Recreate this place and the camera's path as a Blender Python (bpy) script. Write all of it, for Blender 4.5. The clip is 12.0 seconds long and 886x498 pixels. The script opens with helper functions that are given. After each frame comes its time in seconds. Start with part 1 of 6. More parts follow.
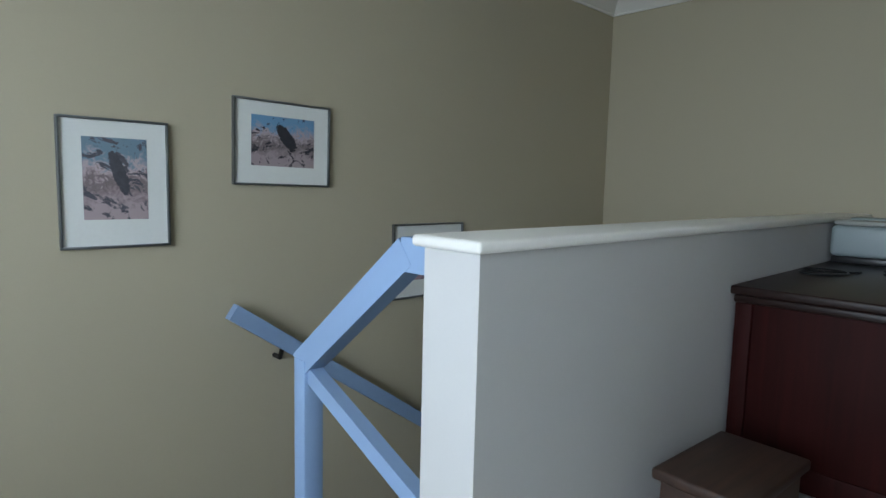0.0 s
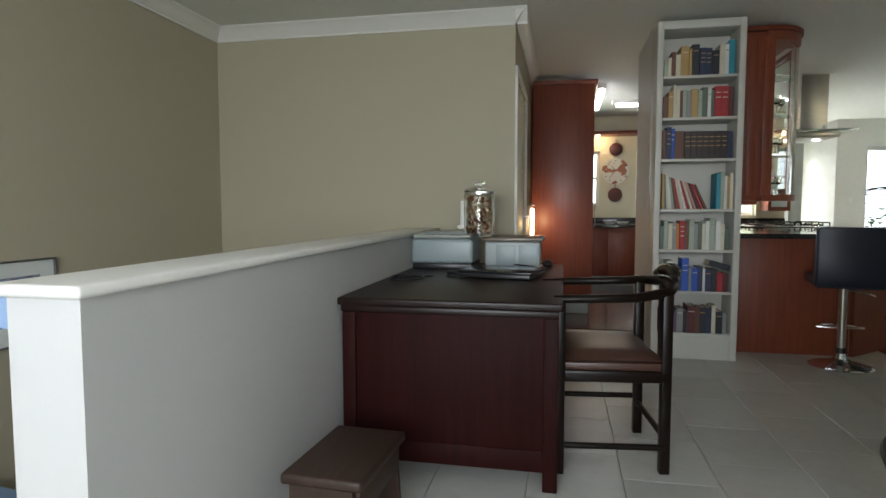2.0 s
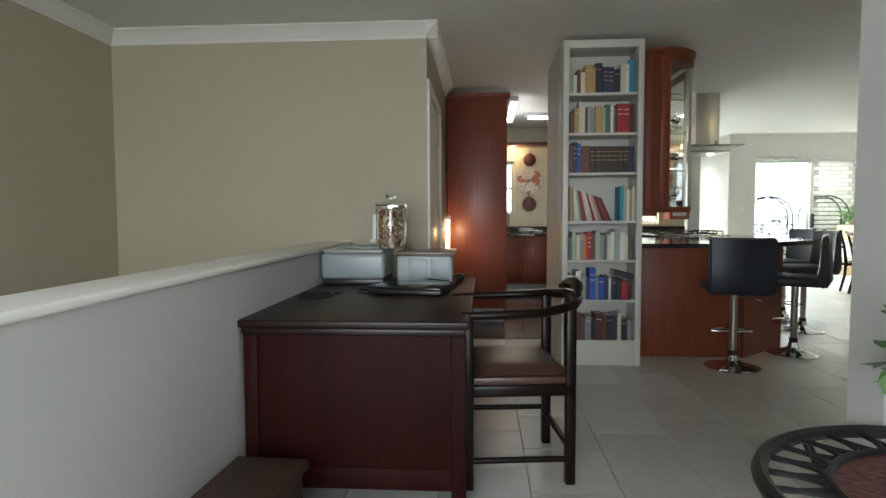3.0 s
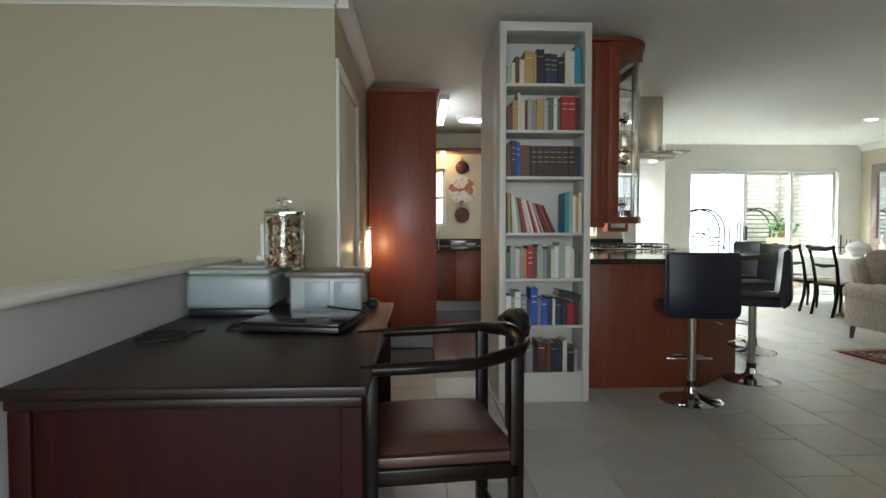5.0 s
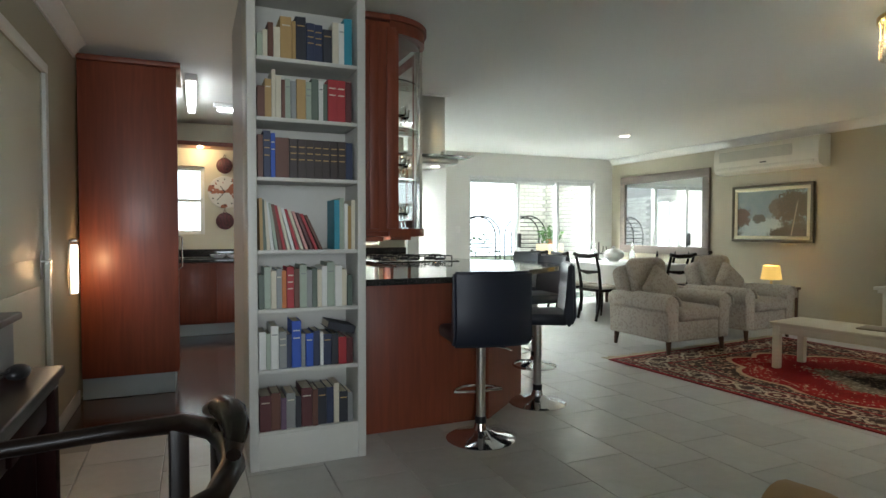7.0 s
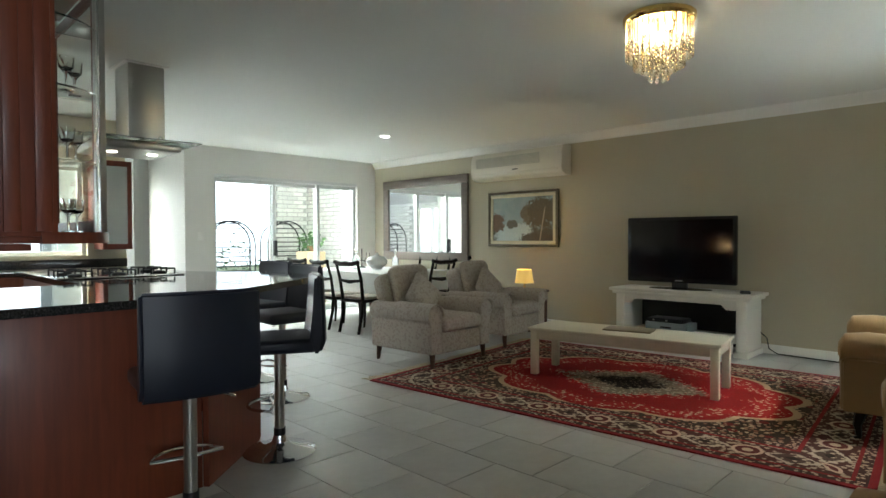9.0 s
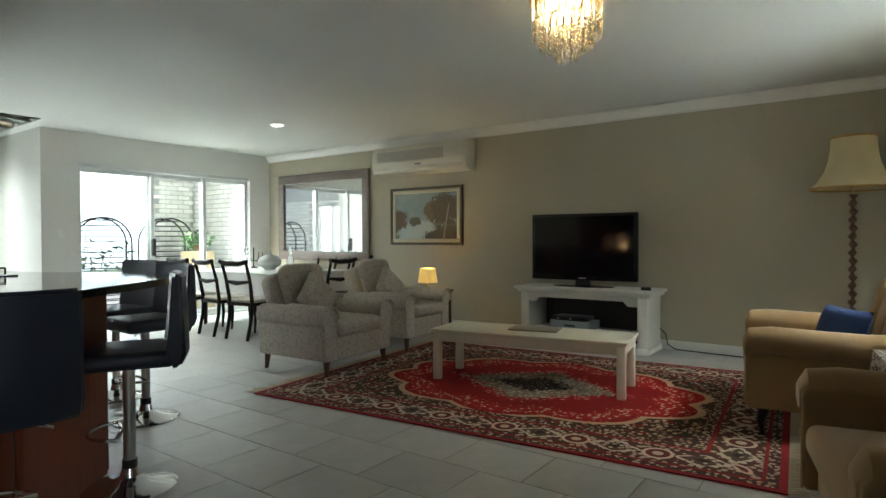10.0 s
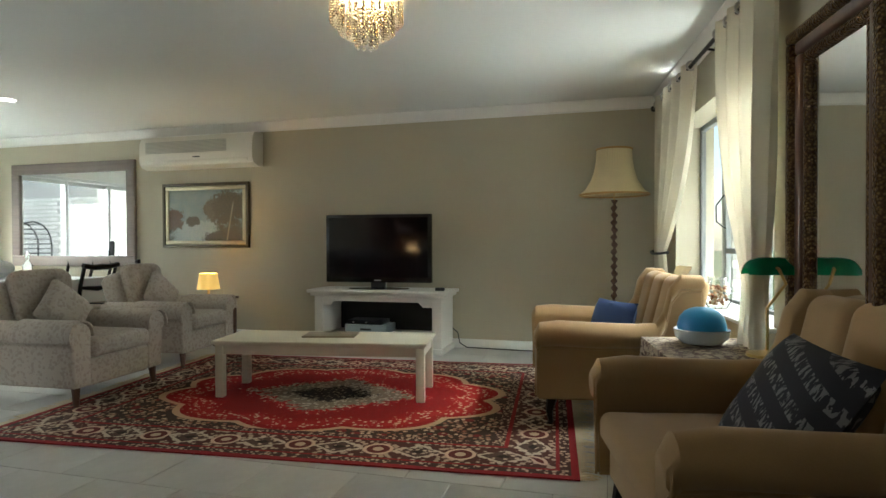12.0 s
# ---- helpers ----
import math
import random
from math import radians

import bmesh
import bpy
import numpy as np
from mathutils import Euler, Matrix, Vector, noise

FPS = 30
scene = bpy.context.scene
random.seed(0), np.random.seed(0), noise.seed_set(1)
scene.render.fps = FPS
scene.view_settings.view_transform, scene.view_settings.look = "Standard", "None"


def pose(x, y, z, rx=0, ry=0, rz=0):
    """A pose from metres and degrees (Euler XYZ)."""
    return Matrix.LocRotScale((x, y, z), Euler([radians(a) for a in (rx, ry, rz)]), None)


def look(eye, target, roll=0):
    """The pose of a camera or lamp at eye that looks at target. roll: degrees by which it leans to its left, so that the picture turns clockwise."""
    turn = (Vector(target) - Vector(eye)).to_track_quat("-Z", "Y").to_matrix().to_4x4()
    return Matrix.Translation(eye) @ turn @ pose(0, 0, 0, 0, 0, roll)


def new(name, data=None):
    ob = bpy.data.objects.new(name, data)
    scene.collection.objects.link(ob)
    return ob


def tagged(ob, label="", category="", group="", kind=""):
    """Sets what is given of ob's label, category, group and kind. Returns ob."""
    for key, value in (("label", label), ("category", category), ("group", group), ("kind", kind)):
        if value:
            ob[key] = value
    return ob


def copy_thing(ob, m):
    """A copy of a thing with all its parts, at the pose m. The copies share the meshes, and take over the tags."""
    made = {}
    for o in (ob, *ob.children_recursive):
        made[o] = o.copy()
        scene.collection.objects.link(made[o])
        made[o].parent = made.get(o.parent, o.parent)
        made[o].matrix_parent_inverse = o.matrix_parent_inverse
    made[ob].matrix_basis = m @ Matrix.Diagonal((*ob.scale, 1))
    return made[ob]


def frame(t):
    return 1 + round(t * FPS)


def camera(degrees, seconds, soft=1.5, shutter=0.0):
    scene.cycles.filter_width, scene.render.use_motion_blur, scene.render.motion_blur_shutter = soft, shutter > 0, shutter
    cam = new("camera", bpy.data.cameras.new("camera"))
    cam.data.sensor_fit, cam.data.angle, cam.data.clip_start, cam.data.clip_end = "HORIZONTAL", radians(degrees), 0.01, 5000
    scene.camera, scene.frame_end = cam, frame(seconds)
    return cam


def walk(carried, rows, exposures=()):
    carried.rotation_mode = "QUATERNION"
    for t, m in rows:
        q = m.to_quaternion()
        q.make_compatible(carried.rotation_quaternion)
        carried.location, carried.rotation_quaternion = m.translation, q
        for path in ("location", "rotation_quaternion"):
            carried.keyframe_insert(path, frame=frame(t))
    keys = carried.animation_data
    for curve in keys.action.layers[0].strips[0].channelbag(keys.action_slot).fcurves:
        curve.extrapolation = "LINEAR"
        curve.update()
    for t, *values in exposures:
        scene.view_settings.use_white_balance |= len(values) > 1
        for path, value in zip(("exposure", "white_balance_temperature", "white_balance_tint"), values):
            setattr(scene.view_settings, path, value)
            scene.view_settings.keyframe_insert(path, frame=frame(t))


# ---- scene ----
cam = camera(73.8, 12.0)
PATH = [
    (0, (0.687, -0.333, 1.126), (2.052, 1.114, 0.91), 1.4),
    (0.5, (0.64, -0.362, 1.132), (2.281, 0.766, 0.95), 0.9),
    (1, (0.605, -0.373, 1.146), (2.417, 0.457, 0.977), 0.4),
    (1.5, (0.582, -0.41, 1.156), (2.485, 0.188, 1.007), 0.1),
    (2, (0.589, -0.432, 1.164), (2.544, -0.037, 1.025), 0.0),
    (2.5, (0.59, -0.48, 1.183), (2.571, -0.234, 1.053), -0.2),
    (3, (0.629, -0.494, 1.21), (2.621, -0.358, 1.093), -0.2),
    (5, (1.411, -0.571, 1.199), (3.408, -0.657, 1.122), 0.0),
    (5.5, (1.616, -0.646, 1.205), (3.603, -0.855, 1.126), 0.0),
    (6, (1.821, -0.733, 1.22), (3.789, -1.082, 1.146), -0.0),
    (6.5, (2.04, -0.795, 1.251), (3.964, -1.334, 1.178), 0.2),
    (7, (2.192, -0.863, 1.263), (4.034, -1.642, 1.198), 0.1),
    (7.2, (2.256, -0.906, 1.266), (4.073, -1.749, 1.2), 0.1),
    (8.8, (2.724, -1.367, 1.246), (4.201, -2.715, 1.207), -0.2),
    (9, (2.773, -1.424, 1.242), (4.186, -2.839, 1.202), -0.2),
    (9.5, (2.91, -1.621, 1.227), (4.2, -3.15, 1.188), -0.3),
    (10, (2.991, -1.769, 1.19), (4.163, -3.389, 1.154), -0.2),
    (10.5, (3.06, -1.866, 1.172), (4.028, -3.615, 1.137), -0.3),
    (11, (3.097, -1.933, 1.165), (3.843, -3.788, 1.132), -0.5),
    (11.5, (3.13, -1.994, 1.154), (3.741, -3.898, 1.126), -0.5),
    (12, (3.153, -1.986, 1.149), (3.694, -3.911, 1.128), -0.2),
]
walk(cam, [(t, look(eye, target, roll)) for t, eye, target, roll in PATH], [(0, 0.56, 5800, 8), (1, 0.74, 6100, 9), (2, 0.92, 6450, 10), (5, 1.02, 6400, 10), (7, 0.98, 6200, 9), (9, 0.74, 6150, 8), (10, 0.52, 6100, 7), (11, 0.57, 6100, 8), (12, 0.97, 6200, 9)])

# world, sun and daylight in the openings
world = bpy.data.worlds.new("world")
scene.world = world
world.use_nodes = True
wn, wl = world.node_tree.nodes, world.node_tree.links
sky = wn.new("ShaderNodeTexSky")
sky.sky_type, sky.sun_disc = "NISHITA", False
sky.sun_elevation, sky.sun_rotation = radians(55), radians(120)
wl.new(sky.outputs[0], wn["Background"].inputs[0])
wn["Background"].inputs[1].default_value = 0.15
sun = new("sun", bpy.data.lights.new("sun", "SUN"))
sun.data.energy, sun.data.angle, sun.data.color = 2.2, radians(0.5), (1, 0.95, 0.87)
sun.matrix_world = look((0, 0, 0), (-0.50, 0.29, -0.82))


def window_light(name, eye, target, w, h, power, color=(0.86, 0.93, 1.0)):
    lamp = new(name, bpy.data.lights.new(name, "AREA"))
    lamp.data.shape, lamp.data.size, lamp.data.size_y = "RECTANGLE", w, h
    lamp.data.energy, lamp.data.color = power, color
    lamp.matrix_world = look(eye, target)
    return lamp


def bulb(name, place, power, radius, color=(1, 0.72, 0.4)):
    lamp = new(name, bpy.data.lights.new(name, "POINT"))
    lamp.data.energy, lamp.data.shadow_soft_size, lamp.data.color = power, radius, color
    lamp.location = place
    return lamp


window_light("patio_daylight", (11.9, -6.55, 2.42), (9.6, -6.55, 0.3), 2.6, 0.45, 200, (0.94, 1.0, 0.96))
window_light("bay_daylight_high", (2.02, -6.55, 2.42), (4.2, -5.2, 0.9), 2.0, 0.4, 150, (0.94, 1.0, 0.96))
window_light("bay_daylight_low", (1.85, -6.45, 0.35), (3.4, -6.1, 2.6), 2.0, 0.5, 38, (0.94, 1.0, 0.95))
window_light("kitchen_daylight", (10.62, -2.45, 2.2), (9.0, -2.45, 0.6), 1.7, 0.3, 130, (0.94, 1.0, 0.96))
window_light("kitchen_side_daylight", (10.62, -0.68, 2.2), (9.0, -0.75, 0.6), 0.6, 0.25, 18, (0.94, 1.0, 0.96))
window_light("passage_daylight", (13.15, -4.26, 1.2), (11, -4.2, 1.1), 0.7, 1.7, 110, (0.94, 1.0, 0.96))
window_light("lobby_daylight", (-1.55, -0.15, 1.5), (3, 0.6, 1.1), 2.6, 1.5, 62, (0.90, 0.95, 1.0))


# ---- materials
def rgb(c):
    return (c[0], c[1], c[2], 1)


class Net:
    """Node maths for one material."""

    def __init__(self, name):
        self.m = bpy.data.materials.new(name)
        self.m.use_nodes = True
        self.n, self.l = self.m.node_tree.nodes, self.m.node_tree.links
        self.b = self.n["Principled BSDF"]

    def put(self, sock, v):
        if isinstance(v, bpy.types.NodeSocket):
            self.l.new(v, sock)
        else:
            sock.default_value = v

    def math(self, op, a, b=0.0, c=0.0):
        k = self.n.new("ShaderNodeMath")
        k.operation = op
        for i, v in enumerate((a, b, c)):
            self.put(k.inputs[i], v)
        return k.outputs[0]

    def mix(self, f, a, b, mode="MIX"):
        k = self.n.new("ShaderNodeMix")
        k.data_type, k.blend_type = "RGBA", mode
        self.put(k.inputs[0], f)
        self.put(k.inputs[6], rgb(a) if isinstance(a, tuple) else a)
        self.put(k.inputs[7], rgb(b) if isinstance(b, tuple) else b)
        return k.outputs[2]

    def coords(self, kind="Object"):
        return self.n.new("ShaderNodeTexCoord").outputs[kind]

    def mapped(self, scale=(1, 1, 1), rot=(0, 0, 0)):
        k = self.n.new("ShaderNodeMapping")
        self.l.new(self.coords(), k.inputs[0])
        k.inputs["Scale"].default_value, k.inputs["Rotation"].default_value = scale, rot
        return k.outputs[0]

    def noise(self, scale, detail=3.0, vec=None, rough=0.5, distort=0.0):
        k = self.n.new("ShaderNodeTexNoise")
        self.l.new(vec or self.coords(), k.inputs["Vector"])
        k.inputs["Scale"].default_value, k.inputs["Detail"].default_value = scale, detail
        k.inputs["Roughness"].default_value, k.inputs["Distortion"].default_value = rough, distort
        return k.outputs[0]

    def voronoi(self, scale, vec=None, feature="F1", out="Distance"):
        k = self.n.new("ShaderNodeTexVoronoi")
        k.feature = feature
        self.l.new(vec or self.coords(), k.inputs["Vector"])
        k.inputs["Scale"].default_value = scale
        return k.outputs[out]

    def ramp(self, f, *stops):
        k = self.n.new("ShaderNodeValToRGB")
        self.l.new(f, k.inputs[0])
        e = k.color_ramp.elements
        while len(e) < len(stops):
            e.new(0.5)
        for i, (p, c) in enumerate(stops):
            e[i].position, e[i].color = p, rgb(c)
        return k.outputs[0]

    def between(self, v, a, b):
        return self.math("MULTIPLY", self.math("GREATER_THAN", v, a), self.math("LESS_THAN", v, b))

    def below(self, v, edge, soft):
        """1 where v is under edge, with a soft change."""
        k = self.math("ADD", self.math("DIVIDE", self.math("SUBTRACT", edge, v), soft), 0.5)
        self.n[-1].use_clamp = True
        return k

    def random(self):
        return self.n.new("ShaderNodeObjectInfo").outputs["Random"]

    def island(self):
        return self.n.new("ShaderNodeNewGeometry").outputs["Random Per Island"]

    def done(self, color=None, rough=0.6, metal=0.0, bump=None, strength=0.2, depth=0.002, **more):
        if color is not None:
            self.put(self.b.inputs["Base Color"], rgb(color) if isinstance(color, tuple) else color)
        self.put(self.b.inputs["Roughness"], rough)
        self.put(self.b.inputs["Metallic"], metal)
        if bump is not None:
            k = self.n.new("ShaderNodeBump")
            k.inputs["Strength"].default_value, k.inputs["Distance"].default_value = strength, depth
            self.l.new(bump, k.inputs["Height"])
            self.l.new(k.outputs[0], self.b.inputs["Normal"])
        for key, v in more.items():
            self.put(self.b.inputs[key.replace("_", " ")], v)
        return self.m


def plain(name, color, rough=0.5, metal=0.0, vary=0.08, grain=60.0, patch=2.5, strength=0.12, depth=0.001, **more):
    """Paint, cloth, plastic: a colour with fine grain and broad uneven patches."""
    k = Net(name)
    a, b = k.noise(grain, 4), k.noise(patch, 3)
    lo, hi = tuple(c * (1 - vary) for c in color), tuple(min(1, c * (1 + vary)) for c in color)
    col = k.mix(k.math("ADD", k.math("MULTIPLY", a, 0.4), k.math("MULTIPLY", b, 0.6)), lo, hi)
    r = k.math("ADD", rough - 0.06, k.math("MULTIPLY", b, 0.12))
    return k.done(col, r, metal, a, strength, depth, **more)


def wood(name, dark, light, rough=0.35, axis=2, scale=1.0, coat=0.3, spec=0.5):
    """Stained wood: long grain along one axis."""
    k = Net(name)
    s = [14 * scale] * 3
    s[axis] = 0.9 * scale
    v = k.mapped(tuple(s))
    g = k.noise(2.2, 6, v, 0.6, 0.6)
    fine = k.noise(9.0, 3, v)
    patch = k.noise(1.3, 2)
    f = k.math("ADD", k.math("MULTIPLY", g, 0.65), k.math("MULTIPLY", patch, 0.35))
    col = k.ramp(f, (0.3, dark), (0.7, light))
    return k.done(col, k.math("ADD", rough - 0.08, k.math("MULTIPLY", patch, 0.16)), 0, fine, 0.12, 0.0008, Coat_Weight=coat, Coat_Roughness=0.15, Specular_IOR_Level=spec)


def metal(name, color, rough=0.2):
    k = Net(name)
    a, b = k.noise(90, 3), k.noise(4, 3)
    return k.done(k.mix(b, tuple(c * 0.88 for c in color), color), k.math("ADD", rough - 0.04, k.math("MULTIPLY", b, 0.1)), 1.0, a, 0.03, 0.0005)


def translucent(name, color, share, vary=0.08):
    """Thin cloth that lets some light through."""
    k = Net(name)
    a, b = k.noise(240, 3), k.noise(4, 3)
    col = k.mix(b, tuple(c * (1 - vary) for c in color), tuple(min(1, c * (1 + vary)) for c in color))
    k.done(col, 0.85, 0, a, 0.2, 0.002)
    t = k.n.new("ShaderNodeBsdfTranslucent")
    k.l.new(col, t.inputs[0])
    x = k.n.new("ShaderNodeMixShader")
    x.inputs[0].default_value = share
    k.l.new(k.b.outputs[0], x.inputs[1])
    k.l.new(t.outputs[0], x.inputs[2])
    k.l.new(x.outputs[0], k.n["Material Output"].inputs[0])
    return k.m


def glow(name, color, strength):
    k = Net(name)
    n = k.noise(12, 2)
    return k.done(k.mix(n, tuple(c * 0.92 for c in color), color), 0.5, Emission_Color=rgb(color), Emission_Strength=strength)


def glass(name, tint=(0.95, 0.98, 0.97), rough=0.0, ior=1.45):
    k = Net(name)
    return k.done(tint, rough, Transmission_Weight=1.0, IOR=ior)


WALL = plain("taupe_wall_paint", (0.445, 0.404, 0.297), 0.7, vary=0.05, grain=140, patch=0.7, strength=0.15)
WHITEWALL = plain("white_wall_paint", (0.70, 0.69, 0.65), 0.65, vary=0.04, grain=140, patch=0.8, strength=0.15)
CREAM = plain("cream_wall_paint", (0.62, 0.58, 0.44), 0.65, vary=0.05, grain=140, patch=0.8)
HALFWALL = plain("pale_grey_wall_paint", (0.55, 0.55, 0.545), 0.6, vary=0.04, grain=120, patch=0.9, strength=0.15)
CEIL = plain("ceiling_paint", (0.72, 0.73, 0.69), 0.75, vary=0.04, grain=50, patch=0.5, strength=0.1)
TRIM = plain("white_trim_paint", (0.76, 0.75, 0.71), 0.4, vary=0.04, grain=40, patch=2)
BLUE = plain("blue_grey_rail_paint", (0.25, 0.36, 0.56), 0.4, vary=0.06, grain=50, patch=3)
CHERRY = wood("cherry_veneer", (0.12, 0.024, 0.010), (0.23, 0.050, 0.019), 0.45, coat=0.1)
MAHOG = wood("mahogany_stain", (0.012, 0.0024, 0.002), (0.029, 0.0046, 0.004), 0.6, coat=0.0, spec=0.1)
DARKTOP = wood("dark_polished_top", (0.007, 0.0035, 0.003), (0.018, 0.007, 0.005), 0.36, axis=0, coat=0.0, spec=0.3)
EBONY = wood("ebonised_wood", (0.004, 0.0025, 0.002), (0.011, 0.006, 0.004), 0.3, coat=0.0, spec=0.18)
OLDWOOD = wood("worn_brown_wood", (0.014, 0.007, 0.004), (0.06, 0.028, 0.016), 0.6, axis=0, coat=0.1)
WALNUT = wood("walnut_stain", (0.05, 0.02, 0.01), (0.12, 0.05, 0.025), 0.4)
TAUPEFRAME = wood("grey_brown_frame", (0.13, 0.10, 0.085), (0.20, 0.16, 0.135), 0.5, axis=0)
CREAMWOOD = plain("cream_painted_wood", (0.66, 0.61, 0.47), 0.45, vary=0.06, grain=25, patch=2)
WHITEWOOD = plain("white_painted_wood", (0.72, 0.70, 0.63), 0.45, vary=0.05, grain=25, patch=2)
CHROME = metal("chrome", (0.78, 0.78, 0.80), 0.08)
STEEL = metal("brushed_steel", (0.55, 0.54, 0.50), 0.28)
BRASS = metal("aged_brass", (0.62, 0.42, 0.16), 0.3)
IRON = plain("black_iron", (0.012, 0.012, 0.013), 0.4, 0.3, vary=0.2)
BLACK = plain("black_plastic", (0.014, 0.014, 0.015), 0.35, vary=0.2)
LEATHER = plain("black_leatherette", (0.010, 0.014, 0.028), 0.42, vary=0.15, grain=220, patch=5, strength=0.2)
BROWNLEATHER = plain("brown_seat_leather", (0.06, 0.026, 0.018), 0.4, vary=0.2, grain=120, patch=6, strength=0.25)
SILVER = plain("silver_plastic", (0.28, 0.33, 0.34), 0.35, vary=0.04)
VELVET = plain("gold_velour", (0.33, 0.205, 0.09), 0.85, vary=0.16, grain=180, patch=7, strength=0.35, Sheen_Weight=0.15)
NAVY = plain("navy_cloth", (0.02, 0.045, 0.13), 0.85, vary=0.15, grain=200, patch=8)
CREAMCLOTH = plain("cream_throw", (0.62, 0.53, 0.36), 0.9, vary=0.1, grain=160, patch=6)
WHITECLOTH = plain("white_tablecloth", (0.74, 0.74, 0.72), 0.85, vary=0.05, grain=150, patch=4)
GRANITE = Net("dark_granite")
GRANITE = GRANITE.done(GRANITE.ramp(GRANITE.noise(160, 5), (0.35, (0.012, 0.012, 0.014)), (0.62, (0.05, 0.048, 0.045)), (0.75, (0.2, 0.19, 0.18))), 0.07, 0)
CLEAR = glass("clear_glass")
PANE = glass("window_pane", (0.97, 0.99, 0.98), 0, 1.25)
MIRROR = metal("mirror_silver", (0.86, 0.88, 0.87), 0.02)
LEAF = plain("leaf_green", (0.05, 0.12, 0.03), 0.5, vary=0.3, grain=30, patch=8)


# ---- mesh helpers
def box(bm, x0, x1, y0, y1, z0, z1, bevel=0.0, seg=2):
    m = Matrix.LocRotScale(((x0 + x1) / 2, (y0 + y1) / 2, (z0 + z1) / 2), None, (abs(x1 - x0), abs(y1 - y0), abs(z1 - z0)))
    g = bmesh.ops.create_cube(bm, size=1, matrix=m)
    if bevel:
        es = list({e for v in g["verts"] for e in v.link_edges})
        bmesh.ops.bevel(bm, geom=es, offset=bevel, segments=seg, affect="EDGES", profile=0.5)
    return bm


def rod(bm, p, q, r, r2=None, seg=12):
    p, q = Vector(p), Vector(q)
    d = q - p
    m = Matrix.Translation((p + q) / 2) @ d.to_track_quat("Z", "Y").to_matrix().to_4x4()
    bmesh.ops.create_cone(bm, cap_ends=True, segments=seg, radius1=r, radius2=r if r2 is None else r2, depth=d.length, matrix=m)
    return bm


def tube(bm, pts, r, seg=8, closed=False):
    """A bent bar through points; r a number or one for each point."""
    pts = [Vector(p) for p in pts]
    n = len(pts)
    rs = [r] * n if isinstance(r, (int, float)) else list(r)
    rings, side = [], None
    for i, p in enumerate(pts):
        a, b = pts[(i - 1) % n if closed else max(i - 1, 0)], pts[(i + 1) % n if closed else min(i + 1, n - 1)]
        d = (b - a).normalized()
        if side is None:
            side = d.orthogonal().normalized()
        side = (side - d * side.dot(d)).normalized()
        up = d.cross(side)
        rings.append([bm.verts.new(p + rs[i] * (math.cos(2 * math.pi * k / seg) * side + math.sin(2 * math.pi * k / seg) * up)) for k in range(seg)])
    for i in range(n if closed else n - 1):
        a, b = rings[i], rings[(i + 1) % n]
        for k in range(seg):
            bm.faces.new((a[k], a[(k + 1) % seg], b[(k + 1) % seg], b[k]))
    if not closed:
        bm.faces.new(rings[0][::-1]), bm.faces.new(rings[-1])
    return bm


def lathe(bm, prof, cx=0, cy=0, seg=24, cap=True):
    rings = [[bm.verts.new((cx + r * math.cos(2 * math.pi * k / seg), cy + r * math.sin(2 * math.pi * k / seg), z)) for k in range(seg)] for r, z in prof]
    for a, b in zip(rings, rings[1:]):
        for k in range(seg):
            bm.faces.new((a[k], a[(k + 1) % seg], b[(k + 1) % seg], b[k]))
    if cap:
        bm.faces.new(rings[0][::-1]), bm.faces.new(rings[-1])
    return bm


def prism(bm, poly, z0, z1):
    lo, hi = [bm.verts.new((x, y, z0)) for x, y in poly], [bm.verts.new((x, y, z1)) for x, y in poly]
    n = len(poly)
    bm.faces.new(lo[::-1]), bm.faces.new(hi)
    for i in range(n):
        bm.faces.new((lo[i], lo[(i + 1) % n], hi[(i + 1) % n], hi[i]))
    return bm


def slab(bm, poly, axis, a, b):
    """A flat shape in the plane across an axis, given thickness from a to b."""
    def p(u, v, w):
        return (w, u, v) if axis == "x" else (u, w, v)
    lo, hi = [bm.verts.new(p(u, v, a)) for u, v in poly], [bm.verts.new(p(u, v, b)) for u, v in poly]
    n = len(poly)
    bm.faces.new(lo), bm.faces.new(hi[::-1])
    for i in range(n):
        bm.faces.new((lo[i], lo[(i + 1) % n], hi[(i + 1) % n], hi[i]))
    bmesh.ops.recalc_face_normals(bm, faces=bm.faces)
    return bm


def cushion(bm, sx, sy, sz, m, puff=0.5, n=10):
    """A soft pad, thick in the middle, thin at its seams."""
    top, bot = {}, {}
    for i in range(n + 1):
        for j in range(n + 1):
            u, v = 2 * i / n - 1, 2 * j / n - 1
            h = sz / 2 * ((1 - abs(u) ** 3.5) * (1 - abs(v) ** 3.5)) ** puff
            pin = 1 - 0.05 * (1 - abs(u) ** 2) * abs(v) ** 4
            pin2 = 1 - 0.05 * (1 - abs(v) ** 2) * abs(u) ** 4
            top[i, j] = bm.verts.new(m @ Vector((sx / 2 * u * pin2, sy / 2 * v * pin, h)))
            bot[i, j] = top[i, j] if max(abs(u), abs(v)) == 1 else bm.verts.new(m @ Vector((sx / 2 * u * pin2, sy / 2 * v * pin, -h)))
    for i in range(n):
        for j in range(n):
            bm.faces.new((top[i, j], top[i + 1, j], top[i + 1, j + 1], top[i, j + 1]))
            bm.faces.new((bot[i, j], bot[i, j + 1], bot[i + 1, j + 1], bot[i + 1, j]))
    return bm


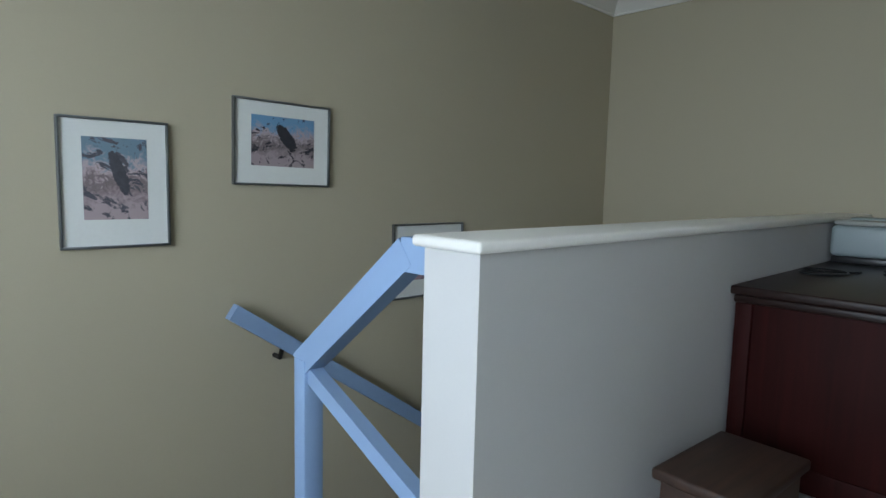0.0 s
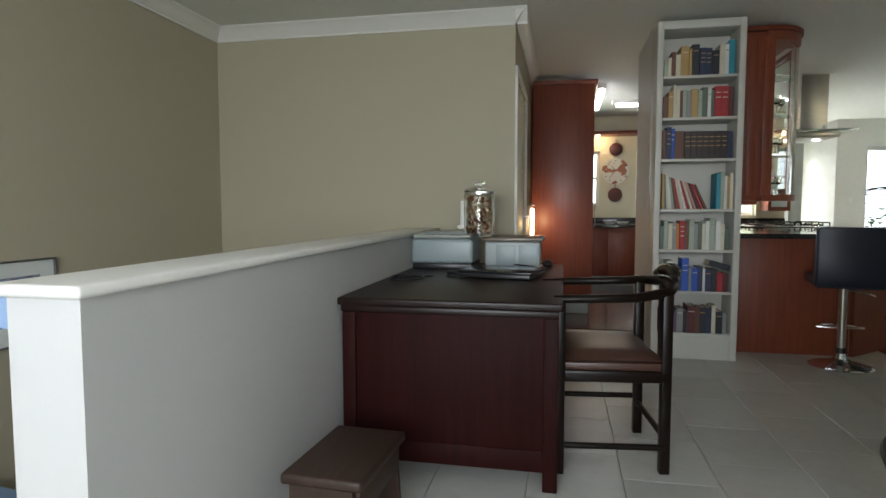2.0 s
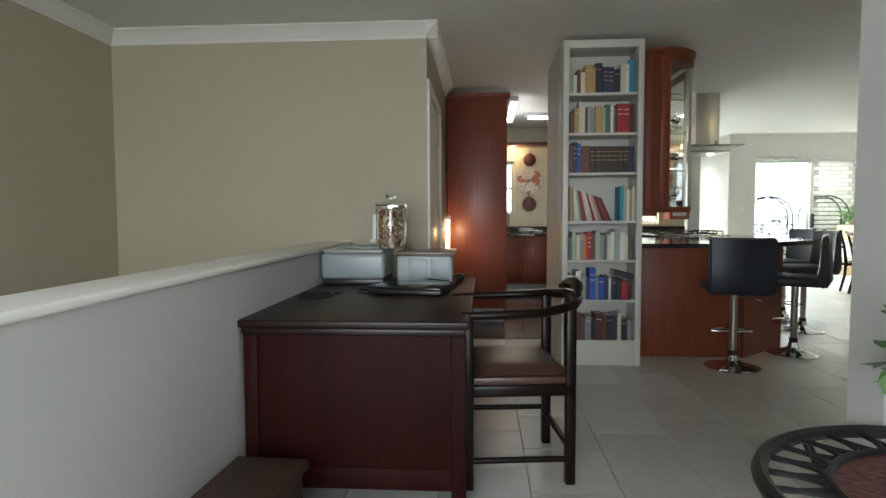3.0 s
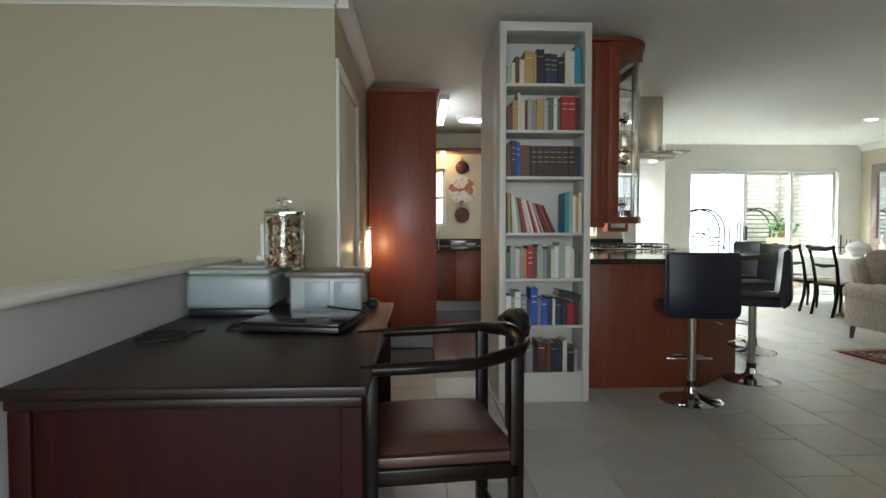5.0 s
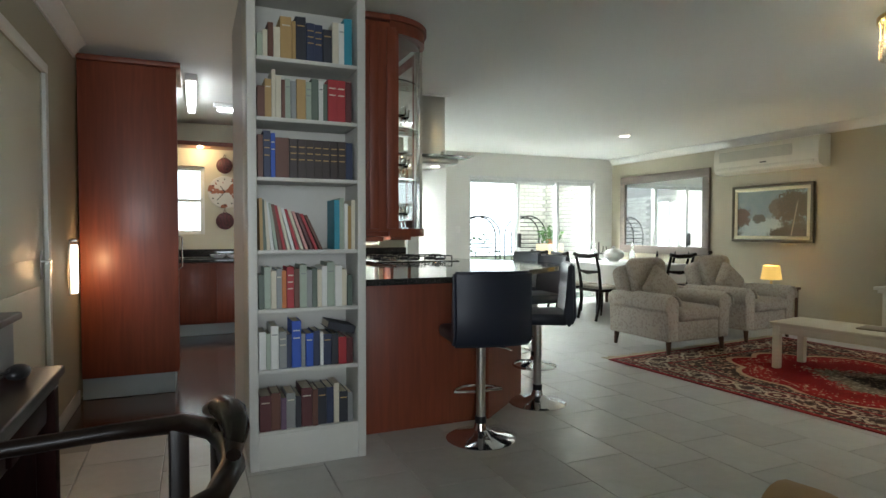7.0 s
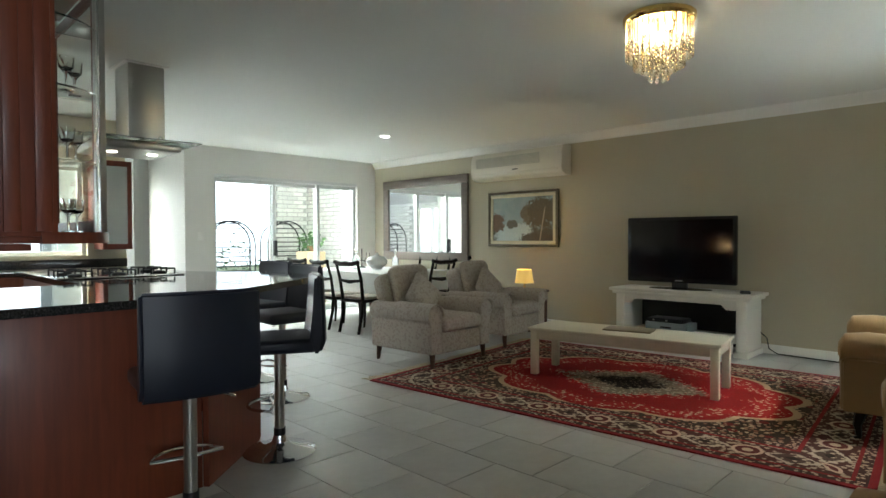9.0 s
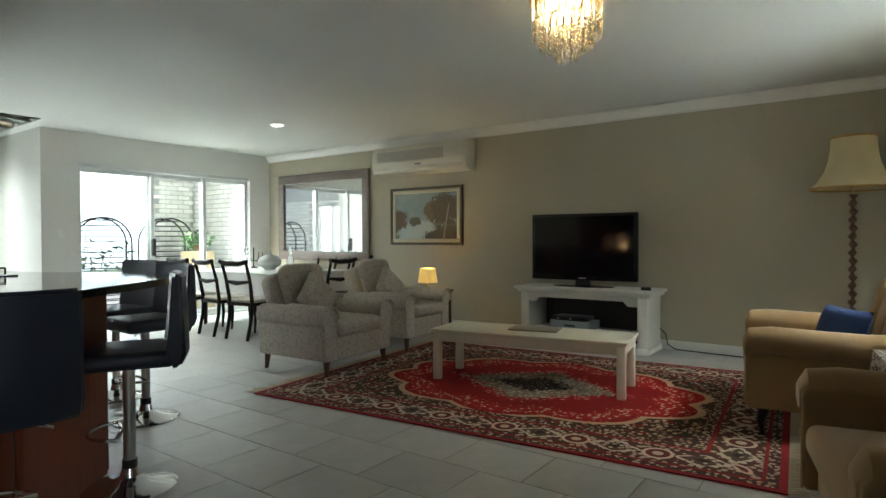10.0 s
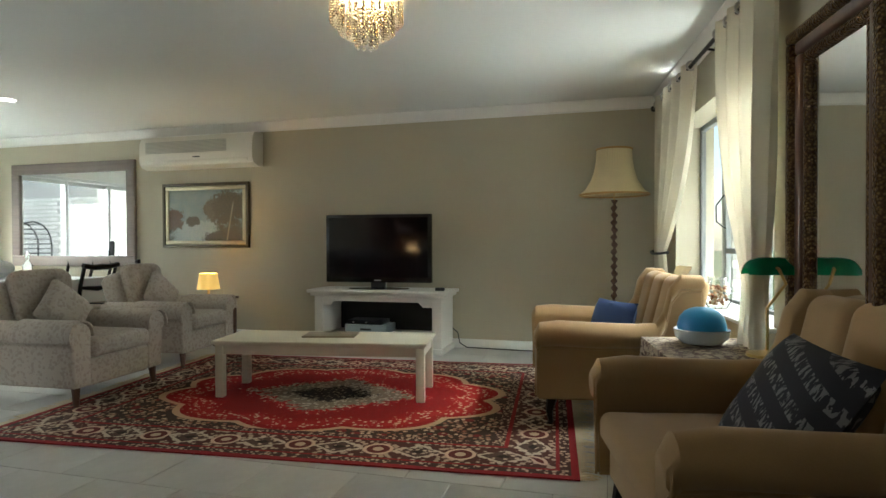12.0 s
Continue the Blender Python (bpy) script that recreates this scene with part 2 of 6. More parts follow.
def mesh(name, bm, material, smooth=True):
    me = bpy.data.meshes.new(name)
    bm.to_mesh(me)
    bm.free()
    me.materials.append(material)
    if smooth:
        me.shade_smooth()
        me.set_sharp_from_angle(angle=radians(40))
    return me


def part(name, bm, material, parent, label="", smooth=True):
    ob = new(name, mesh(name, bm, material, smooth))
    ob.parent = parent
    return tagged(ob, label)


def structure(name, bm, material, label="", smooth=True):
    return tagged(new(name, mesh(name, bm, material, smooth)), label, "", "", "structure")


def thing(name, m, label, category, group=""):
    ob = new(name)
    ob.matrix_basis = m
    ob.empty_display_size = 0.1
    return tagged(ob, label, category, group)


def B():
    return bmesh.new()

# ---- the shell
H = 2.6
A = radians(6.5)
BAY = Matrix.Translation((2.66, -8.26, 0)) @ Matrix.Rotation(A + radians(90), 4, "Z")  # local x runs along the bay wall, local -y is the room side


def wall(name, boxes, material, label, m=None):
    bm = B()
    for b in boxes:
        box(bm, *b)
    ob = structure(name, bm, material, label, smooth=False)
    if m is not None:
        ob.matrix_basis = m
    return ob


structure("ground", box(B(), -300, 300, -300, 300, -3.2, -3.0), plain("dry_grass", (0.16, 0.19, 0.08), 0.9, vary=0.3, grain=8, patch=0.1), "dry green lawn and earth around the house", False)
wall("floor", [(-1.6, 1.58, -8.5, 0.5, -0.25, -0.012), (1.58, 6.4, -8.5, 0.5, -0.25, -0.012), (6.4, 12.9, -8.5, -2.5, -0.25, -0.012)], plain("grey_grout", (0.30, 0.295, 0.275), 0.85, vary=0.1), "grey grout bed under pale floor tiles")
wall("kitchen_floor", [(6.4, 10.5, -2.5, -0.08, -0.25, -0.003)], wood("dark_wood_floor", (0.03, 0.012, 0.008), (0.07, 0.028, 0.016), 0.2, axis=0), "dark glossy wooden kitchen floor")
wall("ceiling", [(-1.7, 13.0, -8.6, 2.6, H, H + 0.15)], CEIL, "off-white painted plaster ceiling")
wall("wall_television", [(2.4, 11.62, -8.5, -8.26, -0.2, H)], WALL, "long taupe painted living room wall")
wall("wall_patio", [(11.37, 11.62, -5.235, -4.8, 0, H), (11.37, 11.62, -8.26, -7.86, 0, H), (11.37, 11.62, -7.86, -5.235, 2.2, H)], WHITEWALL, "white painted wall around the sliding door")
wall("wall_passage", [(11.62, 13.0, -5.0, -4.8, 0, H), (12.8, 13.0, -4.8, -4.62, 0, H), (12.8, 13.0, -3.9, -3.5, 0, H), (12.8, 13.0, -4.62, -3.9, 2.05, H), (10.5, 12.8, -3.7, -3.5, 0, H)], WHITEWALL, "bright white passage walls beside the kitchen")
wall("wall_kitchen", [(10.3, 10.5, -0.35, 0.1, 0, H), (10.3, 10.5, -1.0, -0.35, 0, 1.2), (10.3, 10.5, -1.0, -0.35, 2.06, H), (10.3, 10.5, -1.55, -1.0, 0, H), (10.3, 10.5, -3.3, -1.55, 0, 1.05), (10.3, 10.5, -3.3, -1.55, 2.05, H), (10.3, 10.5, -3.7, -3.3, 0, H)], CREAM, "cream painted kitchen wall with two windows")
wall("wall_doorway", [(5.0, 5.09, -0.08, 0.12, 0, H), (5.09, 6.18, -0.08, 0.12, 2.15, H), (6.18, 10.3, -0.08, 0.12, 0, H)], WALL, "taupe painted wall with a white doorway")
wall("wall_stair_end", [(5.0, 5.12, 0.12, 2.32, -3, H), (5.0, 5.12, -0.08, 0.12, -3, 0)], WALL, "taupe painted wall at the end of the stairwell")
wall("wall_stair", [(-1.6, 5.0, 2.32, 2.55, -3, H)], WALL, "taupe painted stairwell wall hung with pictures")
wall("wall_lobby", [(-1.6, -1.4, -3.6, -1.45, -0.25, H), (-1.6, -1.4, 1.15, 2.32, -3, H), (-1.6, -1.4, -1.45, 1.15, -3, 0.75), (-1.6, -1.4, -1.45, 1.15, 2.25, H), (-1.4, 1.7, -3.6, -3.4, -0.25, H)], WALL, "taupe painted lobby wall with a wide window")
wall("wall_pillar", [(2.085, 2.225, -3.3, -1.45, 0, H)], HALFWALL, "pale painted end of the wall beside the lobby")
wall("wall_bay", [(-0.3, 0.7, 0, 0.32, -0.25, H), (0.7, 2.9, 0, 0.32, -0.25, 0.68), (0.7, 2.9, 0, 0.32, 2.15, H), (2.9, 5.2, 0, 0.32, -0.25, H)], WALL, "taupe painted wall with the curtained window", BAY)
wall("wall_bay_return", [(1.7, 2.225, -3.45, -3.3, -0.25, H)], WALL, "short taupe painted return of the lobby wall")
wall("half_wall", [(1.585, 5.0, 0.505, 0.68, -3, 0.985)], HALFWALL, "pale grey waist-high wall along the stairwell")
bm = B()
box(bm, 1.56, 5.0, 0.484, 0.702, 0.985, 1.013, 0.010, 3)
structure("half_wall_cap", bm, TRIM, "white painted wooden cap on the half wall")
wall("stair_void_floor", [(-1.4, 5.0, 0.5, 2.32, -3.0, -2.9)], plain("stair_carpet", (0.30, 0.26, 0.16), 0.95, vary=0.15), "tan carpet at the foot of the stairs")
bm = B()
for i in range(4):
    box(bm, -1.4, 1.58, 0.5 + 0.27 * i, 0.5 + 0.27 * (i + 1) if i < 3 else 2.32, -3, -0.17 * (i + 1), 0.01)
for i in range(10):
    box(bm, 1.58 + 0.26 * i, 1.58 + 0.26 * (i + 1), 1.31, 2.32, -3, -0.68 - 0.17 * (i + 1), 0.01)
structure("stairs", bm, plain("tan_stair_carpet", (0.32, 0.28, 0.17), 0.95, vary=0.15, grain=200), "tan carpeted stairs winding down")


def cornice(name, p, q, side):
    """A coved moulding under the ceiling from p to q; side points into the room."""
    p, q, s = Vector((*p, 0)), Vector((*q, 0)), Vector((*side, 0)).normalized()
    prof = [(0, 0), (0.085, 0), (0.085, -0.012), (0.07, -0.02), (0.045, -0.045), (0.025, -0.08), (0.012, -0.092), (0.012, -0.108), (0, -0.108)]
    bm = B()
    a = [bm.verts.new(p + s * u + Vector((0, 0, H - 0.001 + v))) for u, v in prof]
    b = [bm.verts.new(q + s * u + Vector((0, 0, H - 0.001 + v))) for u, v in prof]
    n = len(prof)
    for i in range(n):
        bm.faces.new((a[i], a[(i + 1) % n], b[(i + 1) % n], b[i]))
    bm.faces.new(a), bm.faces.new(b[::-1])
    bmesh.ops.recalc_face_normals(bm, faces=bm.faces)
    structure(name, bm, TRIM, "white coved plaster cornice")


cornice("cornice_stair", (-1.4, 2.319), (5.0, 2.319), (0, -1))
cornice("cornice_stair_end", (4.999, 2.319), (4.999, -0.165), (-1, 0))
cornice("cornice_doorway", (4.92, -0.081), (7.15, -0.081), (0, -1))
cornice("cornice_television", (2.6, -8.259), (11.37, -8.259), (0, 1))
e = BAY @ Vector((5.1, 0, 0))
cornice("cornice_bay", (2.661, -8.26), (e.x + 0.001, e.y), (math.cos(A), math.sin(A)))


def skirting(name, boxes, m=None):
    bm = B()
    for b in boxes:
        box(bm, *b, 0.006)
    ob = structure(name, bm, TRIM, "white painted skirting board")
    if m is not None:
        ob.matrix_basis = m


skirting("skirting_television", [(2.7, 11.37, -8.257, -8.24, 0, 0.1)])
skirting("skirting_doorway", [(6.255, 7.12, -0.097, -0.083, 0, 0.1)])
skirting("skirting_patio", [(11.352, 11.367, -5.2, -4.8, 0, 0.1), (11.352, 11.367, -8.24, -7.9, 0, 0.1)])

# doorway casing and open leaf
bm = B()
box(bm, 5.02, 5.09, -0.1, 0.13, 0, 2.15, 0.006)
box(bm, 6.18, 6.25, -0.1, 0.13, 0, 2.15, 0.006)
box(bm, 5.02, 6.25, -0.1, 0.13, 2.152, 2.21, 0.006)
d_one = structure("door_1", bm, TRIM, "closed cream painted door in a white casing")
CREAMDOOR = plain("cream_door_paint", (0.74, 0.72, 0.58), 0.4, vary=0.04, grain=40, patch=2)
leaf = part("door_leaf", box(B(), 5.091, 6.179, -0.072, -0.03, 0.005, 2.149, 0.002), CREAMDOOR, d_one, "cream painted flush door")
for z0, z1 in ((0.2, 0.95), (1.1, 2.05)):
    part("door_panel", box(B(), 5.22, 6.05, -0.079, -0.072, z0, z1, 0.005), CREAMDOOR, leaf)
part("lock_plate", box(B(), 6.10, 6.14, -0.077, -0.072, 0.98, 1.14, 0.002), STEEL, leaf)
part("door_handle", tube(B(), [(6.12, -0.074, 1.08), (6.12, -0.12, 1.08), (6.02, -0.125, 1.08)], 0.009), STEEL, leaf)

# ---- patio sliding door
door = tagged(new("door_2"), "wide aluminium sliding patio door with clear panes", "", "", "structure")
FRAMEALU = plain("white_aluminium", (0.68, 0.69, 0.68), 0.35, 0.2, vary=0.04)
for y0, y1, x in ((-6.28, -5.236, 11.44), (-7.1, -6.2, 11.50), (-7.859, -7.05, 11.44)):
    bm = B()
    for b in ((y0, y0 + 0.055, 0.03, 2.15), (y1 - 0.055, y1, 0.03, 2.15), (y0 + 0.055, y1 - 0.055, 0.03, 0.1), (y0 + 0.055, y1 - 0.055, 2.09, 2.15)):
        box(bm, x, x + 0.045, b[0], b[1], b[2], b[3], 0.004)
    fr = part("sash", bm, FRAMEALU, door)
    p = part("pane", box(B(), x + 0.018, x + 0.024, y0 + 0.055, y1 - 0.055, 0.1, 2.09), PANE, fr, "clear glass", False)
    p.visible_shadow = False
bm = B()
box(bm, 11.38, 11.6, -7.859, -5.236, -0.01, 0.03, 0.004)
box(bm, 11.38, 11.6, -7.859, -5.236, 2.15, 2.199, 0.004)
part("track", bm, FRAMEALU, door)
bm = B()
box(bm, 11.36, 11.44, -6.26, -6.22, 0.95, 1.2, 0.008)
part("door_handle", bm, BLACK, door, "black pull handle")

# ---- bay window in the curtained wall
win = tagged(new("window_1"), "white steel casement window with clear panes", "", "", "structure")
win.matrix_basis = BAY
bm = B()
for b in ((0.7, 0.745, 0.68, 2.15), (2.855, 2.9, 0.68, 2.15), (0.745, 2.855, 0.68, 0.725), (0.745, 2.855, 2.105, 2.15), (1.38, 1.42, 0.725, 2.105), (2.18, 2.22, 0.725, 2.105), (1.42, 2.18, 1.06, 1.1)):
    box(bm, b[0], b[1], 0.2, 0.245, b[2], b[3], 0.004)
part("window_frame", bm, plain("dark_window_steel", (0.25, 0.26, 0.26), 0.4, 0.3), win, "grey painted steel frame")
for a0, a1, z0, z1 in ((0.745, 1.38, 0.725, 2.105), (1.42, 2.18, 1.1, 2.105), (1.42, 2.18, 0.725, 1.06), (2.22, 2.855, 0.725, 2.105)):
    p = part("pane", box(B(), a0, a1, 0.218, 0.224, z0, z1), PANE, win, "", False)
    p.visible_shadow = False
part("window_sill", box(B(), 0.66, 2.94, -0.09, 0.2, 0.68, 0.705, 0.008), TRIM, win, "white painted sill")
bm = B()
tube(bm, [(1.45, 0.19, 1.25), (1.47, 0.12, 1.3), (1.46, 0.12, 1.42), (1.45, 0.18, 1.5)], 0.006)
part("stay", bm, IRON, win, "black casement stay")

# ---- kitchen windows
for name, y0, y1, z0, z1 in (("window_2", -1.0, -0.35, 1.2, 2.06), ("window_3", -3.3, -1.55, 1.05, 2.05)):
    win = tagged(new(name), "white framed kitchen window", "", "", "structure")
    bm = B()
    mid = (z0 + z1) / 2
    for b in ((y0, y0 + 0.05, z0, z1), (y1 - 0.05, y1, z0, z1), (y0 + 0.05, y1 - 0.05, z0, z0 + 0.05), (y0 + 0.05, y1 - 0.05, z1 - 0.05, z1), (y0 + 0.05, y1 - 0.05, mid - 0.02, mid + 0.02)):
        box(bm, 10.36, 10.41, b[0], b[1], b[2], b[3], 0.004)
    part("window_frame", bm, TRIM, win)
    p = part("pane", box(B(), 10.38, 10.386, y0 + 0.05, y1 - 0.05, z0 + 0.05, z1 - 0.05), PANE, win, "", False)
    p.visible_shadow = False

# glowing sheets added far beyond the garden: white sky through openings, light for rooms
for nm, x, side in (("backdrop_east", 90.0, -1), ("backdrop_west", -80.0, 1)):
    structure(nm, box(B(), x, x + 0.5, -90, 90, -3, 60), glow("backdrop_glow", (0.90, 0.96, 1.0), 1.5), "glowing sheet standing in for bright sky beyond the garden", False)

# ---- the stairwell and lobby
def rail_bar(bm, p, q, w=0.075, t=0.045):
    p, q = Vector(p), Vector(q)
    d = (q - p).normalized()
    side = d.cross(Vector((0, 0, 1)))
    side = side.normalized() if side.length > 0.05 else Vector((1, 0, 0))
    up = side.cross(d)
    vs = []
    for c in (p, q):
        vs.append([bm.verts.new(c + side * (t / 2) * a + up * (w / 2) * b) for a, b in ((-1, -1), (1, -1), (1, 1), (-1, 1))])
    bm.faces.new(vs[0][::-1]), bm.faces.new(vs[1])
    for k in range(4):
        bm.faces.new((vs[0][k], vs[0][(k + 1) % 4], vs[1][(k + 1) % 4], vs[1][k]))
    bmesh.ops.recalc_face_normals(bm, faces=bm.faces)
    return bm


rail = thing("stair_railing", pose(0.02, -0.045, 0), "blue-grey painted wooden stair railing fixed to the half wall", "railing")
part("top_rail", rail_bar(B(), (1.61, 0.731, 0.955), (1.61, 0.83, 0.955), 0.085, 0.06), BLUE, rail)
part("handrail", rail_bar(B(), (1.61, 0.815, 0.962), (1.61, 1.335, 0.55), 0.08, 0.062), BLUE, rail)
part("newel_post", box(B(), 1.575, 1.645, 1.285, 1.35, -0.68, 0.575, 0.006), BLUE, rail)
part("brace", rail_bar(B(), (1.61, 1.29, 0.53), (1.61, 0.706, 0.30), 0.05, 0.045), BLUE, rail)
part("brace", rail_bar(B(), (1.61, 1.29, 0.02), (1.61, 0.706, 0.26), 0.05, 0.045), BLUE, rail)
wr = thing("wall_handrail", pose(0.05, 0, 0), "blue-grey painted handrail sloping down the stairwell wall", "handrail")
part("rail", rail_bar(B(), (1.75, 2.235, 0.53), (4.6, 2.235, -1.47), 0.075, 0.05), BLUE, wr)
for x in (2.0, 3.2, 4.3):
    z = 0.53 - (x - 1.75) * 0.702
    part("bracket", tube(B(), [(x, 2.318, z - 0.09), (x, 2.26, z - 0.09), (x, 2.235, z - 0.04)], 0.012), IRON, wr, "black iron bracket")


def picture_frame(name, cx, cz, w, h, m, label, fw, mat_w, frame_mat, art, depth=0.025, tilt=0.0, inner=None):
    """A framed print on a wall: local x along the wall, local -y out of it."""
    f = thing(name, m @ pose(cx, 0, cz, 0, tilt, 0), label, "picture")
    for b in ((-w / 2, w / 2, h / 2 - fw, h / 2), (-w / 2, w / 2, -h / 2, -h / 2 + fw), (-w / 2, -w / 2 + fw, -h / 2 + fw, h / 2 - fw), (w / 2 - fw, w / 2, -h / 2 + fw, h / 2 - fw)):
        part("frame_bar", box(B(), b[0], b[1], -depth, -0.001, b[2], b[3], min(0.006, fw / 4)), frame_mat, f)
    iw, ih = w / 2 - fw, h / 2 - fw
    if mat_w:
        part("mount", box(B(), -iw, iw, -depth * 0.5, -0.002, -ih, ih), plain("mount_board", (0.72, 0.74, 0.72), 0.7), f, "pale card mount", False)
        ax, az, oz = inner
        part("print", box(B(), -ax / 2, ax / 2, -depth * 0.5 - 0.002, -depth * 0.5 + 0.001, oz - az / 2, oz + az / 2), art, f, "dark coloured print", False)
    else:
        part("canvas", box(B(), -iw, iw, -depth * 0.4, -0.002, -ih, ih), art, f, "painted canvas", False)
    return f


def print_mat(name, sky_c, mid, dark, seed):
    """A murky coloured print: pale sky, tangled branches, one dark mass."""
    k = Net(name)
    v = k.mapped((1, 1, 1), (seed, seed * 2, seed))
    n = k.noise(8, 6, v, 0.7, 2.5)
    n2 = k.noise(30, 5, v, 0.7, 1.0)
    sep = k.n.new("ShaderNodeSeparateXYZ")
    k.l.new(k.coords("Generated"), sep.inputs[0])
    z = sep.outputs[2]
    base = k.ramp(k.math("ADD", z, k.math("MULTIPLY", k.math("SUBTRACT", n2, 0.5), 0.9)), (0.15, mid), (0.45, tuple(c * 0.45 for c in mid)), (0.62, tuple(c * 1.2 for c in mid)), (0.8, sky_c))
    base = k.mix(k.math("GREATER_THAN", n, 0.56), base, k.mix(n2, dark, tuple(c * 3 for c in dark)))
    x = k.math("SUBTRACT", sep.outputs[0], 0.56)
    lean = k.math("ADD", x, k.math("MULTIPLY", k.math("SUBTRACT", z, 0.55), 0.45))
    blob = k.math("ADD", k.math("POWER", k.math("MULTIPLY", lean, 6.0), 2.0), k.math("POWER", k.math("MULTIPLY", k.math("SUBTRACT", z, 0.58), 2.7), 2.0))
    blob = k.math("ADD", blob, k.math("MULTIPLY", k.math("SUBTRACT", n2, 0.5), 1.2))
    col = k.mix(k.math("LESS_THAN", blob, 0.5), base, k.mix(n2, dark, tuple(c * 2.2 for c in dark)))
    return k.done(col, 0.25)


STAIRWALL = pose(0, 2.318, 0)
FRAMEGREY = metal("grey_metal_frame", (0.25, 0.27, 0.29), 0.35)
P1 = print_mat("print_grey", (0.18, 0.26, 0.33), (0.42, 0.34, 0.36), (0.05, 0.05, 0.06), 1.3)
P2 = print_mat("print_blue", (0.16, 0.30, 0.48), (0.34, 0.28, 0.30), (0.02, 0.02, 0.025), 2.1)
P3 = print_mat("print_rose", (0.25, 0.3, 0.4), (0.35, 0.24, 0.28), (0.04, 0.03, 0.04), 4.0)
picture_frame("framed_print", 1.362, 1.098, 0.405, 0.515, STAIRWALL, "upright framed wildlife print with a pale mount", 0.010, 0.08, FRAMEGREY, P1, inner=(0.235, 0.325, 0.02))
picture_frame("framed_print", 2.10, 1.302, 0.51, 0.40, STAIRWALL, "wide framed wildlife print with a pale mount", 0.010, 0.08, FRAMEGREY, P2, tilt=0.8, inner=(0.33, 0.235, 0.01))
picture_frame("framed_print", 3.06, 0.675, 0.56, 0.44, STAIRWALL, "wide framed print hung low over the stairs", 0.010, 0.08, FRAMEGREY, P3, inner=(0.36, 0.25, 0.01))

# wire table with a plant beside the pillar
table = thing("wire_table", pose(1.675, -1.385, 0.15), "round black wirework table with a woven top", "table")
R = 0.37
part("outer_ring", tube(B(), [(R * math.cos(a), R * math.sin(a), 0.55) for a in np.linspace(0, 2 * math.pi, 48, endpoint=False)], 0.016, 8, True), IRON, table)
part("inner_ring", tube(B(), [(0.25 * math.cos(a), 0.25 * math.sin(a), 0.55) for a in np.linspace(0, 2 * math.pi, 40, endpoint=False)], 0.010, 8, True), IRON, table)
bm = B()
pts = [((0.307 + 0.052 * math.sin(a * 28)) * math.cos(a + 0.05 * math.cos(a * 28)), (0.307 + 0.052 * math.sin(a * 28)) * math.sin(a + 0.05 * math.cos(a * 28)), 0.55) for a in np.linspace(0, 2 * math.pi, 28 * 16, endpoint=False)]
part("scroll_wire", tube(bm, pts, 0.006, 6, True), IRON, table)
k = Net("woven_red_brown")
wv = k.noise(60, 3)
WEAVE = k.done(k.ramp(wv, (0.35, (0.03, 0.012, 0.012)), (0.65, (0.16, 0.04, 0.04))), 0.45, 0, wv, 0.8, 0.006)
part("woven_top", lathe(B(), [(0.0005, 0.535), (0.24, 0.535), (0.243, 0.548), (0.0005, 0.556)]), WEAVE, table, "red-brown woven centre")
for i in range(3):
    a = 2 * math.pi * i / 3 + 0.4
    part("leg", tube(B(), [(0.38 * math.cos(a), 0.38 * math.sin(a), 0.54), (0.2 * math.cos(a), 0.2 * math.sin(a), 0.3), (0.36 * math.cos(a), 0.36 * math.sin(a), -0.142)], 0.01), IRON, table)
pot = thing("potted_ivy", pose(1.84, -1.46, 0.706), "small trailing ivy in a clay pot", "plant")
part("pot", lathe(B(), [(0.05, 0), (0.075, 0.12), (0.08, 0.12), (0.08, 0.14), (0.07, 0.14), (0.065, 0.12)]), plain("terracotta", (0.30, 0.13, 0.07), 0.8), pot, "clay pot")
rnd = random.Random(4)
bm = B()
for i in range(170):
    a, r = rnd.uniform(0, 6.283), rnd.uniform(0.02, 0.16)
    c = Vector((r * math.cos(a), r * math.sin(a), 0.24 + rnd.uniform(-0.03, 0.13) - 1.1 * max(0, r - 0.08)))
    q = Euler((rnd.uniform(-0.9, 0.9), rnd.uniform(-0.9, 0.9), a)).to_matrix()
    s = rnd.uniform(0.025, 0.045)
    vs = [bm.verts.new(c + q @ (Vector(p) * s)) for p in ((0, -0.8, 0), (0.6, -0.5, 0.15), (0.9, 0.2, 0.1), (0.25, 0.3, 0), (0, 1.2, -0.15), (-0.25, 0.3, 0), (-0.9, 0.2, 0.1), (-0.6, -0.5, 0.15))]
    bm.faces.new(vs)
part("foliage", bm, LEAF, pot, "glossy green lobed leaves", False)


# ---- the desk and what stands on it
desk = thing("desk", pose(0, 0, 0), "large mahogany-stained writing desk against the half wall", "desk")
part("desktop", box(B(), 2.94, 4.62, -0.44, 0.505, 0.752, 0.785, 0.008, 3), DARKTOP, desk, "dark polished top")
part("top_moulding", box(B(), 2.955, 4.60, -0.425, 0.495, 0.722, 0.7505, 0.006), DARKTOP, desk)
part("side_panel", box(B(), 2.975, 3.005, -0.39, 0.49, 0.08, 0.7215, 0.004), MAHOG, desk)
part("side_panel", box(B(), 4.55, 4.58, -0.39, 0.49, 0.08, 0.7215, 0.004), MAHOG, desk)
part("back_panel", box(B(), 3.02, 4.55, 0.46, 0.485, 0.02, 0.7215, 0.004), MAHOG, desk)
part("lower_rail", box(B(), 2.968, 3.012, -0.38, 0.47, 0.08, 0.17, 0.004), MAHOG, desk)
part("apron", box(B(), 3.02, 4.55, -0.40, -0.37, 0.62, 0.7215, 0.004), MAHOG, desk)
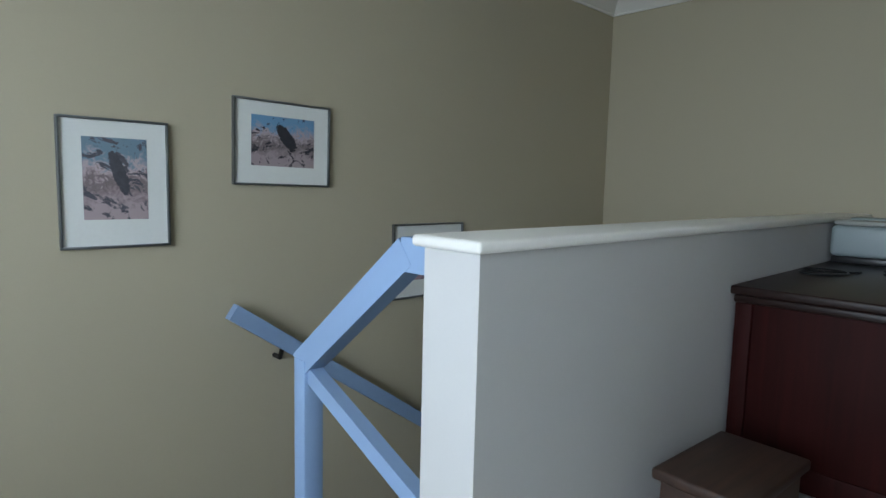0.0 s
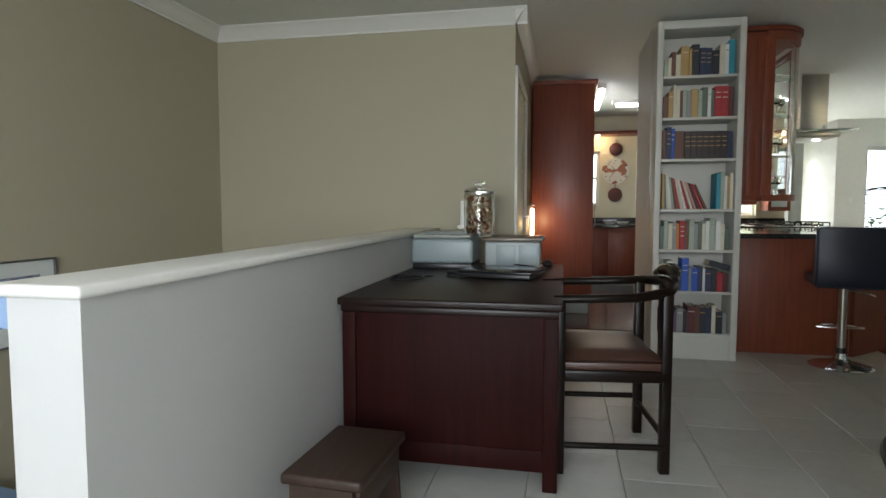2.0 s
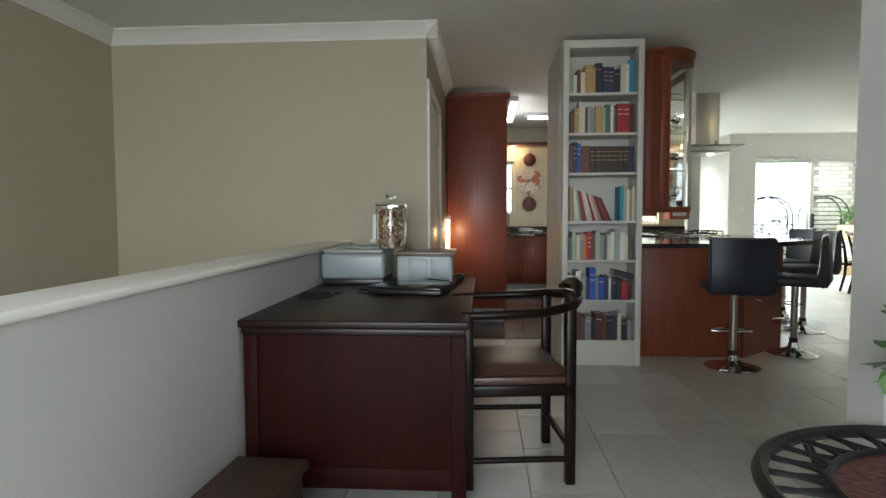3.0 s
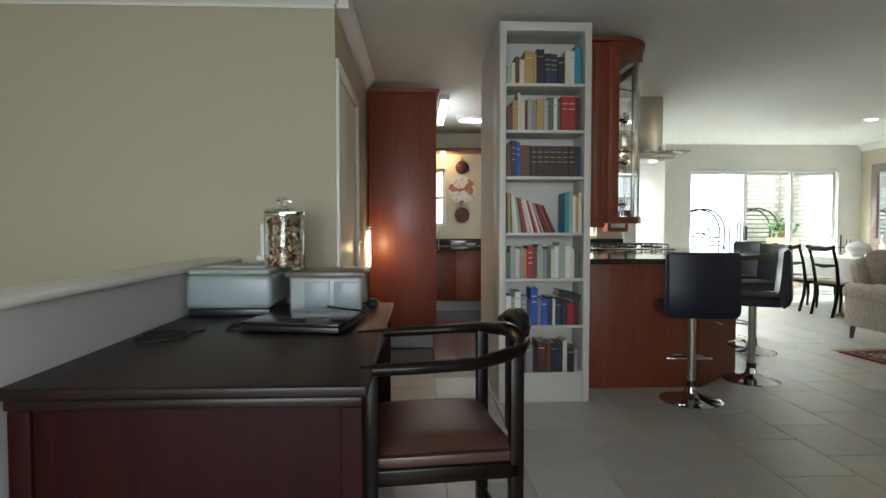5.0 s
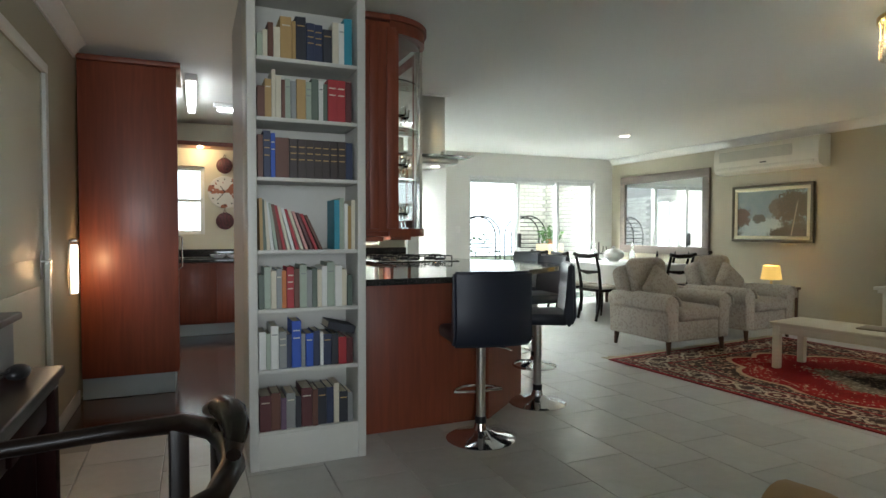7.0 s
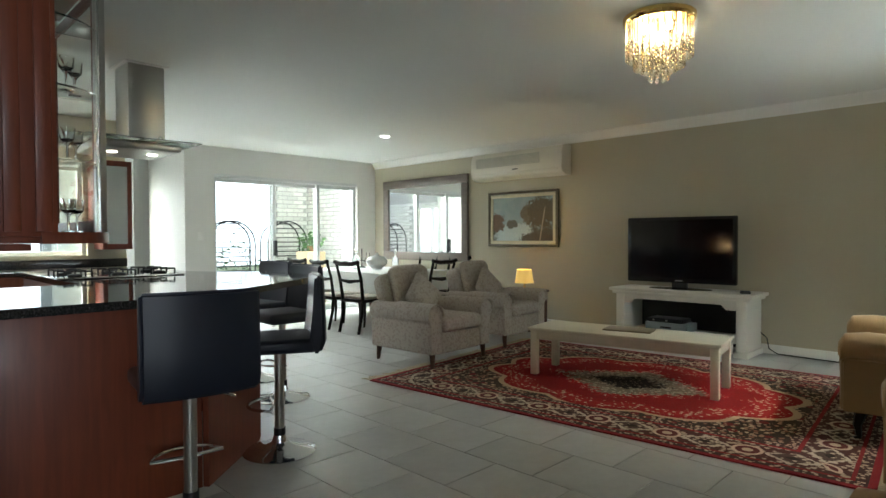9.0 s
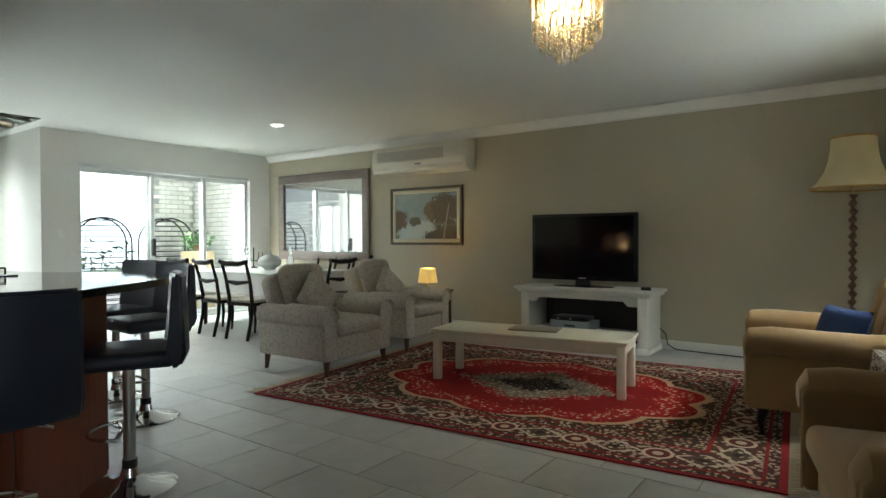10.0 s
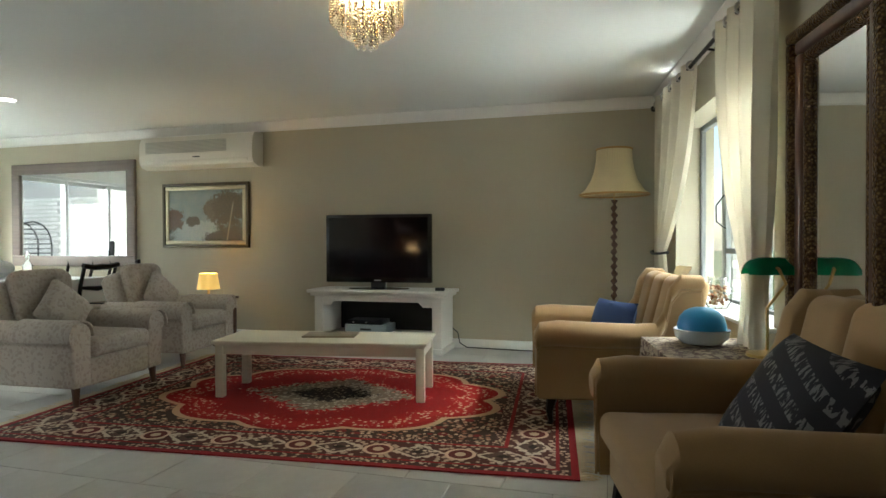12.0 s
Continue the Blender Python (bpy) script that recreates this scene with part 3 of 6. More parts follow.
for x in (2.96, 4.53):
    for y in (-0.425, 0.43):
        part("leg", box(B(), x, x + 0.06, y, y + 0.06, 0, 0.7215, 0.006), MAHOG, desk)
for x in (3.1, 4.05):
    part("drawer_front", box(B(), x, x + 0.4, -0.415, -0.40, 0.63, 0.712, 0.004), MAHOG, desk)

stool = thing("step_stool", pose(2.455, 0.277, 0, 0, 0, -3), "low worn brown wooden footstool beside the desk", "footstool")
part("top", box(B(), -0.218, 0.218, -0.137, 0.137, 0.30, 0.335, 0.01, 3), OLDWOOD, stool)
for x in (-0.2, 0.2):
    part("end_board", slab(B(), [(-0.125, 0), (-0.07, 0), (-0.03, 0.06), (0.03, 0.06), (0.07, 0), (0.125, 0), (0.105, 0.30), (-0.105, 0.30)], "x", x - 0.012, x + 0.012), OLDWOOD, stool, "", False)
for y in (-0.11, 0.11):
    part("apron", box(B(), -0.19, 0.19, y - 0.01, y + 0.01, 0.2, 0.30, 0.003), OLDWOOD, stool)

prn = thing("printer", pose(4.34, 0.30, 0.785), "grey-silver desktop printer with its lid closed", "printer")
part("body", box(B(), -0.2, 0.2, -0.2, 0.19, 0.035, 0.19, 0.025, 4), SILVER, prn)
part("base", box(B(), -0.19, 0.19, -0.19, 0.18, 0, 0.035, 0.006), BLACK, prn, "black base")
part("lid", box(B(), -0.19, 0.2, -0.19, 0.18, 0.191, 0.215, 0.01, 3), plain("pale_grey_plastic", (0.33, 0.34, 0.31), 0.4), prn, "pale grey lid")
part("paper_tray", box(B(), -0.1, 0.12, -0.15, 0.13, 0.216, 0.226, 0.004), SILVER, prn)
box2 = thing("paper_tray_box", pose(4.42, -0.13, 0.785), "white plastic document box with clear drawers", "storage box")
part("body", box(B(), -0.17, 0.17, -0.17, 0.17, 0, 0.17, 0.012, 3), plain("white_plastic", (0.36, 0.40, 0.40), 0.35), box2)
part("lid", box(B(), -0.19, 0.19, -0.19, 0.19, 0.171, 0.196, 0.006), plain("smoked_plastic", (0.14, 0.11, 0.085), 0.3), box2, "brown smoked lid")
for y in (-0.1, 0.04):
    part("drawer", box(B(), -0.178, -0.168, y - 0.06, y + 0.06, 0.02, 0.15, 0.003), SILVER, box2)
jar = thing("biscuit_jar", pose(4.42, 0.10, 0.982) @ Matrix.Diagonal((1.12, 1.12, 1.1, 1)), "tall glass jar of biscuits with a glass lid", "jar")
part("glass_body", lathe(B(), [(0.085, 0), (0.09, 0.012), (0.09, 0.235), (0.082, 0.25), (0.08, 0.25), (0.084, 0.232), (0.084, 0.014), (0.001, 0.012)], cap=False), CLEAR, jar)
part("lid", lathe(B(), [(0.085, 0.25), (0.09, 0.255), (0.088, 0.27), (0.05, 0.28), (0.02, 0.285), (0.018, 0.295), (0.032, 0.31), (0.028, 0.325), (0.001, 0.33)], cap=False), CLEAR, jar, "glass knob lid")
part("rim", lathe(B(), [(0.083, 0.246), (0.092, 0.246), (0.092, 0.256), (0.083, 0.256)], cap=False), CHROME, jar, "silver rim")
bm = B()
rnd = random.Random(7)
for i in range(300):
    a, r, z = rnd.uniform(0, 6.283), 0.07 * math.sqrt(rnd.random()), rnd.uniform(0.025, 0.222)
    m = Matrix.LocRotScale((r * math.cos(a), r * math.sin(a), z), Euler((rnd.uniform(0, 6), rnd.uniform(0, 6), 0)), (rnd.uniform(0.012, 0.02), rnd.uniform(0.012, 0.02), 0.006))
    bmesh.ops.create_icosphere(bm, subdivisions=1, radius=1, matrix=m)
k = Net("biscuits")
BISC = k.done(k.ramp(k.island(), (0.2, (0.30, 0.10, 0.05)), (0.5, (0.5, 0.3, 0.16)), (0.85, (0.72, 0.58, 0.42))), 0.8)
part("biscuits", bm, BISC, jar, "brown and pale biscuits", False)
ph = thing("telephone", pose(4.48, 0.21, 1.012), "white cordless telephone upright in its cradle", "telephone")
part("cradle", box(B(), -0.04, 0.04, -0.04, 0.04, 0.01, 0.04, 0.01), WHITEWOOD, ph)
part("handset", box(B(), -0.018, 0.018, -0.024, 0.024, 0.03, 0.20, 0.012, 3), plain("white_handset", (0.75, 0.75, 0.72), 0.35), ph)
lap = thing("laptop", pose(3.86, -0.11, 0.785, 0, 0, -12), "closed black laptop on the desk", "laptop")
part("base", box(B(), -0.17, 0.17, -0.2, 0.2, 0.006, 0.028, 0.004), BLACK, lap)
part("lid", box(B(), -0.17, 0.17, -0.2, 0.2, 0.029, 0.043, 0.005), plain("glossy_black", (0.012, 0.012, 0.014), 0.15), lap)
for i, (x0, y0) in enumerate(((3.55, 0.38), (4.2, -0.22), (3.78, 0.12))):
    c = thing("cable", pose(0, 0, 0), "black power cable lying in loops on the desk", "cable")
    pts = [(x0 + 0.10 * math.cos(a) * (1 - a * 0.03) + 0.02 * a, y0 + 0.07 * math.sin(a) * (1 + 0.05 * a), 0.79 + 0.03 * abs(math.sin(a * 0.7)) * (i == 1)) for a in np.linspace(0, 11, 60)]
    part("flex", tube(B(), pts, 0.0045, 6), BLACK, c)
ms = thing("computer_mouse", pose(4.45, -0.34, 0.785), "black computer mouse and charger on the desk", "mouse")
bm = B()
bmesh.ops.create_uvsphere(bm, u_segments=16, v_segments=10, radius=1, matrix=Matrix.LocRotScale((0, 0, 0.02), None, (0.06, 0.035, 0.025)))
part("shell", bm, BLACK, ms)

# corner chair with a horseshoe arm rail, facing the desk
ch = thing("desk_chair", pose(3.462, -0.615, 0, 0, 0, 6.8), "dark wooden armchair with a horseshoe rail and leather seat", "chair")
for x, y in ((-0.27, 0.22), (0.27, 0.22), (-0.24, -0.24), (0.24, -0.24)):
    part("leg", box(B(), x - 0.022, x + 0.022, y - 0.022, y + 0.022, 0, 0.77 if y > 0 else 0.79, 0.005), EBONY, ch)
part("seat", cushion(box(B(), -0.25, 0.25, -0.24, 0.22, 0.455, 0.49, 0.008), 0.52, 0.47, 0.08, pose(0, -0.01, 0.50), 0.35), BROWNLEATHER, ch, "worn brown leather seat")
part("seat_frame", box(B(), -0.262, 0.262, -0.25, 0.235, 0.405, 0.455, 0.006), EBONY, ch)
pts = [(-0.30, 0.25, 0.775), (-0.315, 0.1, 0.78), (-0.305, -0.1, 0.785), (-0.23, -0.25, 0.80), (-0.12, -0.30, 0.81), (0, -0.31, 0.815), (0.12, -0.30, 0.81), (0.23, -0.25, 0.80), (0.29, -0.1, 0.785), (0.295, 0.1, 0.78), (0.28, 0.25, 0.775)]
part("arm_rail", tube(B(), pts, [0.018, 0.019, 0.020, 0.023, 0.025, 0.025, 0.025, 0.023, 0.020, 0.019, 0.018], 10), EBONY, ch)
part("crest", tube(B(), [(-0.16, -0.295, 0.845), (-0.08, -0.315, 0.87), (0, -0.32, 0.875), (0.08, -0.315, 0.87), (0.16, -0.295, 0.845)], [0.014, 0.027, 0.032, 0.027, 0.014], 10), EBONY, ch)
for y, z in ((0.22, 0.16), (-0.24, 0.16)):
    part("stretcher", rod(B(), (-0.26, y, z), (0.26, y, z), 0.014), EBONY, ch)
for x in (-0.255, 0.255):
    part("stretcher", rod(B(), (x, 0.22, 0.12 if x < 0 else 0.19), (x, -0.24, 0.12 if x < 0 else 0.19), 0.014), EBONY, ch)
part("splat", box(B(), -0.06, 0.06, -0.30, -0.285, 0.455, 0.80, 0.004), EBONY, ch)

# ---- the bookcase at the end of the kitchen wall
wall("wall_bookcase", [(5.67, 6.5, -1.74, -1.12, 0, H - 0.002)], HALFWALL, "white painted end of the kitchen wall")
CASEPAINT = plain("off_white_bookcase_paint", (0.56, 0.55, 0.50), 0.45, vary=0.05, grain=40, patch=2)
case = thing("bookcase", pose(0, 0, 0), "tall narrow white built-in bookcase full of books", "bookcase")
part("side", box(B(), 5.36, 5.665, -1.165, -1.12, 0, 2.56, 0.003), CASEPAINT, case)
part("side", box(B(), 5.36, 5.665, -1.74, -1.695, 0, 2.56, 0.003), CASEPAINT, case)
part("back", box(B(), 5.645, 5.665, -1.695, -1.165, 0.0, 2.56), CASEPAINT, case, "", False)
part("top", box(B(), 5.36, 5.645, -1.695, -1.165, 2.50, 2.56, 0.003), CASEPAINT, case)
part("plinth", box(B(), 5.365, 5.645, -1.695, -1.165, 0, 0.18, 0.003), CASEPAINT, case)
SHELVES = (0.18, 0.505, 0.825, 1.135, 1.515, 1.825, 2.135)
for z in SHELVES:
    part("shelf", box(B(), 5.365, 5.645, -1.694, -1.166, z, z + 0.02, 0.002), CASEPAINT, case)
BOOKCOLORS = {"green": (0.10, 0.13, 0.10), "cream": (0.62, 0.57, 0.44), "ochre": (0.42, 0.27, 0.10), "black": (0.02, 0.022, 0.03), "navy": (0.02, 0.03, 0.07),
              "teal": (0.03, 0.25, 0.33), "white": (0.68, 0.68, 0.64), "red": (0.34, 0.02, 0.025), "brown": (0.12, 0.045, 0.025), "maroon": (0.09, 0.02, 0.02), "blue": (0.02, 0.08, 0.42),
              "grey": (0.25, 0.26, 0.25), "orange": (0.55, 0.17, 0.04), "sage": (0.33, 0.38, 0.30), "umber": (0.035, 0.022, 0.018), "pink": (0.5, 0.25, 0.22), "purple": (0.12, 0.07, 0.12)}
BOOKMAT = {c: plain("book_" + c, v, 0.5, vary=0.14, grain=70, patch=12) for c, v in BOOKCOLORS.items()}
PAPER = plain("book_paper", (0.66, 0.60, 0.47), 0.9, vary=0.08, grain=300)
rnd = random.Random(11)


def book(y, z, w, h, d, color, bands=0, band_color="cream"):
    """One book with its spine to the room; y is its left end seen from the room, and it stands on z."""
    b = thing("book", pose(5.375 + rnd.uniform(0, 0.015), y, z + 0.0205), color + " bound book standing on the shelf", "book", "books in the bookcase")
    part("cover", box(B(), 0, 0.003, -w, 0, 0, h, 0.001, 1), BOOKMAT[color], b)
    bm = box(B(), 0.003, d, -0.0025, 0, 0, h)
    box(bm, 0.003, d, -w, -w + 0.0025, 0, h)
    part("casing", bm, BOOKMAT[color], b, "", False)
    part("pages", box(B(), 0.004, d - 0.006, -w + 0.003, -0.003, 0.004, h - 0.004), PAPER, b, "cream page block", False)
    for i in range(bands):
        zz = h * (0.78 - 0.16 * i)
        part("title_bar", box(B(), -0.0012, 0.0004, -w * 0.86, -w * 0.14, zz, zz + 0.006), BOOKMAT[band_color], b, "", False)


def row(z, specs, y0=-1.172, y1=-1.69):
    """Books from left to right: (colour, width, height, bands)."""
    total = sum(s[1] for s in specs) + 0.0012 * len(specs)
    k = (y0 - y1 - 0.004) / total if total > (y0 - y1) * 0.7 else 1.0
    y = y0
    for c, w, h, bands in specs:
        w *= k
        book(y - 0.0006, z, w - 0.0012, h, rnd.uniform(0.15, 0.2), c, bands, "ochre" if c in ("umber", "navy", "black", "brown") else "cream" if c not in ("cream", "white", "sage") else "grey")
        y -= w
    return y


row(2.135, [("sage", .03, .12, 0), ("cream", .025, .14, 0), ("brown", .03, .18, 0), ("cream", .035, .16, 0), ("ochre", .06, .22, 1), ("ochre", .02, .2, 0), ("black", .055, .23, 1), ("navy", .045, .2, 3), ("navy", .045, .2, 3), ("black", .05, .18, 1), ("cream", .035, .22, 0), ("white", .03, .22, 1), ("teal", .045, .25, 0)])
row(1.825, [("brown", .04, .16, 0), ("ochre", .035, .2, 1), ("cream", .02, .25, 0), ("cream", .03, .22, 0), ("brown", .02, .2, 0), ("sage", .03, .21, 1), ("grey", .03, .2, 0), ("ochre", .05, .21, 0), ("sage", .03, .2, 2), ("green", .04, .22, 0), ("white", .025, .21, 1), ("green", .025, .2, 0), ("red", .05, .225, 2), ("red", .05, .225, 2), ("maroon", .035, .22, 0)])
row(1.515, [("brown", .03, .22, 0), ("navy", .04, .24, 3), ("blue", .025, .23, 2), ("brown", .075, .21, 0)] + [("umber", .046, .205, 3)] * 7 + [("navy", .04, .2, 0)])
row(0.825, [("green", .03, .18, 0), ("sage", .035, .22, 0), ("cream", .03, .2, 0), ("grey", .03, .21, 1), ("orange", .025, .2, 0), ("red", .04, .22, 3), ("brown", .03, .21, 0), ("sage", .04, .23, 1), ("grey", .03, .2, 0), ("green", .03, .21, 0), ("cream", .025, .2, 0), ("white", .03, .22, 0), ("sage", .045, .24, 1), ("white", .04, .22, 0), ("cream", .03, .2, 0), ("green", .03, .17, 0)])
row(0.505, [("white", .04, .2, 0), ("sage", .025, .19, 0), ("white", .045, .23, 1), ("grey", .045, .2, 2), ("navy", .03, .18, 0), ("blue", .055, .25, 2), ("grey", .025, .18, 0), ("blue", .045, .18, 1), ("navy", .04, .19, 0), ("white", .02, .18, 0), ("navy", .05, .17, 1), ("black", .04, .17, 0), ("red", .05, .15, 0), ("maroon", .04, .14, 0)])
row(0.18, [("maroon", .06, .19, 1), ("brown", .05, .2, 0), ("purple", .03, .17, 0), ("grey", .05, .19, 1), ("black", .03, .17, 0), ("maroon", .06, .21, 1), ("brown", .03, .2, 0), ("black", .05, .2, 1), ("navy", .04, .2, 0), ("cream", .03, .22, 0), ("black", .05, .17, 1), ("grey", .03, .16, 0)])
b = thing("book", pose(5.39, -1.53, 0.722) @ pose(0, 0, 0, 14, 0, 0), "thick black bound book lying across the others", "book", "books in the bookcase")
part("cover", box(B(), 0, 0.004, -0.155, 0, 0, 0.042, 0.002, 1), BOOKMAT["black"], b)
part("casing", box(box(B(), 0.004, 0.18, -0.155, 0, 0, 0.003), 0.004, 0.18, -0.155, 0, 0.039, 0.042), BOOKMAT["black"], b, "", False)
part("pages", box(B(), 0.005, 0.175, -0.152, -0.004, 0.004, 0.038), PAPER, b, "cream page block", False)
# leaning magazines on the middle shelf
y = -1.178
for i, c in enumerate(["ochre", "green", "cream", "white", "sage", "brown", "red", "cream", "white", "red", "cream", "pink", "maroon", "red", "brown"]):
    lean = 1 + i * 1.7
    w, h = 0.016, 0.27 - 0.006 * i
    b = thing("magazine", pose(5.378 + rnd.uniform(0, 0.012), y - 0.003, 1.1555), c + " magazine leaning on its neighbours", "magazine", "magazines in the bookcase")
    sh = math.tan(radians(lean))
    bm = B()
    vs = [[bm.verts.new((x, yy + sh * zz * 1.0, zz)) for yy, zz in ((-w, 0), (0, 0), (0, h), (-w, h))] for x in (0, 0.19)]
    bm.faces.new(vs[0]), bm.faces.new(vs[1][::-1])
    for k in range(4):
        bm.faces.new((vs[0][k], vs[1][k], vs[1][(k + 1) % 4], vs[0][(k + 1) % 4]))
    bmesh.ops.recalc_face_normals(bm, faces=bm.faces)
    part("cover", bm, BOOKMAT[c], b, "", False)
    y -= 0.0178 + 0.0007 * i
y = -1.57
for c, w, h in (("teal", .03, .27), ("sage", .025, .28), ("white", .02, .25), ("ochre", .02, .24), ("cream", .022, .27)):
    book(y, 1.135, w - 0.001, h, 0.18, c)
    y -= w

# ---- the kitchen
tall = thing("tall_cabinet", pose(0, 0, 0), "tall cherry veneer kitchen unit with a pale plinth", "cabinet")
part("side_panel", box(B(), 7.18, 7.205, -0.755, -0.098, 0.16, 2.49, 0.003), CHERRY, tall)
part("body", box(B(), 7.206, 7.8, -0.745, -0.1, 0.16, 2.49, 0.004), CHERRY, tall)
part("crown", box(B(), 7.15, 7.83, -0.785, -0.098, 2.49, 2.53, 0.008, 3), CHERRY, tall, "moulded cherry top")
part("plinth", box(B(), 7.2, 7.8, -0.72, -0.1, 0, 0.16, 0.002), SILVER, tall, "pale grey plinth")
part("handle", tube(B(), [(7.25, -0.744, 0.95), (7.25, -0.78, 0.97), (7.25, -0.78, 1.2), (7.25, -0.744, 1.22)], 0.006), CHROME, tall)
sconce = thing("wall_light", pose(6.80, -0.098, 0.99), "narrow glowing wall light beside the tall cabinet", "wall lamp")
part("back_plate", box(B(), -0.05, 0.05, -0.012, 0.0, -0.17, 0.19, 0.003), STEEL, sconce)
part("tube", box(B(), -0.03, 0.03, -0.045, -0.013, -0.16, 0.17, 0.012, 3), glow("warm_tube", (1, 0.82, 0.6), 4.0), sconce, "glowing tube")
part("cap", box(B(), -0.045, 0.045, -0.05, -0.001, 0.19, 0.205, 0.003), STEEL, sconce)
base = thing("kitchen_base_cabinet", pose(0, 0, 0), "cherry kitchen base units with a pale plinth", "cabinet")
part("carcass", box(B(), 9.72, 10.29, -3.68, -0.1, 0.14, 0.87, 0.003), CHERRY, base)
part("plinth", box(B(), 9.76, 10.29, -3.66, -0.1, 0, 0.14), SILVER, base, "pale grey plinth", False)
for i in range(7):
    y0 = -0.12 - 0.5 * i
    part("door", box(B(), 9.70, 9.718, y0 - 0.49, y0, 0.16, 0.86, 0.006), CHERRY, base)
ct = thing("kitchen_worktop", pose(0, 0, 0), "dark granite worktop with an upstand", "worktop")
part("slab", box(B(), 9.66, 10.29, -3.7, -0.1, 0.872, 0.912, 0.006), GRANITE, ct)
part("upstand", box(B(), 10.27, 10.297, -3.7, -0.1, 0.914, 1.01, 0.003), GRANITE, ct)
for y0, name in ((-1.14, "dish"), (-1.33, "saucer_stack")):
    d = thing(name, pose(9.92, y0, 0.912), "white china dish on the granite worktop", "dish")
    part("bowl", lathe(B(), [(0.05, 0), (0.09, 0.03), (0.1, 0.045), (0.095, 0.045), (0.05, 0.012), (0.001, 0.01)]), plain("white_china", (0.75, 0.75, 0.73), 0.2), d)
pel = thing("kitchen_pelmet", pose(0, 0, 0), "cherry wood pelmet board above the kitchen wall", "pelmet")
part("board", box(B(), 9.95, 10.29, -2.1, -0.1, 2.28, 2.33, 0.004), CHERRY, pel)
part("spotlight", lathe(B(), [(0.001, 2.268), (0.035, 2.268), (0.035, 2.28), (0.001, 2.28)], 10.1, -0.95), glow("spot_glow", (1, 0.8, 0.5), 6.0), pel, "small warm spotlight")
bulb("pelmet_bulb", (10.1, -0.95, 2.24), 3.0, 0.03)
k = Net("clock_face")
CLOCK = k.done(k.mix(k.math("GREATER_THAN", k.noise(9, 4, k.mapped((1, 1, 1), (2, 1, 0))), 0.58), (0.7, 0.68, 0.6), (0.35, 0.12, 0.06)), 0.4)
ck = thing("wall_clock", pose(10.295, -1.24, 1.74, 0, -90, 0), "round cream wall clock with a rust-coloured motif", "clock")
part("face", lathe(B(), [(0.001, 0), (0.2, 0), (0.205, 0.01), (0.2, 0.02), (0.001, 0.02)], seg=40), CLOCK, ck)
for i in range(12):
    a = i * math.pi / 6
    part("hour_mark", box(B(), 0.165 * math.cos(a) - 0.008, 0.165 * math.cos(a) + 0.008, 0.165 * math.sin(a) - 0.008, 0.165 * math.sin(a) + 0.008, 0.02, 0.023), BLACK, ck, "", False)
for a, l in ((0.6, 0.1), (2.4, 0.14)):
    part("hand_pointer", rod(B(), (0, 0, 0.024), (l * math.cos(a), l * math.sin(a), 0.024), 0.004), BLACK, ck)
for z, r, nm, lb in ((2.08, 0.10, "straw_plate", "round brown woven wall plate"), (1.37, 0.11, "hanging_basket", "small brown wicker basket hung on the wall")):
    o = thing(nm, pose(10.295, -1.24, z, 0, -90, 0), lb, "wall ornament")
    part("disc", lathe(B(), [(0.001, 0), (r, 0), (r, 0.02), (r * 0.6, 0.045), (0.001, 0.05)], seg=24), WEAVE, o)
    part("loop", tube(B(), [(r - 0.01, -0.02, 0.01), (r + 0.05, 0, 0.01), (r - 0.01, 0.02, 0.01)], 0.005), WEAVE, o)
fl = thing("fluorescent_light", pose(8.92, -1.26, H), "short fluorescent batten on the kitchen ceiling", "ceiling light")
part("batten", box(B(), -0.05, 0.05, -0.19, 0.19, -0.05, 0, 0.01), TRIM, fl)
part("tube", box(B(), -0.03, 0.03, -0.15, 0.15, -0.085, -0.052, 0.015, 3), glow("cool_tube", (0.95, 0.98, 1.0), 7.0), fl, "glowing tube")
fl2 = thing("fluorescent_light", pose(8.35, -0.86, H), "long fluorescent batten on the kitchen ceiling", "ceiling light")
part("batten", box(B(), -0.62, 0.62, -0.05, 0.05, -0.06, 0, 0.01), TRIM, fl2)
part("tube", box(B(), -0.6, 0.6, -0.035, 0.035, -0.12, -0.062, 0.015, 3), glow("cool_long_tube", (0.95, 0.98, 1.0), 7.0), fl2, "glowing tube")
bulb("sconce_bulb", (6.92, -0.17, 1.0), 2.0, 0.04, (1, 0.62, 0.28))
wl2 = thing("kitchen_wall_cabinet", pose(0, 0, 0), "cherry wall cabinet with a frosted glass door", "cabinet")
part("carcass", box(B(), 9.98, 10.29, -3.66, -3.36, 1.12, 2.1, 0.003), CHERRY, wl2)
bm = B()
for b in ((-3.66, -3.615, 1.12, 2.1), (-3.405, -3.36, 1.12, 2.1), (-3.615, -3.405, 1.12, 1.18), (-3.615, -3.405, 2.04, 2.1)):
    box(bm, 9.955, 9.978, b[0], b[1], b[2], b[3], 0.003)
dr = part("door", bm, CHERRY, wl2)
part("pane", box(B(), 9.962, 9.968, -3.615, -3.405, 1.18, 2.04), plain("frosted_glass", (0.42, 0.46, 0.44), 0.25), dr, "frosted glass", False)

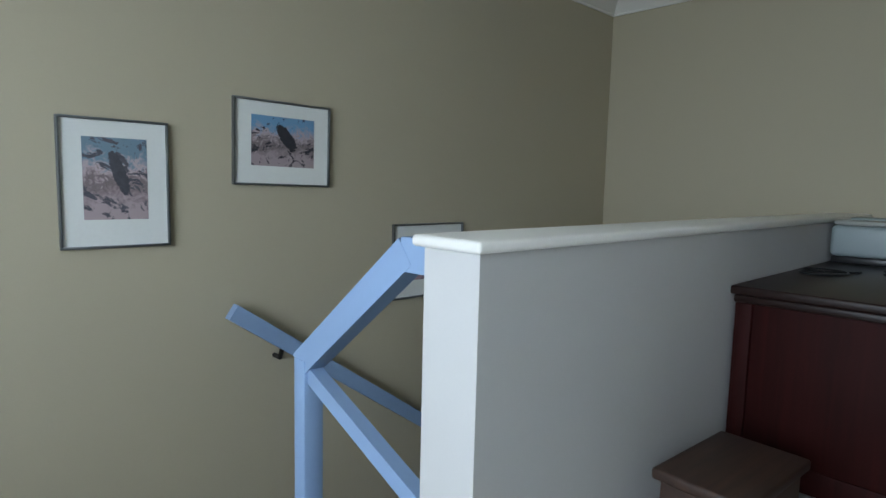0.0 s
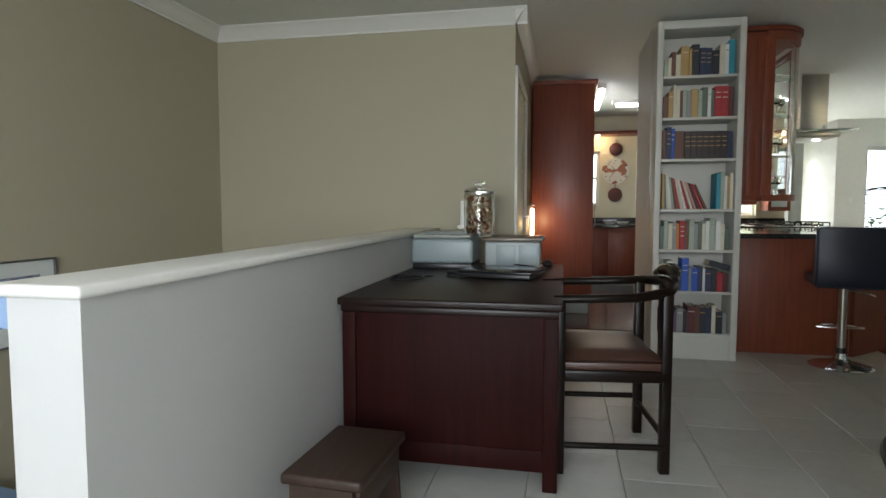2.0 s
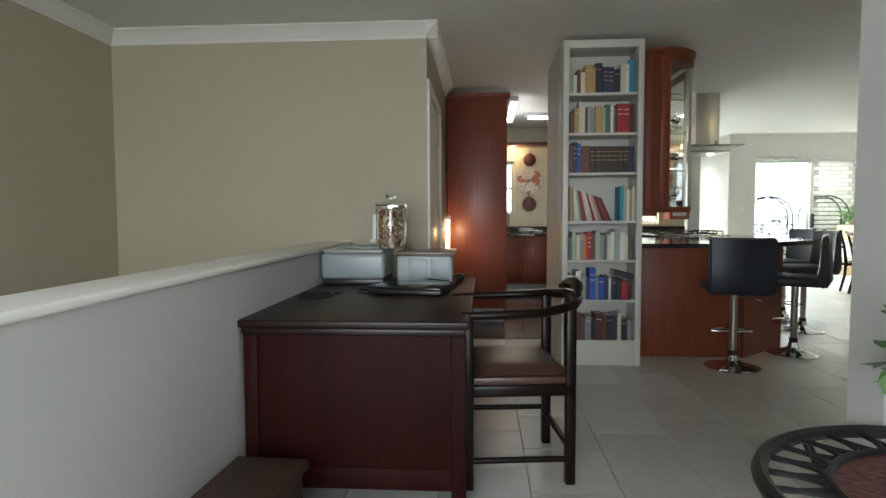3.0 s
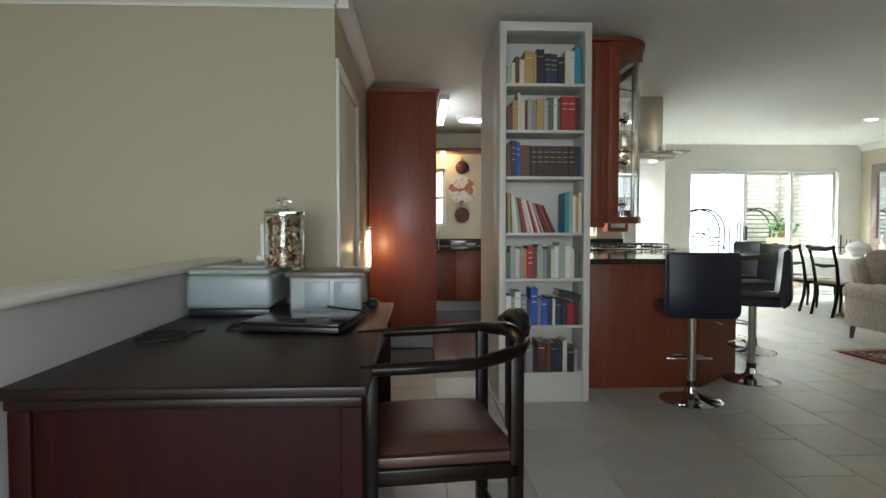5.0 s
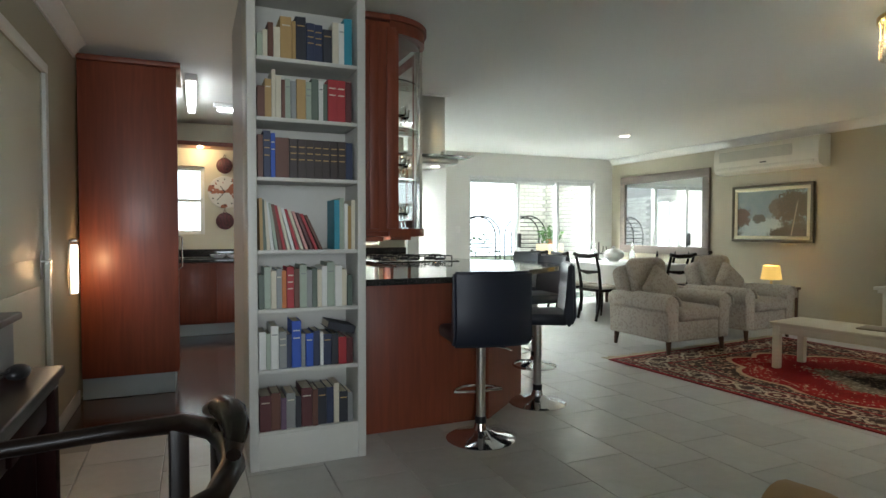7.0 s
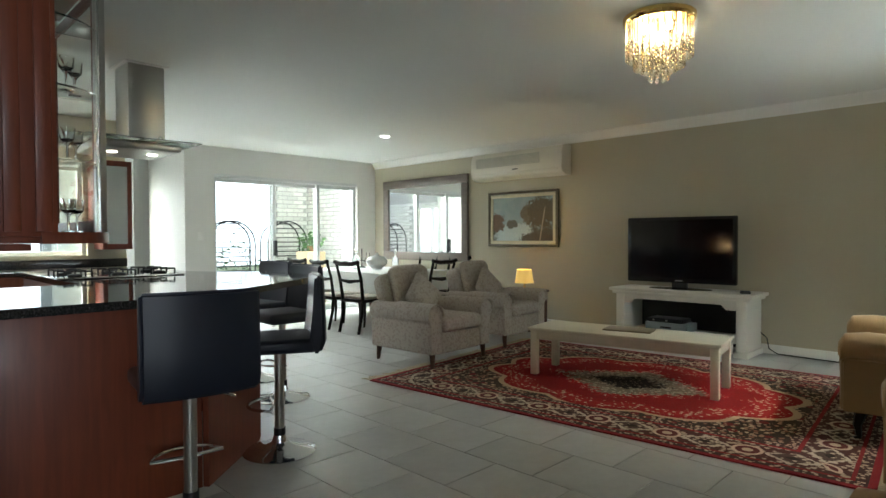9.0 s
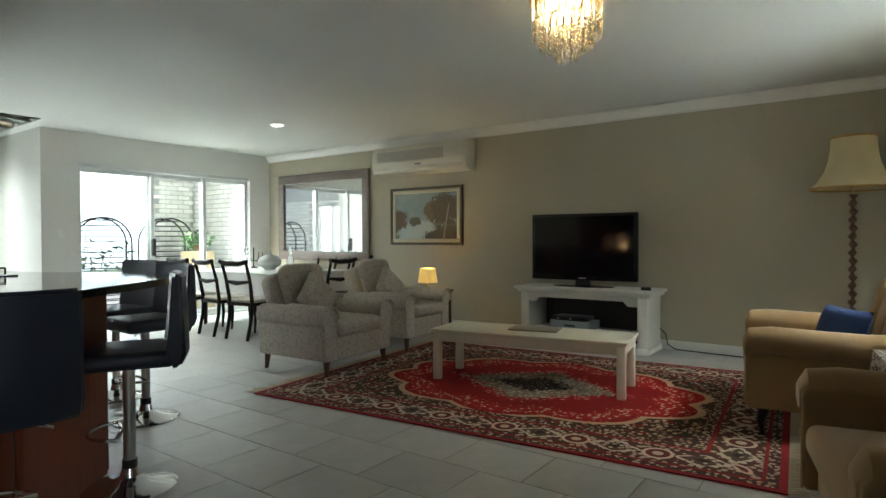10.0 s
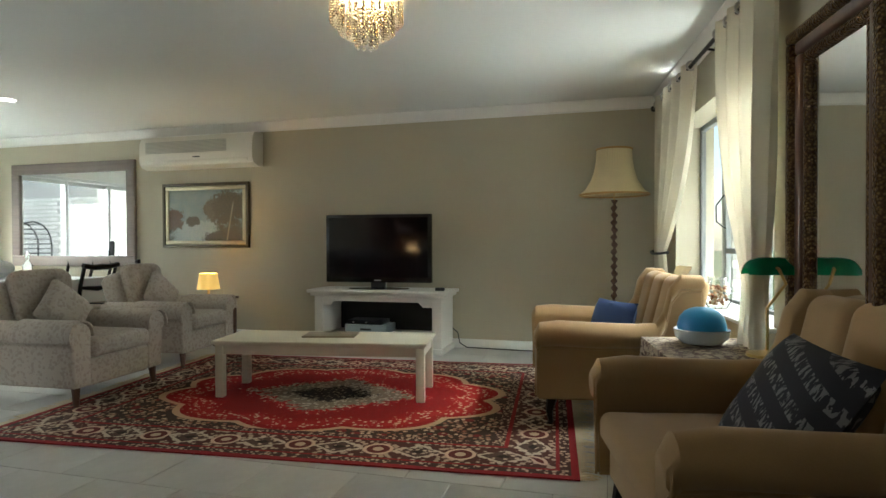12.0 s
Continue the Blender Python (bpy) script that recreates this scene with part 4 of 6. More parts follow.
# hanging corner cabinet with a curved glass front, on the kitchen side of the bookcase wall
hc = thing("display_cabinet", pose(0, 0, 0), "hanging cherry display cabinet with curved glass corner", "cabinet")
part("back_panel", box(B(), 5.70, 6.9, -1.765, -1.742, 1.22, 2.53, 0.003), CHERRY, hc)
part("end_panel", box(B(), 5.68, 5.705, -2.04, -1.767, 1.25, 2.53, 0.004), CHERRY, hc)
for y in (-1.80, -1.88, -1.99):
    part("fluted_stile", box(B(), 5.668, 5.682, y - 0.03, y + 0.03, 1.27, 2.50, 0.005), CHERRY, hc)
def corner_arc(r0, r1, z0, z1, n=14):
    """A quarter-round slab with its centre behind the corner."""
    cx, cy = 5.705 + 0.30, -2.04 + 0.06
    out = [(cx - r1 * math.cos(a), cy - r1 * math.sin(a)) for a in np.linspace(0, math.pi / 2, n)]
    inn = [(cx - r0 * math.cos(a), cy - r0 * math.sin(a)) for a in np.linspace(math.pi / 2, 0, n)]
    return prism(B(), out + inn, z0, z1)
part("top_moulding", corner_arc(0.02, 0.33, 2.47, 2.54), CHERRY, hc)
part("bottom_moulding", corner_arc(0.02, 0.33, 1.22, 1.27), CHERRY, hc)
part("side_filler", box(B(), 5.706, 6.0, -1.99, -1.767, 1.222, 1.25, 0.002), CHERRY, hc)
part("top_board", box(B(), 5.665, 6.005, -1.979, -1.767, 2.541, 2.575, 0.004), CHERRY, hc)
part("top_curve", corner_arc(0.004, 0.345, 2.541, 2.575), CHERRY, hc)
part("top_board", box(B(), 6.007, 6.9, -2.325, -1.767, 2.541, 2.575, 0.004), CHERRY, hc)
for z in (1.58, 1.9, 2.2):
    part("glass_shelf", corner_arc(0.05, 0.29, z, z + 0.008), CLEAR, hc, "clear glass shelf", False)
part("curved_pane", corner_arc(0.294, 0.30, 1.27, 2.47), PANE, hc, "curved clear glass")
part("door_frame", box(B(), 5.98, 6.03, -2.31, -2.27, 1.27, 2.47, 0.004), STEEL, hc, "satin metal door edge")
bm = B()
for x0, x1, z0, z1 in ((6.032, 6.09, 1.27, 2.47), (6.84, 6.9, 1.27, 2.47), (6.09, 6.84, 1.27, 1.33), (6.09, 6.84, 2.41, 2.47)):
    box(bm, x0, x1, -2.30, -2.28, z0, z1, 0.003)
fd = part("front_door", bm, CHERRY, hc)
part("pane", box(B(), 6.09, 6.84, -2.294, -2.288, 1.33, 2.41), PANE, fd, "clear glass", False)
part("bottom_board", box(B(), 6.02, 6.9, -2.275, -1.767, 1.222, 1.25, 0.002), CHERRY, hc)
part("light_rail", box(B(), 5.71, 5.95, -1.95, -1.78, 1.19, 1.22, 0.003), CHERRY, hc)
rnd = random.Random(5)
for i in range(9):
    z = (1.272, 1.59, 1.91)[i % 3]
    a, r = 0.25 + 0.5 * (i // 3), 0.2
    g = thing("wine_glass", pose(6.005 - r * math.cos(a), -1.98 - r * math.sin(a), z), "clear stemmed glass in the display cabinet", "glass", "glasses in the cabinet")
    part("bowl", lathe(B(), [(0.03, 0), (0.03, 0.004), (0.005, 0.008), (0.005, 0.07), (0.03, 0.1), (0.034, 0.15), (0.032, 0.15), (0.026, 0.1), (0.001, 0.085)], seg=12), CLEAR, g)

# ---- the bar
bar = thing("breakfast_bar", pose(0, 0, 0), "cherry panelled breakfast bar with angled corner", "bar")
part("front_panel", box(B(), 5.685, 5.715, -2.64, -1.745, 0, 0.92, 0.002), CHERRY, bar)
part("angled_panel", slab(B(), [(0, 0), (0.69, 0), (0.69, 0.92), (0, 0.92)], "x", 0, 0.03), CHERRY, bar).matrix_basis = Matrix.Translation((5.69, -2.645, 0)) @ Matrix.Rotation(radians(180 + 41.5), 4, "Z")
part("long_panel", box(B(), 6.17, 8.85, -3.21, -3.18, 0, 0.92, 0.002), CHERRY, bar)
part("end_panel", box(B(), 8.82, 8.85, -3.18, -2.45, 0, 0.92, 0.002), CHERRY, bar)
part("kitchen_panel", box(B(), 6.5, 8.82, -2.48, -2.45, 0, 0.92, 0.002), CHERRY, bar)
top = thing("bar_worktop", pose(0, 0, 0), "polished dark granite bar top with a curved overhang", "worktop")
arc = [(6.9 + 0.75 * math.cos(a), -3.15 + 0.75 * math.sin(a)) for a in np.linspace(math.radians(215), math.radians(325), 14)]
bm = prism(B(), [(5.64, -1.745), (5.64, -2.68), (5.9, -3.0)] + arc + [(7.9, -3.42), (8.95, -3.42), (8.95, -2.4), (6.9, -2.4), (6.9, -1.745)], 0.922, 0.962)
part("slab", bm, GRANITE, top)
part("upstand", box(B(), 6.52, 6.9, -1.772, -1.745, 0.962, 1.0, 0.003), GRANITE, top)
part("support_bracket", box(B(), 6.6, 7.3, -3.5, -3.22, 0.88, 0.921, 0.004), STEEL, top)
hob = thing("gas_hob", pose(7.64, -2.80, 0.962), "steel gas hob with black pan supports", "hob")
part("plate", box(B(), -0.28, 0.28, -0.42, 0.42, 0, 0.012, 0.005), CHROME, hob)
for x in (-0.14, 0.14):
    for y in (-0.28, 0.0, 0.28):
        part("burner", lathe(B(), [(0.001, 0.012), (0.045, 0.012), (0.045, 0.026), (0.03, 0.032), (0.001, 0.032)], x, y, 16), IRON, hob)
        bm = B()
        for a in range(4):
            t = a * math.pi / 2 + 0.78
            rod(bm, (x + 0.02 * math.cos(t), y + 0.02 * math.sin(t), 0.05), (x + 0.12 * math.cos(t), y + 0.12 * math.sin(t), 0.05), 0.006)
            rod(bm, (x + 0.12 * math.cos(t), y + 0.12 * math.sin(t), 0.05), (x + 0.12 * math.cos(t), y + 0.12 * math.sin(t), 0.012), 0.006)
        part("pan_support", bm, IRON, hob)
hood = thing("extractor_hood", pose(0, 0, 0), "steel chimney extractor hood with a glass canopy", "extractor hood")
part("chimney", box(B(), 7.67, 7.97, -3.20, -2.93, 1.99, H, 0.006), STEEL, hood)
part("collar", box(B(), 7.64, 8.00, -3.23, -2.90, H - 0.012, H - 0.001, 0.003), TRIM, hood)
part("body", box(B(), 7.38, 7.98, -3.22, -2.66, 1.89, 1.95, 0.02, 3), STEEL, hood)
part("duct_base", box(B(), 7.62, 7.975, -3.21, -2.90, 1.962, 1.99, 0.006), STEEL, hood)
part("glass_canopy", box(B(), 7.25, 8.08, -3.32, -2.56, 1.952, 1.96, 0.003), glass("smoked_canopy", (0.5, 0.55, 0.52)), hood, "smoked glass canopy")
for y in (-3.08, -2.80):
    part("lamp", lathe(B(), [(0.001, 1.884), (0.035, 1.884), (0.035, 1.89), (0.001, 1.89)], 7.62, y, 16), glow("hood_lamp", (1, 0.93, 0.8), 6.0), hood, "small glowing lamp")


def bar_stool(m):
    s = thing("bar_stool", m, "black leatherette bar stool on a chrome pedestal", "stool", "stools at the bar")
    part("base", lathe(B(), [(0.001, 0), (0.205, 0), (0.21, 0.006), (0.19, 0.016), (0.09, 0.035), (0.045, 0.06), (0.034, 0.10), (0.001, 0.10)], seg=40), CHROME, s, "domed chrome base")
    part("column", rod(B(), (0, 0, 0.05), (0, 0, 0.6), 0.028, seg=20), STEEL, s)
    part("collar", rod(B(), (0, 0, 0.09), (0, 0, 0.14), 0.034, seg=20), BLACK, s, "black collar")
    part("footrest", tube(B(), [(0.03, -0.0, 0.28)] + [(0.02 + 0.155 * math.sin(a), -0.155 * math.cos(a), 0.28) for a in np.linspace(0.2, math.pi - 0.2, 18)] + [(0.03, 0.0, 0.28)], 0.009), CHROME, s)
    part("lever", tube(B(), [(0, -0.02, 0.57), (-0.02, -0.14, 0.55), (-0.02, -0.19, 0.53)], 0.006), CHROME, s)
    bm = box(B(), -0.2, 0.2, -0.215, 0.215, 0.6, 0.68, 0.03, 4)
    part("seat", bm, LEATHER, s)
    prof = [(-0.215, 0.60), (-0.17, 0.60), (-0.155, 0.68), (-0.17, 0.80), (-0.185, 1.03), (-0.225, 1.03), (-0.235, 0.80), (-0.24, 0.66)]
    bm = B()
    n = 9
    rings = []
    for i in range(n):
        y = -0.235 + 0.47 * i / (n - 1)
        b = 0.03 * (1 - (2 * i / (n - 1) - 1) ** 2)
        rings.append([bm.verts.new((x - b, y, z)) for x, z in prof])
    for a2, b2 in zip(rings, rings[1:]):
        for k in range(len(prof)):
            bm.faces.new((a2[k], a2[(k + 1) % len(prof)], b2[(k + 1) % len(prof)], b2[k]))
    bm.faces.new(rings[0]), bm.faces.new(rings[-1][::-1])
    bmesh.ops.recalc_face_normals(bm, faces=bm.faces)
    es = [e for e in bm.edges if len(e.link_faces) == 2 and e.calc_face_angle(0) > 0.9]
    bmesh.ops.bevel(bm, geom=es, offset=0.014, segments=3, affect="EDGES")
    part("backrest", bm, LEATHER, s)
    return s


st = bar_stool(pose(5.36, -2.452, 0, 0, 0, -8))
for x, y, a in ((5.86, -3.165, 62), (6.88, -3.77, 88), (7.6, -3.92, 95)):
    copy_thing(st, pose(x, y, 0, 0, 0, a))

# ---- the living room
def rug_material(hx, hy):
    """A red medallion carpet; local x runs along its length."""
    k = Net("persian_carpet")
    sep = k.n.new("ShaderNodeSeparateXYZ")
    k.l.new(k.coords(), sep.inputs[0])
    X, Y = sep.outputs[0], sep.outputs[1]
    ax, ay = k.math("ABSOLUTE", X), k.math("ABSOLUTE", Y)
    edge = k.math("MINIMUM", k.math("SUBTRACT", hx, ax), k.math("SUBTRACT", hy, ay))
    wob = k.noise(22, 3)
    fl = k.voronoi(27)
    fl2 = k.voronoi(9)
    flc = k.voronoi(27, out="Color")
    sc = k.n.new("ShaderNodeSeparateColor")
    k.l.new(flc, sc.inputs[0])
    # field of small flowers on a dark ground
    petals = k.mix(sc.outputs[0], (0.52, 0.40, 0.27), (0.24, 0.10, 0.06))
    field = k.mix(k.math("LESS_THAN", fl, 0.42), (0.055, 0.035, 0.024), petals)
    field = k.mix(k.math("LESS_THAN", fl2, 0.30), field, k.mix(k.math("LESS_THAN", fl, 0.30), (0.16, 0.025, 0.022), (0.46, 0.32, 0.20)))
    # scalloped medallion
    ex, ey = k.math("DIVIDE", X, hx * 0.70), k.math("DIVIDE", Y, hy * 0.64)
    rad = k.math("SQRT", k.math("ADD", k.math("MULTIPLY", ex, ex), k.math("MULTIPLY", ey, ey)))
    ang = k.math("ARCTAN2", ey, ex)
    lob = k.math("MULTIPLY", k.math("ABSOLUTE", k.math("SINE", k.math("MULTIPLY", ang, 5.0))), 0.11)
    r = k.math("SUBTRACT", rad, lob)
    red = k.mix(k.math("LESS_THAN", fl, 0.20), (0.25, 0.009, 0.009), (0.44, 0.24, 0.15))
    red = k.mix(k.between(r, 0.0, 0.66), red, k.mix(wob, (0.27, 0.010, 0.011), (0.18, 0.008, 0.009)))
    lace = k.mix(k.math("LESS_THAN", fl, 0.34), (0.30, 0.016, 0.014), (0.50, 0.36, 0.24))
    red = k.mix(k.between(r, 0.72, 0.86), red, lace)
    col = k.mix(k.math("LESS_THAN", r, 0.965), field, (0.48, 0.33, 0.20))
    col = k.mix(k.math("LESS_THAN", r, 0.92), col, red)
    # centre: a grey-green lozenge with a dark heart
    di = k.math("ADD", k.math("ADD", k.math("ABSOLUTE", k.math("DIVIDE", X, hx * 0.43)), k.math("ABSOLUTE", k.math("DIVIDE", Y, hy * 0.42))), k.math("MULTIPLY", k.math("SUBTRACT", wob, 0.5), 0.75))
    lz = k.mix(k.math("LESS_THAN", fl, 0.38), (0.21, 0.17, 0.115), (0.44, 0.39, 0.29))
    col = k.mix(k.math("LESS_THAN", di, 1.0), col, lace)
    col = k.mix(k.math("LESS_THAN", di, 0.86), col, lz)
    col = k.mix(k.math("LESS_THAN", di, 0.42), col, k.mix(k.math("LESS_THAN", fl, 0.28), (0.03, 0.025, 0.02), (0.20, 0.16, 0.11)))
    # border with alternating lozenges and rosettes along each side
    along = k.math("ADD", k.math("MULTIPLY", X, k.math("GREATER_THAN", k.math("SUBTRACT", hx, ax), k.math("SUBTRACT", hy, ay))), k.math("MULTIPLY", Y, k.math("LESS_THAN", k.math("SUBTRACT", hx, ax), k.math("SUBTRACT", hy, ay))))
    step = 0.46
    ph = k.math("SUBTRACT", k.math("MULTIPLY", k.math("FRACT", k.math("ADD", k.math("DIVIDE", along, step), 0.5)), step), step / 2)
    across = k.math("SUBTRACT", edge, 0.24)
    loz = k.math("ADD", k.math("DIVIDE", k.math("ABSOLUTE", ph), 0.165), k.math("DIVIDE", k.math("ABSOLUTE", across), 0.11))
    ph2 = k.math("SUBTRACT", k.math("ABSOLUTE", ph), step / 2)
    ros = k.math("SQRT", k.math("ADD", k.math("MULTIPLY", ph2, ph2), k.math("MULTIPLY", across, across)))
    bord = k.mix(k.math("LESS_THAN", fl, 0.42), (0.085, 0.034, 0.026), (0.42, 0.32, 0.23))
    bord = k.mix(k.math("LESS_THAN", k.math("ADD", loz, k.math("MULTIPLY", fl, 0.55)), 1.25), bord, (0.52, 0.43, 0.32))
    bord = k.mix(k.math("LESS_THAN", loz, 0.74), bord, k.mix(k.math("LESS_THAN", fl, 0.36), (0.09, 0.055, 0.042), (0.50, 0.40, 0.29)))
    bord = k.mix(k.math("LESS_THAN", loz, 0.26), bord, (0.035, 0.025, 0.02))
    bord = k.mix(k.math("LESS_THAN", ros, 0.085), bord, (0.58, 0.42, 0.30))
    bord = k.mix(k.math("LESS_THAN", ros, 0.065), bord, (0.12, 0.03, 0.025))
    bord = k.mix(k.math("LESS_THAN", ros, 0.03), bord, (0.50, 0.38, 0.26))
    fine = k.mix(k.math("LESS_THAN", k.voronoi(36), 0.40), (0.07, 0.035, 0.028), (0.46, 0.34, 0.24))
    col = k.mix(k.math("LESS_THAN", edge, 0.46), col, fine)
    col = k.mix(k.math("LESS_THAN", edge, 0.40), col, (0.24, 0.02, 0.02))
    col = k.mix(k.math("LESS_THAN", edge, 0.375), col, bord)
    col = k.mix(k.math("LESS_THAN", edge, 0.115), col, (0.22, 0.02, 0.02))
    col = k.mix(k.math("LESS_THAN", edge, 0.095), col, fine)
    col = k.mix(k.math("LESS_THAN", edge, 0.04), col, (0.26, 0.02, 0.025))
    wear = k.noise(1.5, 3)
    col = k.mix(k.math("MULTIPLY", wear, 0.05), col, (0.22, 0.15, 0.11))
    pile = k.noise(420, 2)
    return k.done(col, 0.95, 0, pile, 0.5, 0.004, Specular_IOR_Level=0.1)


RX, RY = 1.77, 1.34
RUG = pose(5.165, -6.055, 0, 0, 0, 5.0)
rug = thing("carpet", RUG, "red Persian carpet with a scalloped centre medallion", "carpet")
bm = B()
g = bmesh.ops.create_grid(bm, x_segments=60, y_segments=44, size=1, matrix=Matrix.Diagonal((RX, RY, 1, 1)))
for v in bm.verts:
    v.co.z = 0.010 + 0.0035 * noise.noise(v.co * 2.3)
ret = bmesh.ops.extrude_face_region(bm, geom=bm.faces[:])
for v in [x for x in ret["geom"] if isinstance(x, bmesh.types.BMVert)]:
    v.co.z = 0.002
bmesh.ops.recalc_face_normals(bm, faces=bm.faces)
part("woven_field", bm, rug_material(RX, RY), rug)
rnd = random.Random(3)
for side in (-1, 1):
    bm = B()
    for i in range(190):
        y = -RY + 2 * RY * (i + 0.5) / 190
        l, d = rnd.uniform(0.06, 0.13), rnd.uniform(-0.04, 0.04)
        tube(bm, [(side * RX, y, 0.008), (side * (RX + l * 0.5), y + d * 0.4, 0.010), (side * (RX + l), y + d, 0.004)], [0.005, 0.004, 0.002], 4)
    tagged(part("fringe", bm, CREAMCLOTH, rug, "cream knotted fringe"), kind="stuff")

tab = thing("coffee_table", pose(5.225, -6.09, 0.012, 0, 0, 9.5) @ Matrix.Diagonal((1, 1, 0.93, 1)), "long cream painted coffee table on the carpet", "coffee table")
part("tabletop", box(B(), -0.80, 0.80, -0.27, 0.27, 0.43, 0.455, 0.006, 2), CREAMWOOD, tab)
part("lip", box(B(), -0.785, 0.785, -0.255, 0.255, 0.415, 0.43, 0.002), CREAMWOOD, tab)
for y in (-0.245, 0.225):
    part("apron", box(B(), -0.72, 0.72, y, y + 0.02, 0.345, 0.415, 0.003), CREAMWOOD, tab)
for x in (-0.775, 0.755):
    part("apron", box(B(), x, x + 0.02, -0.2, 0.2, 0.345, 0.415, 0.003), CREAMWOOD, tab)
for x in (-0.78, 0.72):
    for y in (-0.25, 0.19):
        part("leg", box(B(), x, x + 0.06, y, y + 0.06, 0, 0.415, 0.005), CREAMWOOD, tab)
tray = thing("tray", pose(5.22, -6.14, 0.436, 0, 0, 14), "flat brown patterned tray on the coffee table", "tray")
part("board", box(B(), -0.2, 0.2, -0.12, 0.12, 0, 0.012, 0.004), plain("tray_brown", (0.22, 0.17, 0.11), 0.4, vary=0.35, grain=25, patch=12), tray)

# television and its stand
unit = thing("tv_stand", pose(0, 0, 0), "white painted wooden television stand with an open bay", "tv stand")
part("top", box(B(), 4.73, 6.30, -8.25, -7.72, 0.615, 0.65, 0.008, 3), WHITEWOOD, unit)
part("moulding", box(B(), 4.76, 6.27, -8.25, -7.745, 0.58, 0.614, 0.01, 3), WHITEWOOD, unit)
for x0 in (4.80, 6.13):
    part("side", box(B(), x0, x0 + 0.10, -8.24, -7.77, 0.0, 0.58, 0.006), WHITEWOOD, unit)
for x0 in (4.78, 6.11):
    part("foot", box(B(), x0, x0 + 0.14, -8.24, -7.75, 0, 0.06, 0.006), WHITEWOOD, unit)
part("valance", slab(B(), [(4.90, 0.58), (6.13, 0.58), (6.13, 0.48), (6.05, 0.48), (6.0, 0.53), (5.05, 0.53), (5.0, 0.48), (4.90, 0.48)], "y", -7.80, -7.78), WHITEWOOD, unit, "", False)
part("shelf", box(B(), 4.90, 6.13, -8.24, -7.78, 0.14, 0.175, 0.003), WHITEWOOD, unit)
part("base_rail", box(B(), 4.94, 6.13, -7.82, -7.79, 0.03, 0.14, 0.004), WHITEWOOD, unit)
part("back_panel", box(B(), 4.90, 6.13, -8.245, -8.225, 0.03, 0.58), BLACK, unit, "dark back panel", False)
box_p = thing("media_player", pose(5.66, -7.98, 0.175), "silver media player in the television stand", "media player")
part("case", box(B(), -0.24, 0.24, -0.13, 0.15, 0.008, 0.10, 0.006), SILVER, box_p)
part("slot", box(B(), -0.06, 0.06, 0.148, 0.153, 0.04, 0.06), BLACK, box_p, "", False)
for x in (-0.2, 0.2):
    part("foot", rod(B(), (x, 0.1, 0), (x, 0.1, 0.01), 0.015), BLACK, box_p)
dec = thing("decoder", pose(5.68, -7.97, 0.275), "flat black decoder on top of the media player", "decoder")
part("case", box(B(), -0.2, 0.2, -0.12, 0.12, 0, 0.045, 0.006), BLACK, dec)
for x in (-0.03, 0.12):
    part("button_light", box(B(), x, x + 0.02, 0.119, 0.123, 0.015, 0.03), STEEL, dec, "", False)
tv = thing("television", pose(5.57, -7.99, 0.65, 0, 0, 3), "black flat-screen television switched off", "television")
part("bezel", box(B(), -0.60, 0.60, -0.03, 0.035, 0.07, 0.81, 0.012, 3), plain("gloss_black_bezel", (0.010, 0.010, 0.011), 0.15), tv)
part("screen", box(B(), -0.56, 0.56, 0.035, 0.039, 0.125, 0.775), plain("dark_screen", (0.006, 0.005, 0.007), 0.08, vary=0.2), tv, "dark glossy screen", False)
part("neck", box(B(), -0.08, 0.08, -0.03, 0.03, 0.01, 0.08, 0.005), BLACK, tv)
part("foot", lathe(B(), [(0.001, 0), (0.3, 0), (0.3, 0.008), (0.08, 0.018), (0.001, 0.02)], seg=32), plain("gloss_black_foot", (0.012, 0.012, 0.013), 0.15), tv).matrix_basis = Matrix.Diagonal((1.15, 0.42, 1, 1))
part("logo_bar", box(B(), -0.04, 0.04, 0.035, 0.038, 0.09, 0.10), STEEL, tv, "small silver badge", False)
rc = thing("remote_control", pose(4.84, -7.86, 0.65, 0, 0, 20), "small black ornament on the television stand", "ornament")
part("body", box(B(), -0.05, 0.05, -0.025, 0.025, 0, 0.035, 0.012, 3), BLACK, rc)
cb = thing("power_cable", pose(0, 0, 0), "black cable trailing along the skirting", "cable")
part("flex", tube(B(), [(4.83, -8.23, 0.24), (4.74, -8.22, 0.17), (4.72, -8.22, 0.06), (4.64, -8.22, 0.012), (4.0, -8.20, 0.008), (3.2, -8.22, 0.008)], 0.006, 6), BLACK, cb)

TVWALL = Matrix.Translation((0, -8.259, 0)) @ Matrix.Rotation(math.pi, 4, "Z")
k = Net("landscape_painting")
sep = k.n.new("ShaderNodeSeparateXYZ")
k.l.new(k.coords("Generated"), sep.inputs[0])
gx, gz = sep.outputs[0], sep.outputs[2]
n1, n2, n3 = k.noise(4, 6, None, 0.65, 0.6), k.noise(13, 6, None, 0.7, 0.5), k.noise(45, 4, None, 0.7)
skyc = k.mix(n1, (0.11, 0.20, 0.23), (0.36, 0.38, 0.33))
land = k.mix(n2, (0.025, 0.028, 0.016), (0.13, 0.11, 0.065))
water = k.mix(n3, (0.20, 0.31, 0.33), (0.62, 0.62, 0.55))
lvl = k.math("ADD", gz, k.math("MULTIPLY", k.math("SUBTRACT", n2, 0.5), 0.35))
col = k.mix(k.below(lvl, 0.34, 0.08), skyc, land)
wx = k.math("ADD", k.math("ABSOLUTE", k.math("SUBTRACT", gx, 0.36)), k.math("MULTIPLY", k.math("SUBTRACT", n2, 0.5), 0.3))
